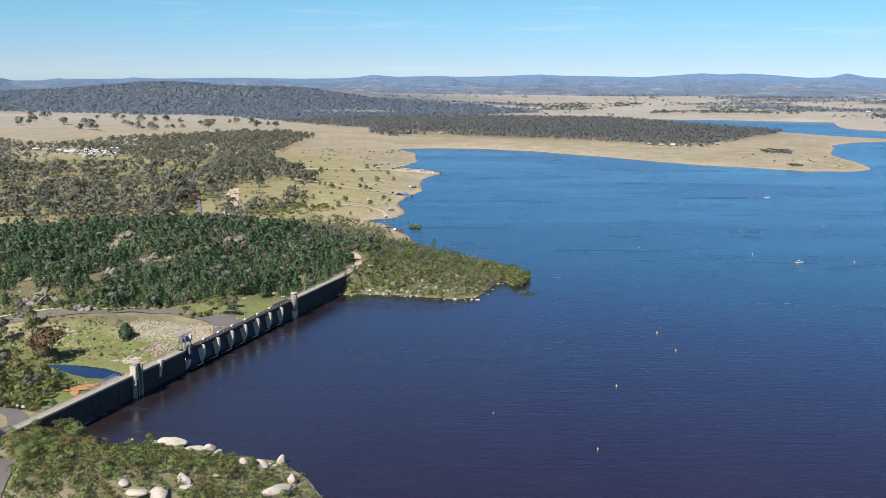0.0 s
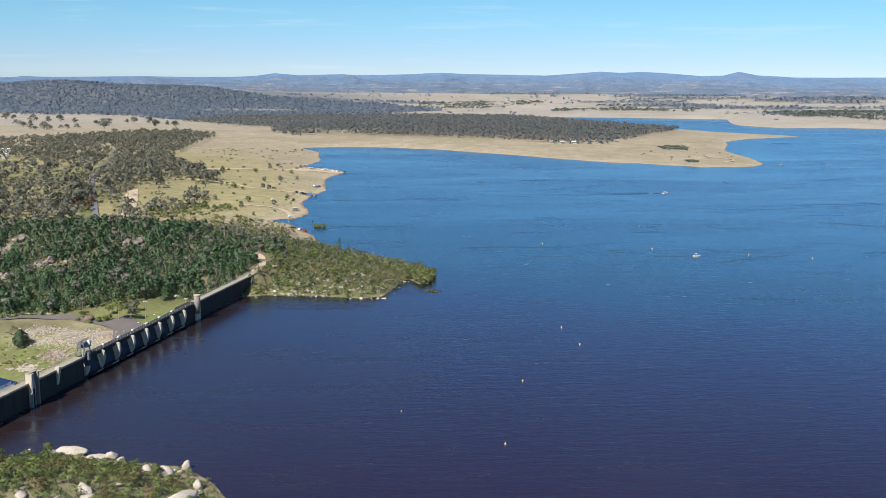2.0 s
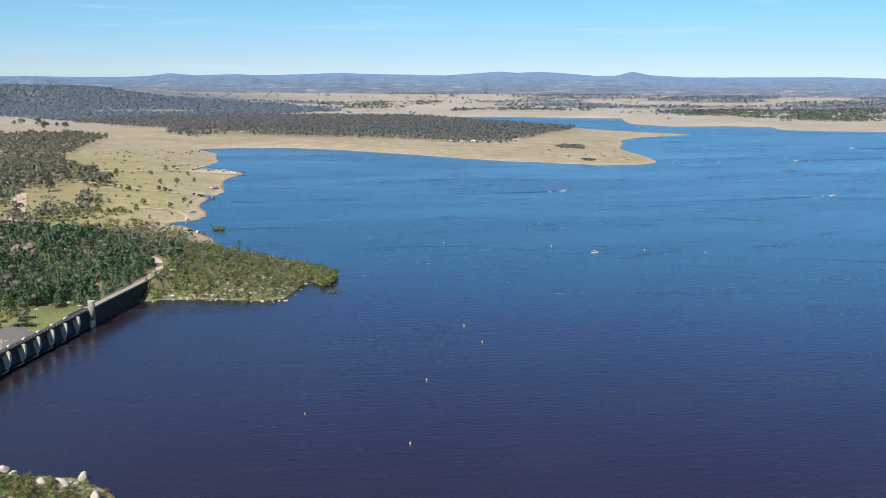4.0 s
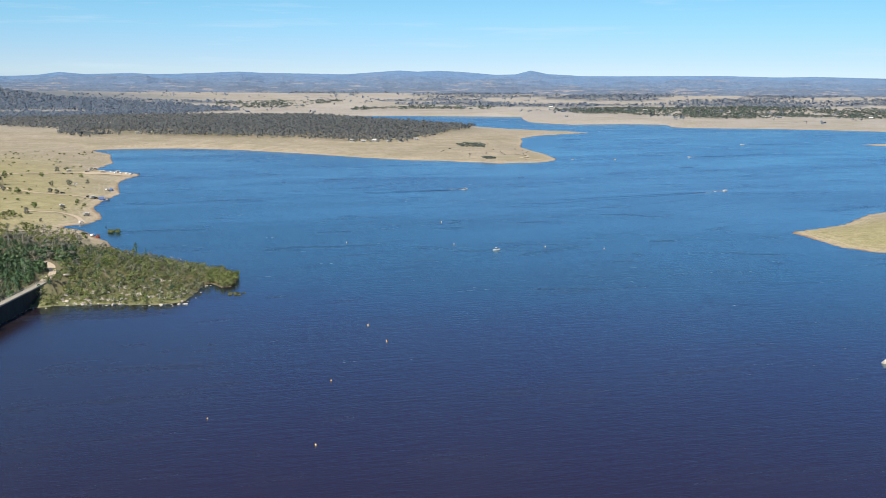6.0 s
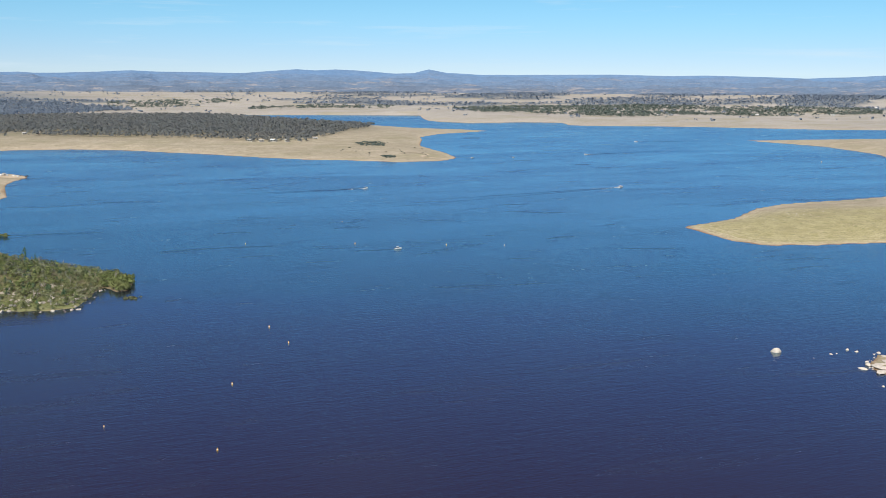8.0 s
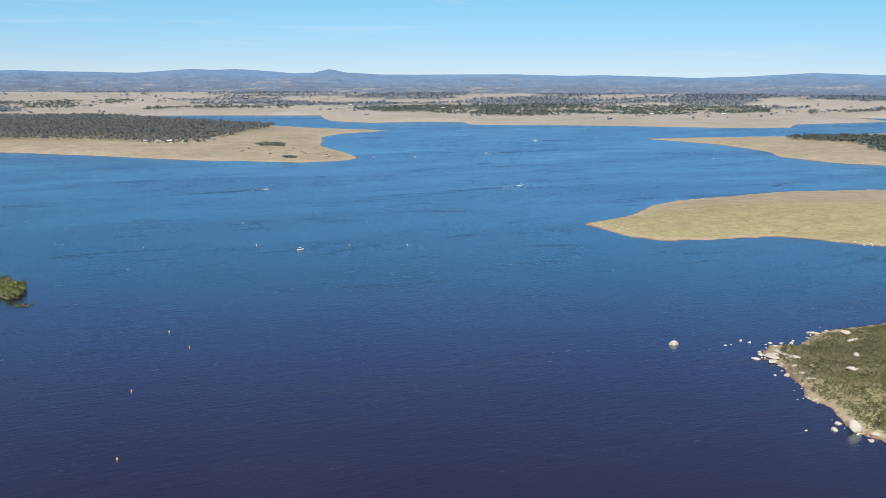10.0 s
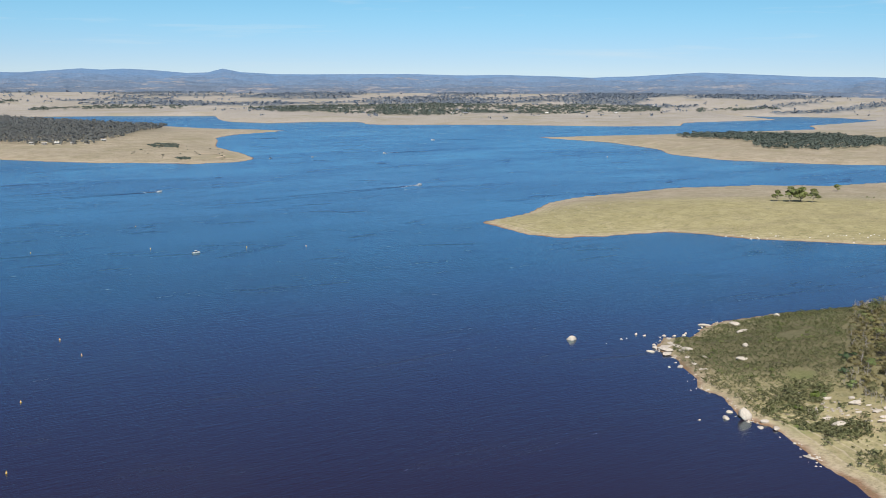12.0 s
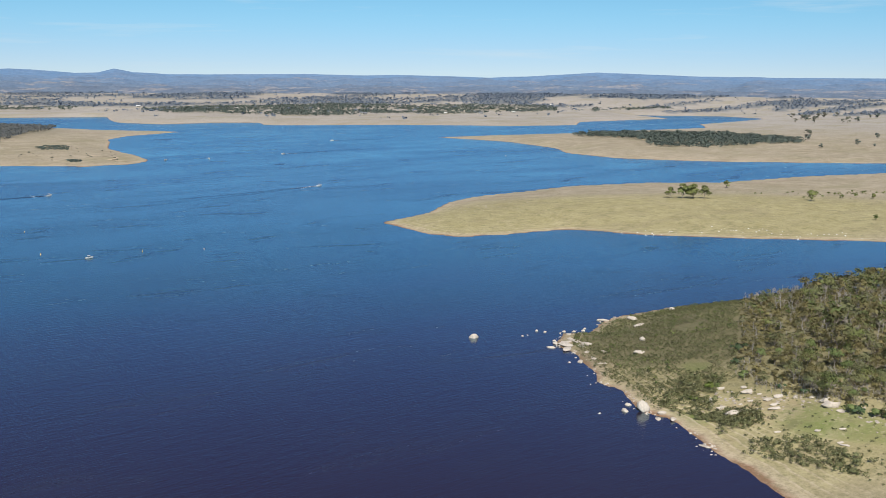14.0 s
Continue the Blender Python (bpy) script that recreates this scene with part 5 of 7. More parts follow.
def woods(name, shapes, xy, scales, mats, label, category="trees", sink=0.0, z=None):
    """Uncountable trees or scrub as one mesh: every plant turned, sized and set on the ground."""
    if not len(xy):
        return None
    rng = np.random.default_rng(len(xy))
    both = []
    for wood, leaves in shapes:
        stems = merge(wood)
        both.append((*merge([stems, leaves]), np.concatenate([np.zeros(len(stems[1]), int), np.ones(len(leaves[1]), int)])))
    z = ground_height(xy[:, 0], xy[:, 1]) if z is None else z
    pick = rng.integers(0, len(both), len(xy))
    vs, fs, ms, ns, tones, base = [], [], [], [], [], 0
    for k, (v, f, out, m) in enumerate(both):
        idx = np.where(pick == k)[0]
        if not len(idx):
            continue
        a = rng.uniform(0, 6.28, len(idx))
        c, s = np.cos(a)[:, None], np.sin(a)[:, None]
        sc = scales[idx][:, None]
        wide = sc * rng.uniform(0.85, 1.2, (len(idx), 1))
        px = (v[None, :, 0] * c - v[None, :, 1] * s) * wide + xy[idx, 0][:, None]
        py = (v[None, :, 0] * s + v[None, :, 1] * c) * wide + xy[idx, 1][:, None]
        pz = v[None, :, 2] * sc + z[idx][:, None] - sink
        vs.append(np.stack([px, py, pz], -1).reshape(-1, 3))
        fs.append((f[None] + (np.arange(len(idx)) * len(v))[:, None, None]).reshape(-1, 4) + base)
        ms.append(np.tile(m, len(idx)))
        ns.append(np.stack([out[None, :, 0] * c - out[None, :, 1] * s, out[None, :, 0] * s + out[None, :, 1] * c, np.repeat(out[None, :, 2], len(idx), 0)], -1).reshape(-1, 3))
        tones.append(np.repeat(rng.random(len(idx)), len(v)))
        base += len(v) * len(idx)
    me = rounded(mesh_from(name, np.concatenate(vs), np.concatenate(fs), mats, np.concatenate(ms)), np.concatenate(ns))
    me.attributes.new("tone", "FLOAT", "POINT").data.foreach_set("value", np.concatenate(tones).astype(np.float32))
    return tagged(new(name, me), label, category, kind="stuff")


def tree_thing(name, shape, mats, label, category="tree", group=""):
    """One tree with its trunk and crown, built away from the ground and then copied into place."""
    o = empty(name, Matrix(), label, category, group)
    v, f, out = merge(shape[0])
    t = new("trunk", mesh_from("trunk", v, f, [mats[0]], shade=True))
    t.parent = o
    if len(shape[1][0]):
        c = new("crown", rounded(mesh_from("crown", shape[1][0], shape[1][1], [mats[1]]), shape[1][2]))
        c.parent = o
    return o


def plant(protos, xy, scales, seed=1):
    """Sets out copies of the first trees; the first ones themselves take the first places."""
    rng = np.random.default_rng(seed)
    z = rest_height(xy[:, 0], xy[:, 1], -0.2)
    used = set()
    for (x, y), zz, s in zip(xy, z, scales):
        k = int(rng.integers(len(protos)))
        m = pose(x, y, zz, 0, 0, rng.uniform(0, 360))
        o = protos[k] if k not in used else copy_thing(protos[k], m)
        o.matrix_basis = m @ Matrix.Diagonal((s, s, s, 1))
        used.add(k)
    for k, p in enumerate(protos):
        if k not in used:
            for o in (*p.children_recursive, p):
                bpy.data.objects.remove(o)


def sown(poly, spacing, seed, keep=None, shore=3.0):
    """Places about spacing apart inside an outline, on dry land. keep(x, y): the chance that a place is taken."""
    rng = np.random.default_rng(seed)
    p = np.array(poly, float)
    gx, gy = np.meshgrid(np.arange(p[:, 0].min(), p[:, 0].max(), spacing), np.arange(p[:, 1].min(), p[:, 1].max(), spacing))
    x, y = gx.ravel() + rng.uniform(-0.48, 0.48, gx.size) * spacing, gy.ravel() + rng.uniform(-0.48, 0.48, gx.size) * spacing
    ok = inside(x, y, poly)
    x, y = x[ok], y[ok]
    if keep is not None:
        ok = rng.random(len(x)) < keep(x, y)
        x, y = x[ok], y[ok]
    ok = shore_distance(x, y) > shore
    bearing = np.degrees(np.arctan2(x, y))
    ok &= (bearing > -27) & (bearing < 66)
    return np.column_stack([x[ok], y[ok]])


def sizes_for(xy, lo, hi, seed=2):
    return np.random.default_rng(seed + len(xy)).uniform(lo, hi, len(xy))


def away(xy, lines, d):
    """Leaves out what stands closer than d to any of the lines."""
    keep = np.ones(len(xy), bool)
    for line in lines:
        for (ax, ay), (bx, by) in zip(line, line[1:]):
            dx, dy = bx - ax, by - ay
            t = np.clip(((xy[:, 0] - ax) * dx + (xy[:, 1] - ay) * dy) / (dx * dx + dy * dy), 0, 1)
            keep &= np.hypot(xy[:, 0] - ax - t * dx, xy[:, 1] - ay - t * dy) > d
    return xy[keep]


TRACK_A = [dam_point(280, 2), (-56, 638), (-54.5, 650), (-55.5, 664), (-58, 680), (-63, 692), (-71, 697)]
ROAD_N = [(-205, 872), (-216, 899), (-233, 978), (-256, 1072), (-284, 1173), (-300, 1260), (-318, 1411), (-338, 1520), (-360, 1640)]

# the cypress-covered hill behind the dam
HILLSIDE = [(-345, 560), (-260, 567), (-190, 560), dam_point(198, 78), dam_point(213, 62), dam_point(234, 49), dam_point(247, 24), dam_point(264, 12), dam_point(286, 9), (-62, 650), (-40, 690), (-60, 750), (-90, 780), (-345, 780)]


def hill_cover(x, y):
    """How thickly the hill is wooded, thin round its rock outcrops."""
    bare = np.maximum.reduce([blob(x, y, *b) for b in ((-209, 622, 13, 13), (-188, 652, 10, 14), (-246, 582, 30, 24), (-200, 559, 11, 9), (-226, 678, 8, 11), (-219, 699, 11, 12), (-143, 696, 8, 12), (-253, 608, 8, 9))])
    return np.clip(0.95 - 0.92 * bare - 0.55 * (ripples(x, y, 60, 41) > 0.75), 0, 1)


hill = away(sown(HILLSIDE, 4.4, 31, hill_cover), [TRACK_A], 5.5)
grow = (1 - 0.45 * smooth(690, 740, hill[:, 1]) * smooth(-125, -85, hill[:, 0])) * sizes_for(hill, 0.5, 1.2) * (0.95 + 0.3 * ripples(hill[:, 0], hill[:, 1], 45, 93))
fresh = ripples(hill[:, 0], hill[:, 1], 38, 94) + np.random.default_rng(95).normal(0, 0.35, len(hill)) > 0.35
front = hill[:, 1] < 655
for here, leaves, needle in ((front, 112, 0.53), (~front, 52, 0.76)):
    old, young = here & ~fresh, here & fresh
    woods("cypress_forest", [([], pine_shape(k, leaves, needle, 7.8, 3.0)[1]) for k in range(7)], hill[old], grow[old], [BARK, PINE], "dense dark green cypress forest covering the hill")
    woods("cypress_forest", [([], pine_shape(k + 300, leaves, needle, 7.2, 3.0)[1]) for k in range(5)], hill[young], grow[young], [BARK, PINE_LIGHT], "lighter green young cypresses in the hill forest")
gums = away(sown(HILLSIDE, 11, 32, lambda x, y: 0.6 * hill_cover(x, y)), [TRACK_A], 4)
woods("hill_gum_trees", [gum_shape(k + 60, 90, 0.75, 9, 3.0) for k in range(5)], gums, sizes_for(gums, 0.6, 1.05), [BARK, GUM], "grey-green gum trees among the cypresses")
dead = sown(HILLSIDE, 17, 33, lambda x, y: 0.55 + 0 * x)
woods("hill_dead_trees", [dead_shape(k + 5, 8.5) for k in range(5)], dead, sizes_for(dead, 0.7, 1.1), [DEADWOOD, DEADWOOD], "bare grey dead trees among the cypresses")

# the scrubby point beyond the dam
POINT = [(-64, 598), (-40, 600), (5, 589), (22, 594), (28, 612), (36, 640), (46, 650), (52, 676), (30, 702), (-10, 765), (-25, 788), (-50, 795), (-72, 780), (-66, 750), (-50, 700), (-48, 660)]
scrub = sown(POINT, 3.0, 35, lambda x, y: np.clip(0.92 - 0.35 * (y < 624) * (ripples(x, y, 15, 120) > 0.0) - 0.25 * (ripples(x, y, 11, 121) > 0.5), 0, 1), 0.5)
scrub = away(scrub, [TRACK_A], 3.5)
mixed = ripples(scrub[:, 0], scrub[:, 1], 24, 99) + np.random.default_rng(7).normal(0, 0.5, len(scrub)) > 0.15 + 0.012 * scrub[:, 0]
lower = sizes_for(scrub, 0.35, 1.15) ** 1.3 * 1.25 * (1 - 0.4 * smooth(690, 740, scrub[:, 1]))
woods("point_scrub", [([], shrub_shape(k + 20, 100, 0.25, 3.5, 2.1, (5, 9), (0.28, 0.5))[1]) for k in range(6)], scrub[~mixed], lower[~mixed], [BARK, POINTLEAF], "thick olive-green scrub on the rocky point", "scrub")
woods("point_scrub", [([], shrub_shape(k + 320, 96, 0.25, 3.7, 2.1, (5, 9), (0.28, 0.5))[1]) for k in range(6)], scrub[mixed], lower[mixed], [BARK, BUSH], "darker green scrub between the rocks of the point", "scrub")
tall = sown(POINT, 6.5, 36, lambda x, y: np.clip(0.85 - (x + 45) / 150 - 0.6 * (y < 612), 0.12, 1), 6)
tall = away(tall, [TRACK_A], 4.5)
woods("point_cypress_trees", [([], pine_shape(k + 9, 90, 0.5, 6.0, 2.2)[1]) for k in range(5)], tall, sizes_for(tall, 0.35, 0.85), [BARK, PINE], "dark cypress trees along the crest of the point")
twigs = sown(POINT, 9, 96, lambda x, y: 0.6 + 0 * x, 5)
woods("point_dead_trees", [dead_shape(k + 33, 5.5) for k in range(4)], twigs, sizes_for(twigs, 0.6, 1.1), [DEADWOOD, DEADWOOD], "bare grey dead trees in the scrub of the point")
rise = sown([(-175, 775), (-60, 775), (-42, 812), (-48, 862), (-85, 886), (-150, 872), (-190, 840)], 4.6, 126, lambda x, y: np.clip(0.95 - 0.8 * smooth(815, 885, y) + 0.2 * ripples(x, y, 30, 127), 0.05, 1), 5)
woods("camp_edge_trees", [gum_shape(k + 330, 60, 0.55, 6, 2.6, 0, 3, 0.35, False) for k in range(5)], rise[::2], sizes_for(rise[::2], 0.4, 1.1), [BARK, BUSH], "olive-green young gums between the hill and the camp ground")
woods("camp_edge_trees", [gum_shape(k + 340, 50, 0.5, 6, 2.4, 0.1, 3, 0.35, False) for k in range(5)], rise[1::2], sizes_for(rise[1::2], 0.35, 1.0), [BARK, GREYGUM], "thin grey gums between the hill and the camp ground")
upper = away(sown([(-60, 655), (-44, 640), (0, 648), (22, 662), (36, 690), (-8, 762), (-25, 786), (-62, 780)], 5.6, 132, lambda x, y: np.clip(0.8 + 0.3 * ripples(x, y, 24, 133), 0, 1), 6), [TRACK_A], 5)
for n, (leaf, label) in enumerate(((GUM, "grey-green young gums on the back of the point"), (BUSH, "olive-green young gums on the back of the point"))):
    woods("point_gum_trees", [gum_shape(k + 350 + 9 * n, 80, 0.4, 6.2, 2.5, 0.05, 3, 0.35, False) for k in range(4)], upper[n::2], sizes_for(upper[n::2], 0.45, 1.0), [BARK, leaf], label)
tip = sown([(38, 618), (62, 618), (64, 668), (44, 690), (36, 660)], 2.6, 37, None, 0.5)
woods("tip_scrub", [shrub_shape(k + 50, 70, 0.5, 4.0, 2.0) for k in range(4)], tip, sizes_for(tip, 0.7, 1.15), [BARK, BUSH], "fresh green bushes on the tip of the point", "scrub")

# open woodland west of the camp ground
WOODLAND = [(-420, 850), (-345, 850), (-250, 850), (-174, 858), (-150, 905), (-138, 985), (-131, 1054), (-165, 1120), (-140, 1205), (-205, 1330), (-250, 1500), (-255, 1723), (-245, 1990), (-330, 2110), (-441, 2090), (-571, 1946), (-640, 1700), (-850, 1840), (-1000, 1800), (-960, 1850)]


def open_wood(x, y):
    glade = np.maximum.reduce([blob(x, y, -490, 1400, 85, 75), blob(x, y, -550, 1520, 75, 85), blob(x, y, -470, 1175, 75, 45), blob(x, y, -190, 1080, 40, 120), blob(x, y, -420, 1250, 40, 30)])
    thick = 0.42 + 0.4 * (ripples(x, y, 240, 44) > -0.1) + 0.25 * (y > 1450) * (x > -480)
    return np.clip(thick * (1 - 0.94 * glade), 0.02, 1)


bush = sown(WOODLAND, 10.5, 38, open_wood)
bush = away(away(bush, [ROAD_N[:3]], 13), [ROAD_N[2:]], 4)
woods("gum_woodland", [gum_shape(k, 70, 0.88, 8.5, 3.7, 0.1, 3, 0.42, False) for k in range(7)], bush[bush[:, 1] < 1300], sizes_for(bush[bush[:, 1] < 1300], 0.4, 1.75), [BARK, GUM], "open grey-green gum woodland over dry grass")
thin = sown(WOODLAND, 9.0, 138, lambda x, y: 0.75 * open_wood(x, y) * (y < 1500))
thin = away(away(thin, [ROAD_N[:3]], 13), [ROAD_N[2:]], 4)
woods("grey_woodland", [gum_shape(k + 400, 40, 0.65, 7.5, 2.8, 0.1, 3, 0.4, False) for k in range(6)], thin, sizes_for(thin, 0.35, 1.3), [BARK, GREYGUM], "thin grey-brown gum saplings in the woodland")
farther = bush[bush[:, 1] >= 1300]
woods("gum_woodland", [([], gum_shape(k + 10, 56, 0.92, 9.5, 4.2, 0, 3, 0.36, False)[1]) for k in range(7)], farther, sizes_for(farther, 0.55, 1.3), [BARK, GUM], "open grey-green gum woodland farther off")
low = sown(WOODLAND, 7.5, 39, lambda x, y: 0.5 * open_wood(x, y) * (y < 1250))
low = away(low, [ROAD_N], 12)
woods("woodland_shrubs", [shrub_shape(k + 70, 16, 0.8, 2.6, 1.7) for k in range(5)], low, sizes_for(low, 0.6, 1.3), [BARK, HEATH], "low olive shrubs under the gum trees", "shrubs")
red = sown([(-262, 930), (-228, 930), (-242, 1010), (-272, 1020)], 7, 40)
woods("rusty_trees", [gum_shape(k + 90, 50, 0.9, 7, 2.6) for k in range(3)], red, sizes_for(red, 0.7, 1.1), [BARK, RUST], "rust-coloured trees beside the road")

# the long wooded back of the peninsula
PENWOOD = [(-150, 2110), (-94, 2030), (-20, 2100), (72, 2040), (227, 1945), (379, 1808), (457, 1800), (541, 1930), (640, 2120), (700, 2200), (760, 2330), (700, 2450), (610, 2680), (470, 3000), (250, 3060), (-60, 3000), (-330, 2900), (-420, 2650), (-160, 2320)]
pen = sown(PENWOOD, 11.5, 45, lambda x, y: np.clip(0.97 - 0.9 * blob(x, y, 20, 2130, 100, 30) - 0.5 * blob(x, y, -60, 2150, 70, 60), 0, 1), 25)
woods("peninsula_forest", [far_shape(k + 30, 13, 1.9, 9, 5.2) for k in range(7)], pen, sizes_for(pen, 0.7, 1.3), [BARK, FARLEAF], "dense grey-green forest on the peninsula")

# the wooded hill and bands of distant trees
FARWOOD = [(-1560, 3135), (-1500, 3130), (-1000, 3080), (-620, 2980), (-420, 2700), (-180, 2900), (150, 3200), (330, 3400), (100, 3700), (-300, 3900), (-500, 4060), (-1900, 4060)]
far = sown(FARWOOD, 13.0, 46, lambda x, y: np.clip(0.96 - 0.95 * blob(x, y, -330, 3330, 200, 70), 0, 1), 60)
woods("distant_forest", [far_shape(k + 40, 8, 3.2, 9, 7.0) for k in range(6)], far, sizes_for(far, 0.6, 1.25), [BARK, HAZELEAF], "dark forest on a broad distant hill")


strips = sown(PLAINS, 17, 49, lambda x, y: 0.02 + 0.88 * tree_bands(x, y) + 0.16 * (ripples(x, y, 240, 50) > 0.55), 70)
woods("distant_woods", [far_shape(k + 47, 8, 2.6, 8.0, 6.0) for k in range(6)], strips, sizes_for(strips, 0.6, 1.2), [BARK, HAZELEAF], "bands of dark trees across the distant plains")
for outline, gap, seed in (([(684, 3390), (900, 3380), (1133, 3310), (1190, 3400), (930, 3490), (700, 3480)], 13, 51), ([(238, 3440), (471, 3490), (700, 3700), (730, 3790), (262, 3760)], 16, 55),
                           ([(1240, 2800), (1423, 2675), (1547, 2520), (1766, 2540), (1896, 2510), (2054, 2430), (2407, 2420), (2560, 2560), (2354, 2640), (2097, 2790), (1880, 2960), (1640, 3040), (1317, 3200), (1280, 3050)], 13, 52),
                           ([(2500, 2330), (2620, 2420), (2900, 2330), (2950, 2400), (2650, 2500)], 14, 54)):
    p = sown(outline, gap, seed, lambda x, y: np.clip(0.75 + 0.7 * ripples(x * 0.6, y, 170, seed), 0.06, 0.95), 20)
    woods("far_bank_trees", [far_shape(k + 55, 26, 1.5, 7.0, 7.0, (4, 7)) for k in range(5)], p, sizes_for(p, 0.6, 1.3), [BARK, BANKLEAF], "a belt of grey-green trees behind the far shore")

# the grove on the far grassy spit
GROVE = [(1526, 1489), (1500, 1420), (1530, 1320), (1480, 1250), (1418, 1185), (1470, 1106), (1540, 1104), (1640, 1100), (1735, 1090), (1830, 1160), (1852, 1325), (1780, 1430), (1650, 1490)]
gr = sown(GROVE, 11.5, 56, lambda x, y: np.clip(0.97 - 0.75 * blob(x, y, 1640, 1250, 30, 18) - 0.6 * blob(x, y, 1700, 1130, 40, 14) - 0.55 * (ripples(x, y, 90, 79) > 0.75), 0.04, 1), 20)
back = gr[:, 1] - 0.3 * gr[:, 0] > 760
woods("spit_grove", [far_shape(k + 75, 44, 1.5, 10, 8.2, (4, 7), (0.4, 0.6)) for k in range(6)], gr[back], sizes_for(gr[back], 0.6, 1.15), [BARK, BANKLEAF], "a dense grey-green grove on the grassy spit")
woods("spit_grove", [far_shape(k + 82, 44, 1.4, 9, 7.6, (4, 7), (0.4, 0.6)) for k in range(6)], gr[~back], sizes_for(gr[~back], 0.5, 1.15), [BARK, BANKLEAF], "a lighter olive-grey stand at the edge of the grove")

# low heath and forest on the near headland
HEATHLAND = [(346, 332), (368, 352), (402, 360), (462, 360), (540, 345), (500, 318), (462, 318), (424, 296), (388, 270), (370, 258), (350, 243), (324, 243), (309, 252), (314, 266), (322, 279), (320, 289), (333, 305)]
heath = sown(HEATHLAND, 1.62, 57, lambda x, y: np.clip(0.98 - 0.45 * smooth(0.35, 0.8, ripples(x, y, 26, 78)) - 0.9 * blob(x, y, 396, 304, 9, 6) - 0.9 * blob(x, y, 354, 266, 6, 7) - 0.5 * (shore_distance(x, y) < 6), 0, 1), 3)
swell = 0.75 + 0.25 * ripples(heath[:, 0], heath[:, 1], 14, 114)
woods("heath", [([], shrub_shape(k + 80, 34, 0.235, 1.5, 1.25, (6, 10), (0.25, 0.5))[1]) for k in range(7)], heath, sizes_for(heath, 0.55, 1.3) * swell, [BARK, HEATH], "low grey-olive heath covering the headland", "heath")
taller = sown(HEATHLAND, 7, 115, lambda x, y: np.clip(0.25 + 0.5 * ripples(x, y, 40, 116), 0.05, 0.7), 7)
woods("heath_bushes", [shrub_shape(k + 88, 60, 0.26, 2.6, 1.6) for k in range(5)], taller, sizes_for(taller, 0.5, 1.15), [BARK, BUSH], "darker green bushes standing out of the heath", "bushes")
patch = np.concatenate([sown([(313, 234), (322, 228), (327, 216), (320, 209), (311, 211), (310, 226)], 1.4, 58, lambda x, y: 0.92 + 0 * x, 3), sown([(294, 203), (308, 203), (317, 190), (313, 168), (301, 158), (297, 178)], 1.7, 59, lambda x, y: 0.62 + 0.3 * ripples(x, y, 9, 117), 5),
                        sown([(294, 200), (312, 236), (322, 250), (338, 238), (330, 215), (318, 195), (312, 160), (302, 150)], 2.3, 97, lambda x, y: np.clip(ripples(x, y, 17, 98) * 0.6, 0.03, 0.5), 4), sown([(310, 250), (318, 256), (340, 262), (350, 247), (338, 243), (329, 237), (322, 233), (313, 233), (309, 240)], 1.55, 60, lambda x, y: np.clip(0.62 + 0.35 * ripples(x, y, 11, 130), 0, 1), 4)])
woods("slope_scrub", [([], shrub_shape(k + 100, 46, 0.25, 1.7, 1.5, (6, 10), (0.25, 0.5))[1]) for k in range(5)], patch, sizes_for(patch, 0.5, 1.3), [BARK, HEATH], "grey-olive scrub on the stony slope", "scrub")
FOREST = [(346, 188), (347, 203), (344, 222), (350, 239), (370, 256), (388, 268), (424, 294), (462, 320), (505, 350), (560, 332), (640, 300), (720, 266), (660, 260), (560, 230), (480, 180), (420, 142), (370, 132), (349, 150), (345, 172)]
under = sown(FOREST, 2.7, 61, lambda x, y: 0.72 - 0.6 * blob(x, y, 352, 186, 8, 6) + 0.2 * ripples(x, y, 22, 91), 5)
under = under[np.hypot(*under.T) < 600]
woods("forest_undergrowth", [([], shrub_shape(k + 110, 26, 0.40, 2.2, 1.6)[1]) for k in range(5)], under, sizes_for(under, 0.5, 1.3), [BARK, WOODLEAF], "olive undergrowth between gum trees", "undergrowth")
trees = sown(FOREST, 6.3, 62, lambda x, y: np.clip(0.95 * (0.12 + 0.88 * smooth(53.2, 57.0, np.degrees(np.arctan2(x, y)))) - 0.8 * blob(x, y, 352, 184, 10, 7) - 0.5 * (ripples(x, y, 33, 118) > 0.7), 0, 1), 6)


def sheltered(xy):
    """Trees stay low on the windy side of the headland."""
    return 0.33 + 0.67 * smooth(53.5, 60.5, np.degrees(np.arctan2(xy[:, 0], xy[:, 1])))


near = trees[np.hypot(*trees.T) < 470][:300]
rest = trees[np.hypot(*trees.T) >= 470]
rest = rest[np.hypot(*rest.T) < 680]
for n, (leaf, label) in enumerate(((WOODLEAF, "olive gum forest on the back of the headland"), (BUSH, "green thin-leaved trees in the headland forest"), (HEATH, "grey-olive trees in the headland forest"))):
    woods("headland_forest", [gum_shape(k + 120 + 5 * n, 150, 0.46, 7.8, 3.5, 0.05 * n, skirt=0.4) for k in range(4)], rest[n::3], sizes_for(rest[n::3], 0.4, 1.35) ** 1.4 * sheltered(rest[n::3]), [BARK, leaf], label)
grey = sown(FOREST, 7.5, 64, lambda x, y: 0.5 * (np.hypot(x, y) >= 470) + 0.45 * (np.hypot(x, y) > 540), 6)
woods("headland_dead_trees", [dead_shape(k + 25, 7.5) for k in range(4)], grey, sizes_for(grey, 0.7, 1.2) * (0.3 + 0.7 * sheltered(grey)), [DEADWOOD, DEADWOOD], "bare grey dead trees in the headland forest")
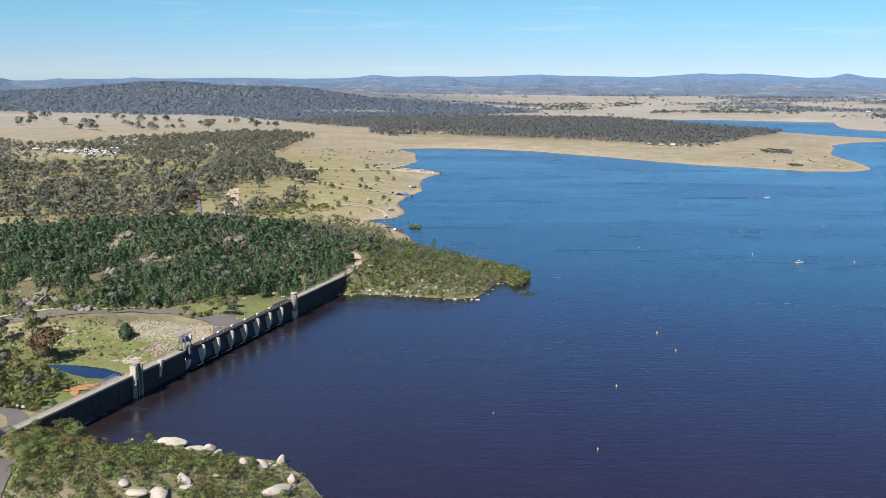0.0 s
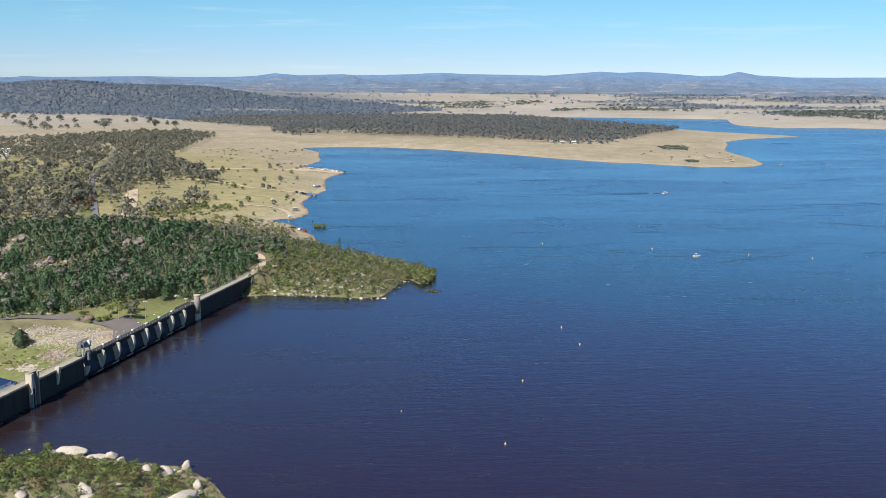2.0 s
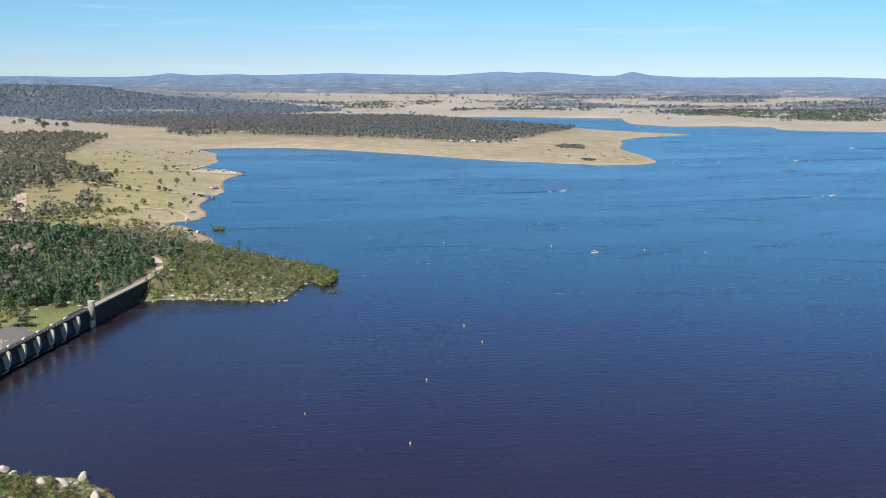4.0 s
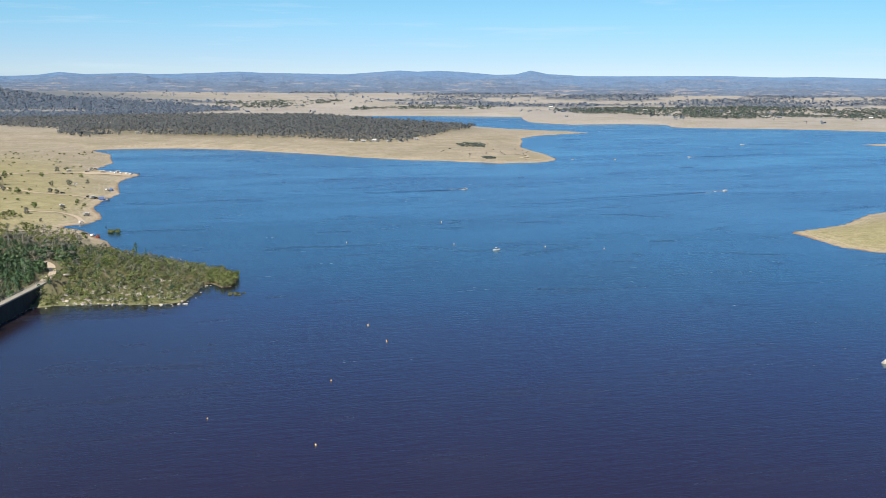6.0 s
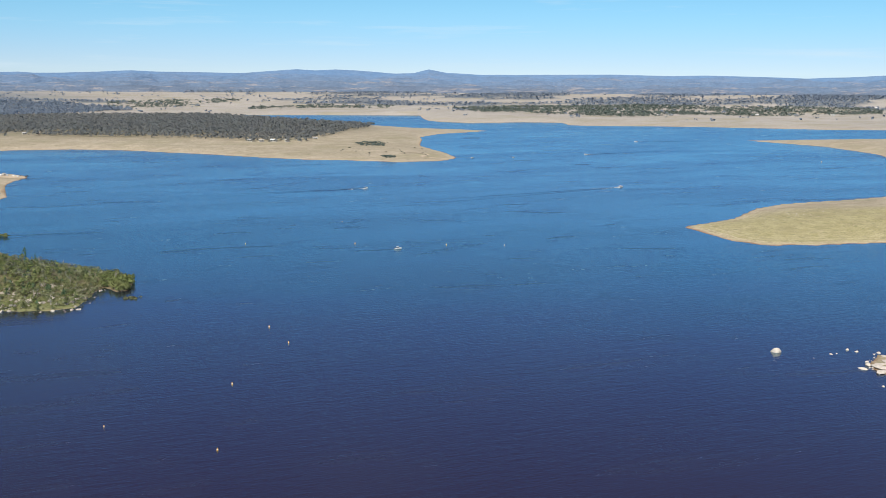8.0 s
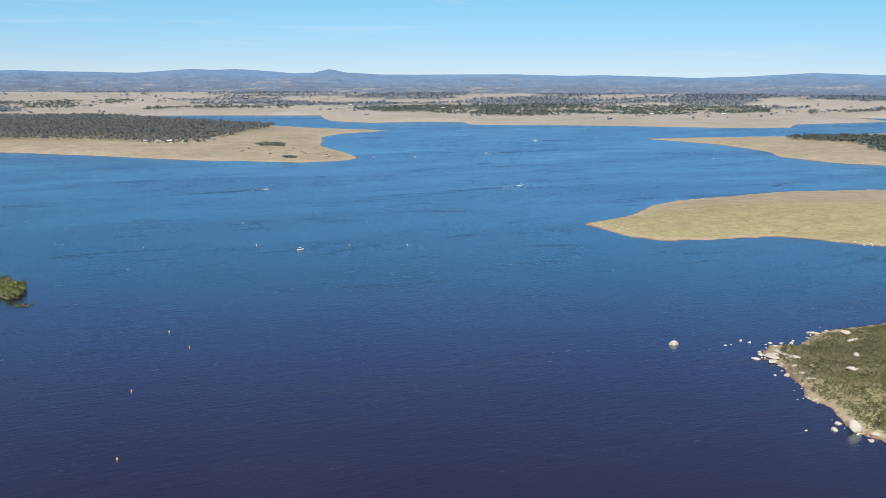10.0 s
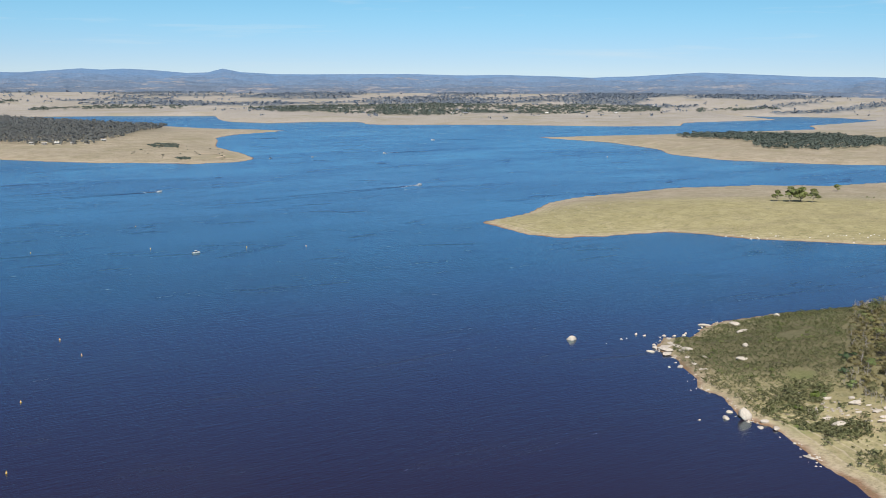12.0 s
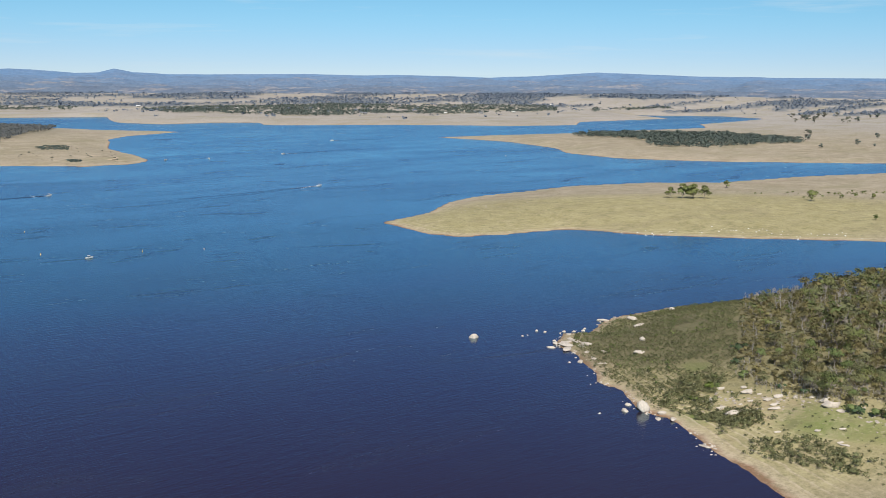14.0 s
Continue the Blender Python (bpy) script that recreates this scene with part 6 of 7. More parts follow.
plant([tree_thing("gum_tree", gum_shape(k + 130, 560, 0.265, 7.8, 3.5, 0.05, skirt=0.38), (BARK, (WOODLEAF, BUSH, HEATH, WOODLEAF, FRESH, WOODLEAF, HEATH)[k]), "crooked gum tree with a thin olive crown on the headland", "tree", "headland gum trees") for k in range(7)], near, sizes_for(near, 0.45, 1.35) ** 1.5 * sheltered(near) * 0.97, 5)
bare = sown(FOREST, 9.5, 63, lambda x, y: 0.8 * (np.hypot(x, y) < 500), 6)
plant([tree_thing("dead_tree", dead_shape(k + 20, 7.5), (DEADWOOD, DEADWOOD), "bare grey dead tree among gum trees", "dead tree", "dead trees on the headland") for k in range(4)], bare, sizes_for(bare, 0.6, 1.1) * (0.3 + 0.7 * sheltered(bare)), 6)
edge = np.concatenate([along([(346, 190), (349, 205), (345, 222), (352, 238), (366, 250)], 80, 2.6, 119), along([(352, 217), (358, 209), (362, 196), (359, 187)], 90, 3.2, 131)])
woods("fallen_branches", [dead_shape(k + 70, 3.2) for k in range(5)], edge, sizes_for(edge, 0.5, 1.2), [DEADWOOD, DEADWOOD], "tangle of bare grey branches along the forest edge", "branches")
plant([tree_thing("bush", shrub_shape(141, 240, 0.34, 3.4, 2.0), (BARK, BRIGHT), "round fresh-green bush on the stony slope", "bush")], np.array([[335, 245], [323, 244.0]]), np.array([1.1, 0.8]), 7)
plant([tree_thing("bush", shrub_shape(k + 143, 320, 0.3, 3.0, 2.2, (6, 10), (0.3, 0.5)), (BARK, (PINE_LIGHT, FRESH)[k]), "dense dark green bush at the forest edge", "bush", "bushes at the forest edge") for k in range(2)],
      np.array([[343, 189], [343.5, 185], [345, 180], [346, 176], [337, 243], [349, 222], [351, 241], [363, 252], [378, 262], [350, 212]], float), np.array([1.1, 1.2, 1.1, 0.9, 0.7, 0.8, 1.1, 1.0, 1.2, 0.8]), 8)

# scrub on the bank at the near end of the dam
BANK = [(-150, 338), (-137, 343), (-124, 343), (-112, 338), (-104, 343), (-90, 341), (-78, 337), (-66, 333), (-54, 328), (-41, 317), (-31, 303), (-25, 286), (-62, 268), (-128, 258), (-165, 285), (-172, 330)]
bank = sown(BANK, 2.45, 64, lambda x, y: np.clip(0.95 - 0.8 * blob(x, y, -77, 287, 7, 5) - 0.8 * blob(x, y, -83, 275, 9, 4) - 0.8 * blob(x, y, -50, 295, 6, 5), 0, 1), 0.4)
bank = away(bank, [[(-118, 240), (-126, 272), (-132, 296), (-150, 318), (-175, 335)]], 4)
for bx, by, size, tall, long in BANK_ROCKS:
    bank = bank[np.hypot(bank[:, 0] - bx - 0.6, bank[:, 1] - by + 2.0) > size * (1.0 + 0.35 * (by > 335)) + 0.8 + 1.2 * (by > 335)]
kinds = ripples(bank[:, 0], bank[:, 1], 13, 101) + np.random.default_rng(17).normal(0, 0.45, len(bank))
grown = sizes_for(bank, 0.55, 1.3) ** 1.4 * (0.62 + 0.38 * smooth(4, 22, shore_distance(bank[:, 0], bank[:, 1])))
for low_edge, high_edge, leaf, label in ((-9, -0.5, WOODLEAF, "olive-brown scrub on the rocky bank"), (-0.5, 0.2, BUSH, "dense olive-green scrub on the rocky bank"), (0.2, 9, FRESH, "fresh green bushes on the rocky bank")):
    some = (kinds > low_edge) & (kinds <= high_edge)
    woods("bank_scrub", [shrub_shape(k + 150, 150, 0.2, 2.9, 1.9, (6, 10), (0.28, 0.5)) for k in range(5)], bank[some], grown[some], [BARK, leaf], label, "scrub")
big = sown(BANK, 8.0, 65, lambda x, y: np.clip(0.15 + (-98 - x) / 25, 0.08, 0.95), 5)
big = away(big, [[(-118, 240), (-126, 272), (-132, 296), (-150, 318), (-175, 335)]], 4)
plant([tree_thing("gum_tree", gum_shape(k + 160, 1300, 0.2, 8, 3.4, skirt=0.34), (BARK, (BUSH, FRESH, BUSH, WOODLEAF)[k]), "leafy gum tree on the bank beside the dam", "tree", "trees on the near bank") for k in range(4)], big, sizes_for(big, 0.5, 0.75) * (1 + 0.35 * smooth(-112, -135, big[:, 0])), 8)

# trees in the valley below the dam
plant([tree_thing("gum_tree", gum_shape(k + 170, 620, 0.42, 10, 3.9, skirt=0.3), (BARK, (WOODLEAF, BUSH, GUM)[k]), "grey-green gum tree in the river valley", "tree", "valley gum trees") for k in range(3)],
      np.array([dam_point(s, w) for s, w in ((150, 128), (158, 138), (166, 150), (140, 140), (146, 155), (128, 132), (118, 128), (110, 118), (104, 108), (98, 96), (92, 86), (88, 76), (96, 72), (102, 84), (84, 64), (80, 74), (76, 86), (86, 98), (94, 112), (102, 128), (112, 145), (70, 70), (66, 60), (74, 60), (60, 84), (52, 70), (58, 58), (46, 60), (124, 150), (136, 165), (40, 74), (30, 62), (150, 172), (44, 36), (48, 44), (52, 50), (58, 38), (61, 47), (50, 58), (44, 66), (56, 64))]),
      1.08 * np.array([1.2, 1.1, 1.0, 1.3, 1.2, 1.0, 1.1, 1.0, 0.9, 0.9, 0.8, 0.7, 0.6, 0.8, 0.7, 0.8, 0.9, 1.0, 1.0, 1.1, 1.2, 0.7, 0.6, 0.5, 0.9, 0.7, 0.5, 0.7, 1.1, 1.2, 0.8, 0.7, 1.2, 0.45, 0.5, 0.55, 0.4, 0.5, 0.6, 0.6, 0.6]), 9)
thicket = sown([dam_point(60, 56), dam_point(92, 60), dam_point(104, 74), dam_point(114, 96), dam_point(118, 112), dam_point(140, 128), dam_point(130, 180), dam_point(40, 140), dam_point(40, 70)], 3.6, 75, lambda x, y: 0.7 + 0 * x, 3)
woods("valley_thicket", [shrub_shape(k + 290, 80, 0.40, 4.2, 2.6, (5, 9), (0.3, 0.5)) for k in range(5)], thicket, sizes_for(thicket, 0.5, 1.3), [BARK, BUSH], "green thicket along the river below the dam", "thicket")
plant([tree_thing("rusty_tree", gum_shape(181, 700, 0.42, 9, 4.4, skirt=0.3), (BARK, RUST), "rust-brown tree beside the river pool", "tree")], np.array([dam_point(124, 97), dam_point(128, 108)]), np.array([2.0, 1.3]), 10)
plant([tree_thing("cypress_tree", pine_shape(185, 3000, 0.26, 9, 4.2), (BARK, PINE), "broad dark cypress standing on the valley grass", "tree")], np.array([dam_point(152, 72)]), np.array([1.0]), 11)
plant([tree_thing("lawn_tree", gum_shape(k + 190, 360, 0.4, 6.5, 2.8), (BARK, (GUM, BUSH)[k]), "small rounded tree on the lawn by the car park", "tree", "lawn trees") for k in range(2)],
      np.array([dam_point(s, w) for s, w in ((195, 42), (205, 45), (212, 42), (198, 37), (203, 52), (190, 60))]), np.array([1.5, 1.1, 0.9, 1.1, 0.9, 0.8]), 12)
plant([tree_thing("bush", shrub_shape(195, 160, 0.3, 1.8, 1.7), (BARK, BRIGHT), "yellow-green bush beside the brown boulder", "bush", "bushes by the car park")], np.array([dam_point(s, w) for s, w in ((189, 51), (186, 54), (193, 47), (188, 62), (190, 48))]), np.array([1.6, 1.2, 1.7, 1.0, 1.8]), 13)

# single trees on the open grass
plant([tree_thing("plain_tree", gum_shape(k + 200, 330, 0.6, 8.0, 4.6, skirt=0.25), (BARK, (BANKLEAF, GUM, BANKLEAF, GREYGUM)[k]), "round-headed gum tree on the dry plain", "tree", "trees on the western plain") for k in range(4)],
      np.array([[-905, 2464], [-898, 2440], [-780, 2215], [-768, 2240], [-792, 2260], [-862, 2480], [-850, 2510], [-838, 2460], [-745, 2215], [-911, 2717], [-854, 2691], [-838, 2700], [-771, 2497], [-756, 2480], [-742, 2510],
                [-763, 2606], [-725, 2600], [-700, 2610], [-647, 2220], [-632, 2235], [-662, 2240], [-618, 2215], [-640, 2260], [-606, 2263], [-590, 2250], [-575, 2270], [-651, 2549], [-578, 2456], [-560, 2440], [-518, 2273], [-548, 2440],
                [-535, 2588], [-515, 2570], [-470, 2528], [-428, 2370], [-436, 2395], [-418, 2470], [-380, 2340], [-989, 2399], [-975, 2430], [-1005, 2450], [-1149, 2879], [-1128, 2850], [-1108, 2901], [-1085, 2800], [-1010, 2560], [-1030, 2580], [-700, 2320]], float),
      sizes_for(np.zeros((48, 2)), 1.1, 2.4), 14)
plant([tree_thing("small_tree", gum_shape(k + 210, 110, 0.7, 5.5, 2.5, skirt=0.2), (BARK, (GUM, BUSH)[k]), "small round tree on the dry camp ground", "tree", "camp ground trees") for k in range(2)],
      np.array([[-123, 1128], [-114, 1146], [-96, 1196], [-72, 1004], [-98, 1016], [-103, 951], [-85, 932], [-62, 1067], [-101, 1353], [-91, 1379], [-115, 1300], [-156, 1300], [-100, 972], [-140, 1014], [-131, 1029], [-55, 1043], [-118, 960], [-110, 955], [-125, 968], [-132, 960], [-145, 975], [-139, 1150], [-60, 1230], [-85, 1120], [-92, 1128], [-78, 1205], [-70, 1290], [-84, 890], [-92, 885]], float),
      sizes_for(np.zeros((29, 2)), 0.6, 1.2), 15)
plant([tree_thing("isle_tree", gum_shape(k + 220, 700, 0.5, 10, 4.6, skirt=0.3), (BARK, BUSH), "leafy gum tree in a clump on the grassy isle", "tree", "trees on the grassy isle") for k in range(3)],
      np.array([[821, 660], [827, 650], [833, 640], [841, 634], [838, 646], [987, 713], [923, 566], [971, 561], [1006, 565], [1008, 547], [870, 468]], float),
      np.array([1.1, 1.45, 1.45, 1.3, 1.2, 0.8, 1.1, 0.5, 0.55, 0.55, 0.5]), 16)
dots = np.concatenate([sown([(985, 640), (1038, 613), (1106, 591), (1100, 560), (990, 600)], 9, 112, lambda x, y: 0.45 + 0 * x, 8), sown([(900, 650), (1000, 640), (990, 540), (900, 560)], 17, 113, lambda x, y: 0.3 + 0 * x, 8)])
woods("isle_bushes", [shrub_shape(k + 225, 26, 0.5, 2.0, 1.5) for k in range(4)], dots, sizes_for(dots, 0.4, 1.4), [BARK, BUSH], "small dark bushes dotted over the grassy isle", "bushes")
plant([tree_thing("spit_tree", gum_shape(k + 230, 150, 1.0, 10, 4.8, skirt=0.2), (BARK, (GUM, BANKLEAF)[k]), "round gum tree on the dry grassy spit", "tree", "trees on the grassy spit") for k in range(2)],
      np.array([[1799, 1016], [1675, 1014], [2037, 1107], [2050, 1090], [1782, 973], [2831, 1817], [2738, 1706], [2760, 1740], [2790, 1720], [2966, 1792], [2930, 1770], [3006, 1773], [2641, 1540], [2648, 1529], [2734, 1548], [2975, 1646], [3006, 1639], [2700, 1690], [2860, 1800],
                [2880, 1760], [2600, 1600], [2570, 1640], [1850, 1150], [1900, 1180]], float), np.concatenate([[1.1, 0.75, 1.1, 0.8, 0.6], sizes_for(np.zeros((19, 2)), 1.0, 1.7)]), 17)
mat_sp = np.concatenate([sown([(537, 1751), (568, 1798), (599, 1776), (570, 1690), (535, 1708)], 6, 66, lambda x, y: 0.7 + 0 * x), sown([(499, 1480), (517, 1472), (520, 1496), (504, 1498)], 4, 129)])
woods("point_thicket", [far_shape(k + 240, 20, 0.9, 1.8, 2.6) for k in range(3)], mat_sp, sizes_for(mat_sp, 0.7, 1.3), [BARK, BANKLEAF], "low dark thicket on the grassy point", "thicket")
dots = sown([(430, 1560), (470, 1500), (560, 1450), (620, 1480), (640, 1600), (640, 1760), (560, 1790)], 26, 67, lambda x, y: 0.5 + 0 * x, 15)
woods("point_shrubs", [shrub_shape(k + 245, 16, 0.8, 2.0, 1.8) for k in range(3)], dots, sizes_for(dots, 0.5, 1.2), [BARK, GUM], "scattered low shrubs on the dry grass", "shrubs")
dots = sown([(-190, 880), (-70, 880), (-50, 960), (-60, 1330), (-70, 1700), (-230, 1700), (-190, 1300), (-130, 1100)], 14, 68, lambda x, y: np.clip(0.15 + 0.5 * ripples(x, y, 70, 89), 0.08, 0.8), 12)
woods("camp_shrubs", [shrub_shape(k + 248, 20, 0.6, 2.2, 1.7) for k in range(3)], dots, sizes_for(dots, 0.4, 1.5), [BARK, BUSH], "scattered low shrubs on the dry camp ground", "shrubs")
dots = sown([(-178, 885), (-120, 900), (-105, 960), (-150, 985), (-180, 960)], 6, 69, lambda x, y: 0.7 + 0 * x, 12)
woods("camp_thicket", [gum_shape(k + 250, 50, 0.8, 5.5, 2.5) for k in range(3)], dots, sizes_for(dots, 0.5, 1.0), [BARK, BUSH], "green thicket at the edge of the camp ground", "thicket")
plant([tree_thing("drowned_tree", pine_shape(k + 260, 60, 0.45, 6, 1.3), (DEADWOOD, PINE), "dark half-drowned tree standing in the lake", "tree", "drowned trees") for k in range(2)],
      np.array([[-7, 786], [-31, 905], [0, 770], [-9, 816], [-15, 832]], float), np.array([1.25, 1.1, 0.5, 0.5, 0.4]), 18)
reed = sown([(-30, 868), (-18, 868), (-18, 880), (-30, 880)], 2.5, 70, None, -99)
woods("drowned_bush", [shrub_shape(k + 265, 50, 0.45, 2.6, 1.6) for k in range(2)], reed, sizes_for(reed, 0.7, 1.1), [BARK, BUSH], "flooded olive bush standing in the lake", "bush", z=np.zeros(len(reed)))
reed = sown([(45, 606), (52, 604), (56, 609), (48, 612)], 1.6, 71, None, -99)
woods("reed_islet", [shrub_shape(k + 268, 40, 0.3, 0.9, 1.2) for k in range(2)], reed, sizes_for(reed, 0.7, 1.1), [BARK, HEATH], "tiny reedy islet off the point", "islet", z=np.full(len(reed), -0.1))

# tufts and low bushes on the valley floor and the stony slope
tufts = sown([dam_point(140, 40), dam_point(128, 110), dam_point(150, 190), dam_point(172, 150), dam_point(168, 95), dam_point(148, 88)], 2.3, 72, lambda x, y: np.clip(0.22 + 0.5 * ripples(x, y, 22, 125), 0.1, 0.8), 3)
woods("valley_bushes", [shrub_shape(k + 270, 40, 0.3, 1.4, 1.2) for k in range(4)], tufts, sizes_for(tufts, 0.25, 1.2) ** 1.3, [BARK, BUSH], "low olive bushes scattered over the valley grass", "bushes")
tufts = sown([dam_point(138, 44), dam_point(124, 100), dam_point(142, 190), dam_point(176, 160), dam_point(172, 84), dam_point(150, 60)], 1.9, 134, lambda x, y: np.clip(0.35 + 0.55 * ripples(x, y, 15, 135), 0.08, 0.9), 3)
woods("valley_tufts", [([], shrub_shape(k + 285, 20, 0.2, 0.75, 0.9)[1]) for k in range(4)], tufts, sizes_for(tufts, 0.35, 1.25), [BARK, HEATH], "rough olive grass tufts on the valley floor", "tufts")
tufts = sown([(298, 190), (318, 252), (350, 240), (347, 200), (343, 170), (340, 140), (300, 145)], 2.6, 73, lambda x, y: 0.4 + 0 * x, 5)
woods("slope_tufts", [([], shrub_shape(k + 275, 22, 0.2, 0.8, 0.8)[1]) for k in range(4)], tufts, sizes_for(tufts, 0.3, 1.2), [BARK, HEATH], "small olive tufts on the stony slope", "tufts")
under = sown([(-330, 556), (-230, 560), (-190, 557), (-150, 566), (-112, 602), (-70, 648), (-75, 660), (-150, 600), (-330, 585)], 3.0, 74, lambda x, y: 0.75 + 0 * x, 3)
woods("forest_edge", [shrub_shape(k + 280, 40, 0.45, 2.4, 1.7) for k in range(4)], under, sizes_for(under, 0.5, 1.3), [BARK, BUSH], "olive shrubs along the foot of the forest", "shrubs")


# ---- on the lake ----
def build_buoys():
    proto = None
    for x, y, s in ((110, 512, 1.0), (112, 478, 0.8), (74, 420, 0.9), (55, 345, 0.9), (20, 384, 0.6), (229, 749, 1.1), (293, 720, 1.1), (150, 776, 0.9), (253, 866, 1.0), (334, 703, 0.8), (1125, 1243, 1.6)):
        s *= 0.62
        m = pose(x, y, 0.1) @ Matrix.Scale(s, 4)
        if proto is None:
            proto = empty("buoy", m, "small yellow marker buoy floating on the lake", "buoy", "marker buoys")
            b = rod(bmesh.new(), (0, 0, -0.5), (0, 0, 0.5), 0.55, 0.5, 12)
            part("float", b, YELLOW, proto)
            part("top_cone", rod(bmesh.new(), (0, 0, 0.5), (0, 0, 1.5), 0.42, 0.1, 12), YELLOW, proto)
            part("band", rod(bmesh.new(), (0, 0, 0.42), (0, 0, 0.58), 0.57, 0.57, 12), WHITE, proto)
        else:
            copy_thing(proto, pose(x, y, 0.1)).scale = (s, s, s)


build_buoys()


def hull(length, beam):
    bm = bmesh.new()
    rows = []
    for k in range(9):
        f = k / 8
        w = beam / 2 * (1 - max(0, (f - 0.45) / 0.55) ** 2.2)
        x = length * (f - 0.5)
        up = 0.35 * f * f
        rows.append([bm.verts.new((x, y, z)) for y, z in ((-w, 0.75 + up), (-w * 0.8, 0.05 + up * 0.3), (0, -0.3 + up), (w * 0.8, 0.05 + up * 0.3), (w, 0.75 + up))])
    for a, b in zip(rows, rows[1:]):
        for i in range(4):
            bm.faces.new((a[i], a[i + 1], b[i + 1], b[i]))
        bm.faces.new((a[4], a[0], b[0], b[4]))
    bm.faces.new(rows[0][::-1])
    bmesh.ops.remove_doubles(bm, verts=bm.verts[:], dist=0.001)
    return bm


def boat(x, y, turn, length, wake, label):
    o = empty("motor_boat", pose(x, y, 0.1, 0, -3 if wake else 0, turn), label, "boat", "motor boats")
    part("hull", hull(length, length * 0.36), WHITE, o)
    part("windscreen", prism([(-length * 0.13, 0.75), (length * 0.13, 0.75), (length * 0.11, 1.35), (-length * 0.11, 1.35)], length * 0.05, length * 0.1), DARK, o)
    part("seat", boxed(-length * 0.2, -length * 0.08, -length * 0.12, length * 0.12, 0.7, 1.15, 0.05), DARK, o)
    motor = part("outboard_motor", boxed(-length * 0.56, -length * 0.49, -0.22, 0.22, 0.2, 1.25, 0.06), DARK, o)
    part("bimini_top", boxed(-length * 0.22, length * 0.08, -length * 0.15, length * 0.15, 1.9, 1.98), WHITE if length > 5.5 else BLUE, o)
    for sx in (-0.2, 0.06):
        for sy in (-0.14, 0.14):
            part("top_pole", rod(bmesh.new(), (length * sx, length * sy, 0.8), (length * sx, length * sy, 1.92), 0.03), STEEL, o)
    if wake:
        rng = np.random.default_rng(int(x))
        bm = bmesh.new()
        d = Vector((-math.cos(radians(turn)), -math.sin(radians(turn)), 0))
        side = Vector((-d.y, d.x, 0))
        for k in range(int(wake * 0.6)):
            u = rng.uniform(0, 1) ** 2.6 * wake * 0.7
            w = (0.6 + u * 0.10) * (1 if rng.random() < 0.5 else -1) + rng.normal(0, 0.3 + 0.02 * u)
            c = Vector((x, y, 0.03)) + d * (length * 0.5 + u) + side * w
            s = rng.uniform(0.25, 0.8) * (1.2 - 0.8 * u / wake)
            vs = [bm.verts.new(c + d * s * 2.2 * math.cos(t) + side * s * 0.6 * math.sin(t) + Vector((0, 0, 0.08 * math.cos(2 * t)))) for t in (0, 1.05, 2.1, 3.14, 4.2, 5.2)]
            top = bm.verts.new(c + Vector((0, 0, 0.16)))
            for i in range(6):
                bm.faces.new((vs[i], vs[(i + 1) % 6], top))
        me = bpy.data.meshes.new("wake_foam")
        bm.to_mesh(me)
        bm.free()
        me.materials.append(FOAM)
        tagged(new("wake_foam", me), "broken white foam trailing behind a motor boat", "foam", kind="stuff")
        bm = bmesh.new()
        for sign in (-1, 1):
            last = None
            for k in range(60):
                u = k / 59 * wake * 8
                c = Vector((x, y, 0)) + d * (length * 0.3 + u) + side * sign * (0.8 + u * 0.045 + 0.5 * math.sin(u * 0.13))
                h, w = 0.18 * (1 - k / 63), 0.25 + 0.004 * u
                row = [bm.verts.new(c + side * w * q + Vector((0, 0, z))) for q, z in ((-1, -0.05), (-0.4, h * 0.6), (0, h), (0.4, h * 0.6), (1, -0.05))]
                if last:
                    for i in range(4):
                        bm.faces.new((last[i], row[i], row[i + 1], last[i + 1]))
                last = row
        bmesh.ops.recalc_face_normals(bm, faces=bm.faces[:])
        for f in bm.faces:
            f.smooth = True
        me = bpy.data.meshes.new("wake")
        bm.to_mesh(me)
        bm.free()
        me.materials.append(WATER)
        tagged(new("wake", me), "long low wake spreading behind a motor boat", "wake", kind="stuff")
    return o


for x, y, turn, length, wake in ((252, 715, 5, 5.8, 0), (352, 1110, 5, 6.0, 30), (638, 1030, 12, 7.0, 55), (845, 1475, -170, 6.5, 35), (705, 1455, -100, 6.0, 30), (1100, 1726, 170, 7.0, 30), (640, 1468, 20, 5.5, 0)):
    boat(x, y, turn, length, wake, "small white motor boat running across the lake" if wake else "small motor boat lying still on the lake")


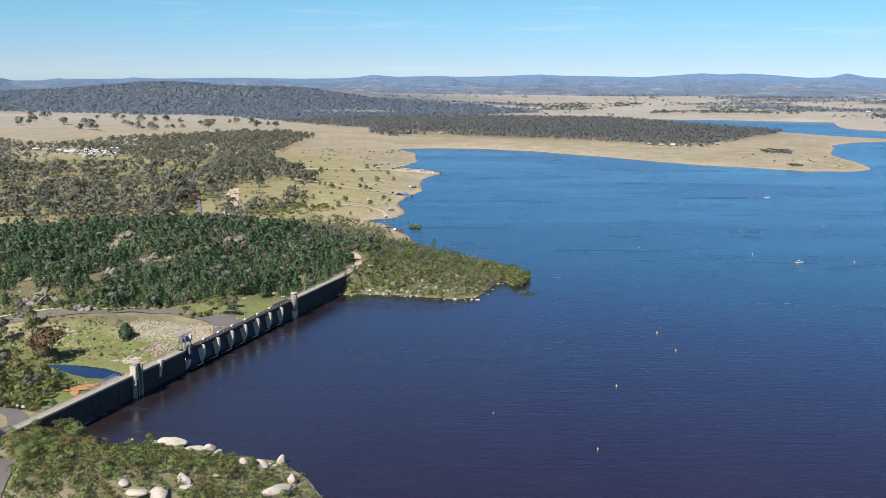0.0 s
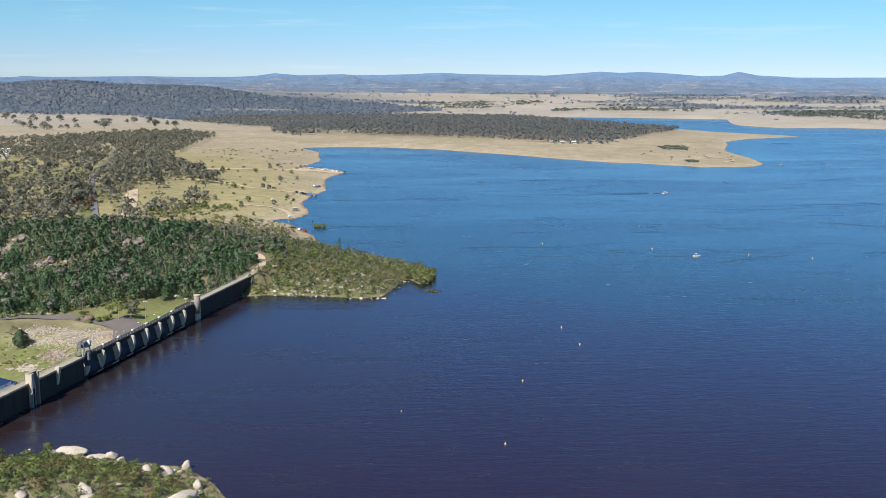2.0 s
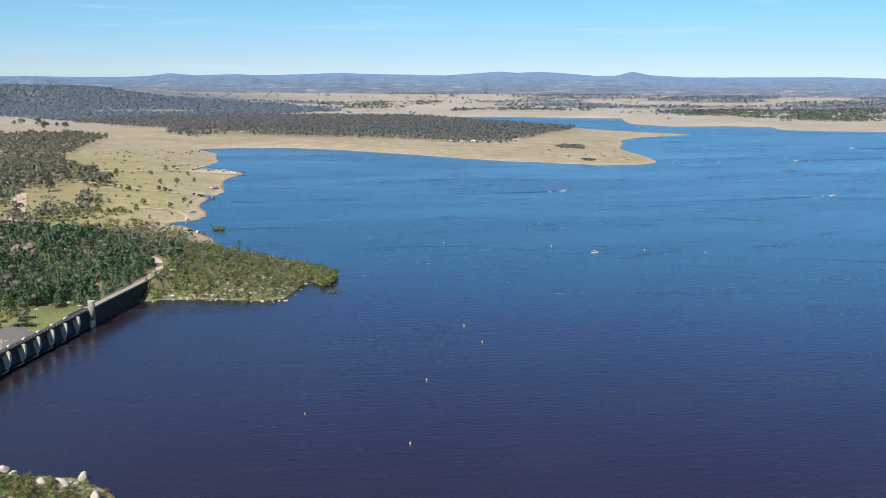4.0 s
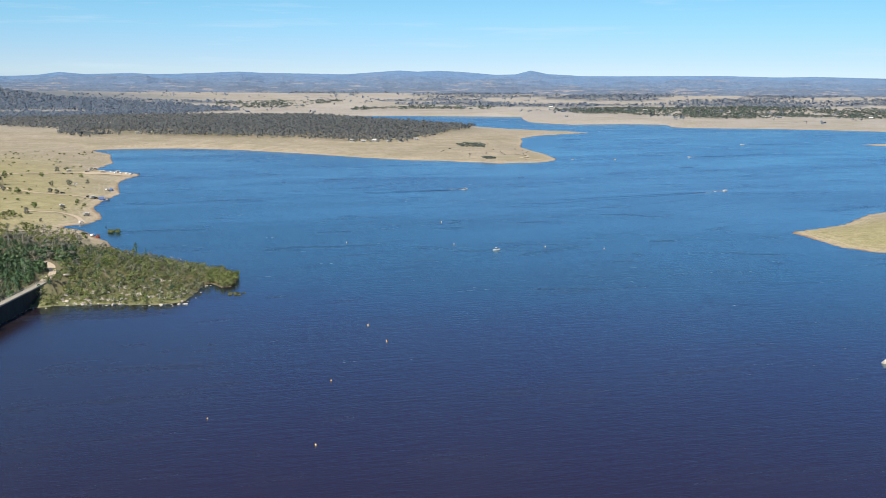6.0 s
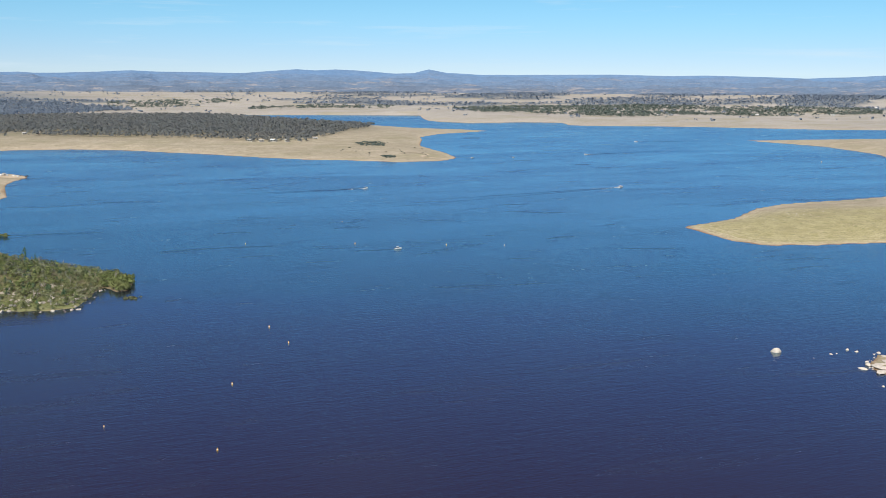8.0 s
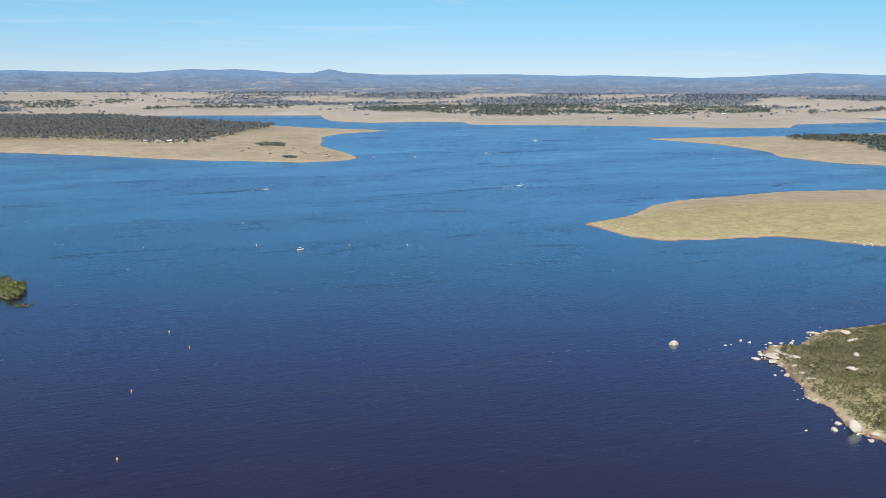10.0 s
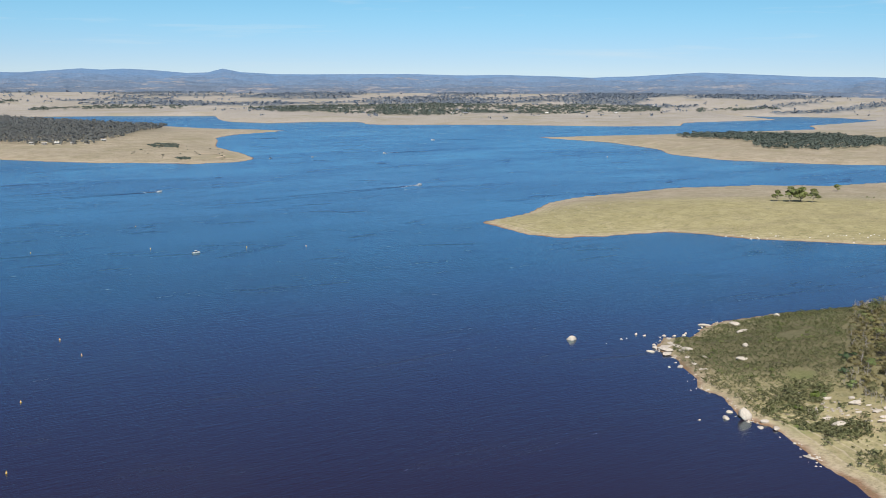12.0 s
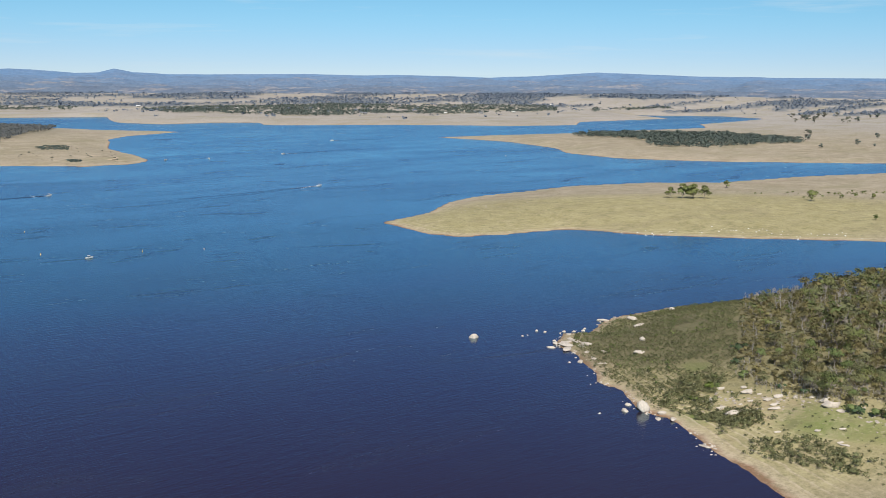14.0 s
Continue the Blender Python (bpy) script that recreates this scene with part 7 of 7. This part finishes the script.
# ---- camp, vehicles and cabins ----
CREAM = mat_plain("cream_cladding", (0.50, 0.47, 0.41), (0.58, 0.55, 0.49), 0.6, 0.7, 0.004)
GREY_ROOF = mat_plain("weathered_roof_steel", (0.44, 0.43, 0.42), (0.54, 0.53, 0.52), 0.8, 0.6, 0.004)
def car_proto(name, mat, label, long=4.6, wide=1.85, high=1.65, box_body=False):
    o = empty(name, Matrix(), label, "caravan" if box_body else "car", "vehicles at the shore")
    if box_body:
        part("body", boxed(-long / 2, long / 2, -wide / 2, wide / 2, 0.5, high, 0.15), mat, o)
        part("window", boxed(-long * 0.25, long * 0.2, -wide / 2 - 0.03, -wide / 2 + 0.05, high * 0.55, high * 0.78), DARK, o)
        part("awning", boxed(-long * 0.4, long * 0.4, -wide / 2 - 2.0, -wide / 2, high - 0.3, high - 0.22), WHITE, o)
    else:
        prof = [(-long / 2, 0.45), (-long / 2, 0.95), (-long * 0.47, 1.05), (-long * 0.40, high), (long * 0.08, high), (long * 0.24, 1.08), (long * 0.47, 0.95), (long / 2, 0.8), (long / 2, 0.45)]
        bm = prism(prof, -wide / 2, wide / 2)
        bmesh.ops.rotate(bm, verts=bm.verts[:], cent=(0, 0, 0), matrix=Matrix.Rotation(-math.pi / 2, 3, "Z"))
        part("body", bm, mat, o)
        part("side_window", boxed(-long * 0.36, long * 0.1, -wide / 2 - 0.02, wide / 2 + 0.02, 1.1, high - 0.18), DARK, o)
    for x in (-long * 0.3, long * 0.3):
        for y in (-wide / 2 + 0.1, wide / 2 - 0.1):
            part("wheel", rod(bmesh.new(), (x, y - 0.12, 0.34), (x, y + 0.12, 0.34), 0.34, sides=10), DARK, o)
    return o


def set_out(protos, rows):
    used = set()
    for k, x, y, turn in rows:
        m = pose(x, y, ground_at(x, y) + 0.3, 0, 0, turn)
        o = protos[k] if k not in used else copy_thing(protos[k], m)
        o.matrix_basis = m
        used.add(k)


set_out([car_proto("car", WHITE, "white car parked on the shore"), car_proto("car", DARK, "dark car parked on the shore"), car_proto("car", STEEL, "silver car parked on the shore"),
         car_proto("caravan", CREAM, "cream caravan with an awning on the camp ground", 6.0, 2.3, 2.7, True)],
        [(0, -19, 1360, 80), (1, -12, 1361, 75), (2, -26, 1358, 85), (0, -33, 1356, 80), (1, -4, 1360, 60), (2, -42, 1362, 10), (3, -62, 1366, 15), (1, -66, 1352, 10), (3, -48, 1356, 20), (0, -38, 1364, 80), (2, -14, 1355, 80), (3, -30, 1362, 70),
         (1, -54, 1112, 20), (1, -46, 1104, 30), (0, -40, 1108, 60), (2, -36, 1106, 10), (1, -34, 1098, 90), (3, -50, 1106, 40), (1, -35, 1172, 80), (2, -38, 1180, 70), (3, -50, 974, 15), (0, -52, 930, 40), (1, -46, 862, 30), (0, -40, 855, 70), (3, -88, 1366, 10), (0, -72, 1215, 0), (1, -80, 1128, 20), (0, -75, 1040, 30), (3, -60, 1440, 0)])


def tent(x, y, mat, label, s=1.0):
    o = empty("tent", pose(x, y, ground_at(x, y) + 0.1, 0, 0, x * 13) @ Matrix.Scale(s, 4), label, "tent")
    part("canopy", prism([(-1.8, 0.3), (0, 2.3), (1.8, 0.3), (1.6, 0)] + [(-1.6, 0)], -2.4, 2.4), mat, o)
    part("door_flap", prism([(-0.6, 0.05), (0, 1.5), (0.6, 0.05)], 2.4, 2.46), DARK, o)


tent(-36, 850, RED, "red tent at the edge of the scrub", 0.8)
tent(-41, 1102, BLUE, "blue tent on the shore camp", 1.2)
tent(-48, 1110, BLUE, "blue tent on the shore camp", 1.0)
tent(-33, 1180, BLUE, "blue tent on the shore camp", 1.1)


def cabin_proto(long, wide, high, roof, label, group):
    o = empty("cabin", Matrix(), label, "cabin", group)
    wall = part("wall", boxed(-long / 2, long / 2, -wide / 2, wide / 2, -0.5, high), CREAM, o)
    part("roof", prism([(-wide / 2 - 0.5, high), (0, high + wide * 0.22), (wide / 2 + 0.5, high), (wide / 2 + 0.5, high - 0.15), (0, high + wide * 0.22 - 0.18), (-wide / 2 - 0.5, high - 0.15)], -long / 2 - 0.5, long / 2 + 0.5), roof, o)
    for x in (-long * 0.3, long * 0.28):
        part("window", boxed(x - 0.8, x + 0.8, -wide / 2 - 0.05, -wide / 2 + 0.05, high * 0.4, high * 0.8), DARK, wall)
    part("door", boxed(-0.5, 0.5, -wide / 2 - 0.06, -wide / 2 + 0.05, -0.2, 2.0), STEEL, wall)
    part("verandah_roof", boxed(-long / 2, long / 2, -wide / 2 - 2.2, -wide / 2 - 0.02, high - 0.35, high - 0.25), roof, o)
    for x in (-long / 2 + 0.1, 0, long / 2 - 0.1):
        part("verandah_post", boxed(x - 0.07, x + 0.07, -wide / 2 - 2.15, -wide / 2 - 2.0, -0.4, high - 0.35), WHITE, o)
    return o


set_out([cabin_proto(11, 6, 2.9, WHITE, "pale cabin with a white roof in the caravan park", "caravan park cabins"), cabin_proto(8, 4.5, 2.7, GREY_ROOF, "small pale cabin with a grey steel roof", "caravan park cabins")],
        [(0, -640, 1618, 5), (1, -700, 1640, 10), (0, -516, 1618, 0), (1, 17, 2126, 0), (1, -6, 2130, 10), (1, 366, 1828, -30), (1, 384, 1818, -10), (0, 406, 1816, -40), (1, 428, 1808, 5), (1, 452, 1812, -35), (1, 490, 1850, 0)])
PARK = [(-618, 1608), (-560, 1530), (-535, 1490), (-512, 1462), (-468, 1452), (-462, 1478), (-492, 1560), (-500, 1600), (-560, 1606)]
spots = sown(PARK, 10.5, 122, lambda x, y: 0.62 + 0.25 * (y < 1540), 5)
turns = np.random.default_rng(123)
set_out([car_proto("caravan", WHITE, "white caravan with an awning in the caravan park", 7.0, 2.5, 2.9, True), car_proto("caravan", CREAM, "cream caravan with an awning in the caravan park", 6.0, 2.4, 2.7, True), cabin_proto(9, 5, 2.8, WHITE, "low cabin with a white steel roof between caravans", "caravan park cabins"),
         cabin_proto(7, 4, 2.6, GREY_ROOF, "small cabin with a grey steel roof between caravans", "caravan park cabins"), car_proto("car", DARK, "dark car parked between caravans")],
        [(int(turns.choice(5, p=[0.3, 0.25, 0.2, 0.15, 0.1])), float(x), float(y), float(turns.uniform(-25, 25) + 90 * (turns.random() < 0.25))) for x, y in spots])
shade_trees = sown(PARK, 27, 124, lambda x, y: 0.5 + 0 * x, 5)
woods("park_trees", [gum_shape(k + 255, 90, 0.8, 9, 4.2, skirt=0.3) for k in range(4)], shade_trees, sizes_for(shade_trees, 0.6, 1.0), [BARK, GUM], "dark gum trees shading the caravan park")
set_out([cabin_proto(16, 9, 3.2, GREEN_ROOF, "low shed with a dark green roof among the trees", "")], [(0, -229, 1236, 0)])
set_out([cabin_proto(14, 8, 3.2, WHITE, "white farm building on the far bank", "far farm buildings"), cabin_proto(20, 10, 4.0, STEEL, "grey farm shed on the far bank", "far farm buildings")],
        [(0, 1700, 2560, 20), (1, 1730, 2540, 10), (0, 1990, 2480, 0), (1, 2080, 2420, 10), (0, 2200, 2400, 0), (0, 2560, 2600, 0), (1, 2620, 2570, 30), (0, 1500, 2900, 0), (0, 1350, 3300, 0), (1, 900, 3600, 0)])
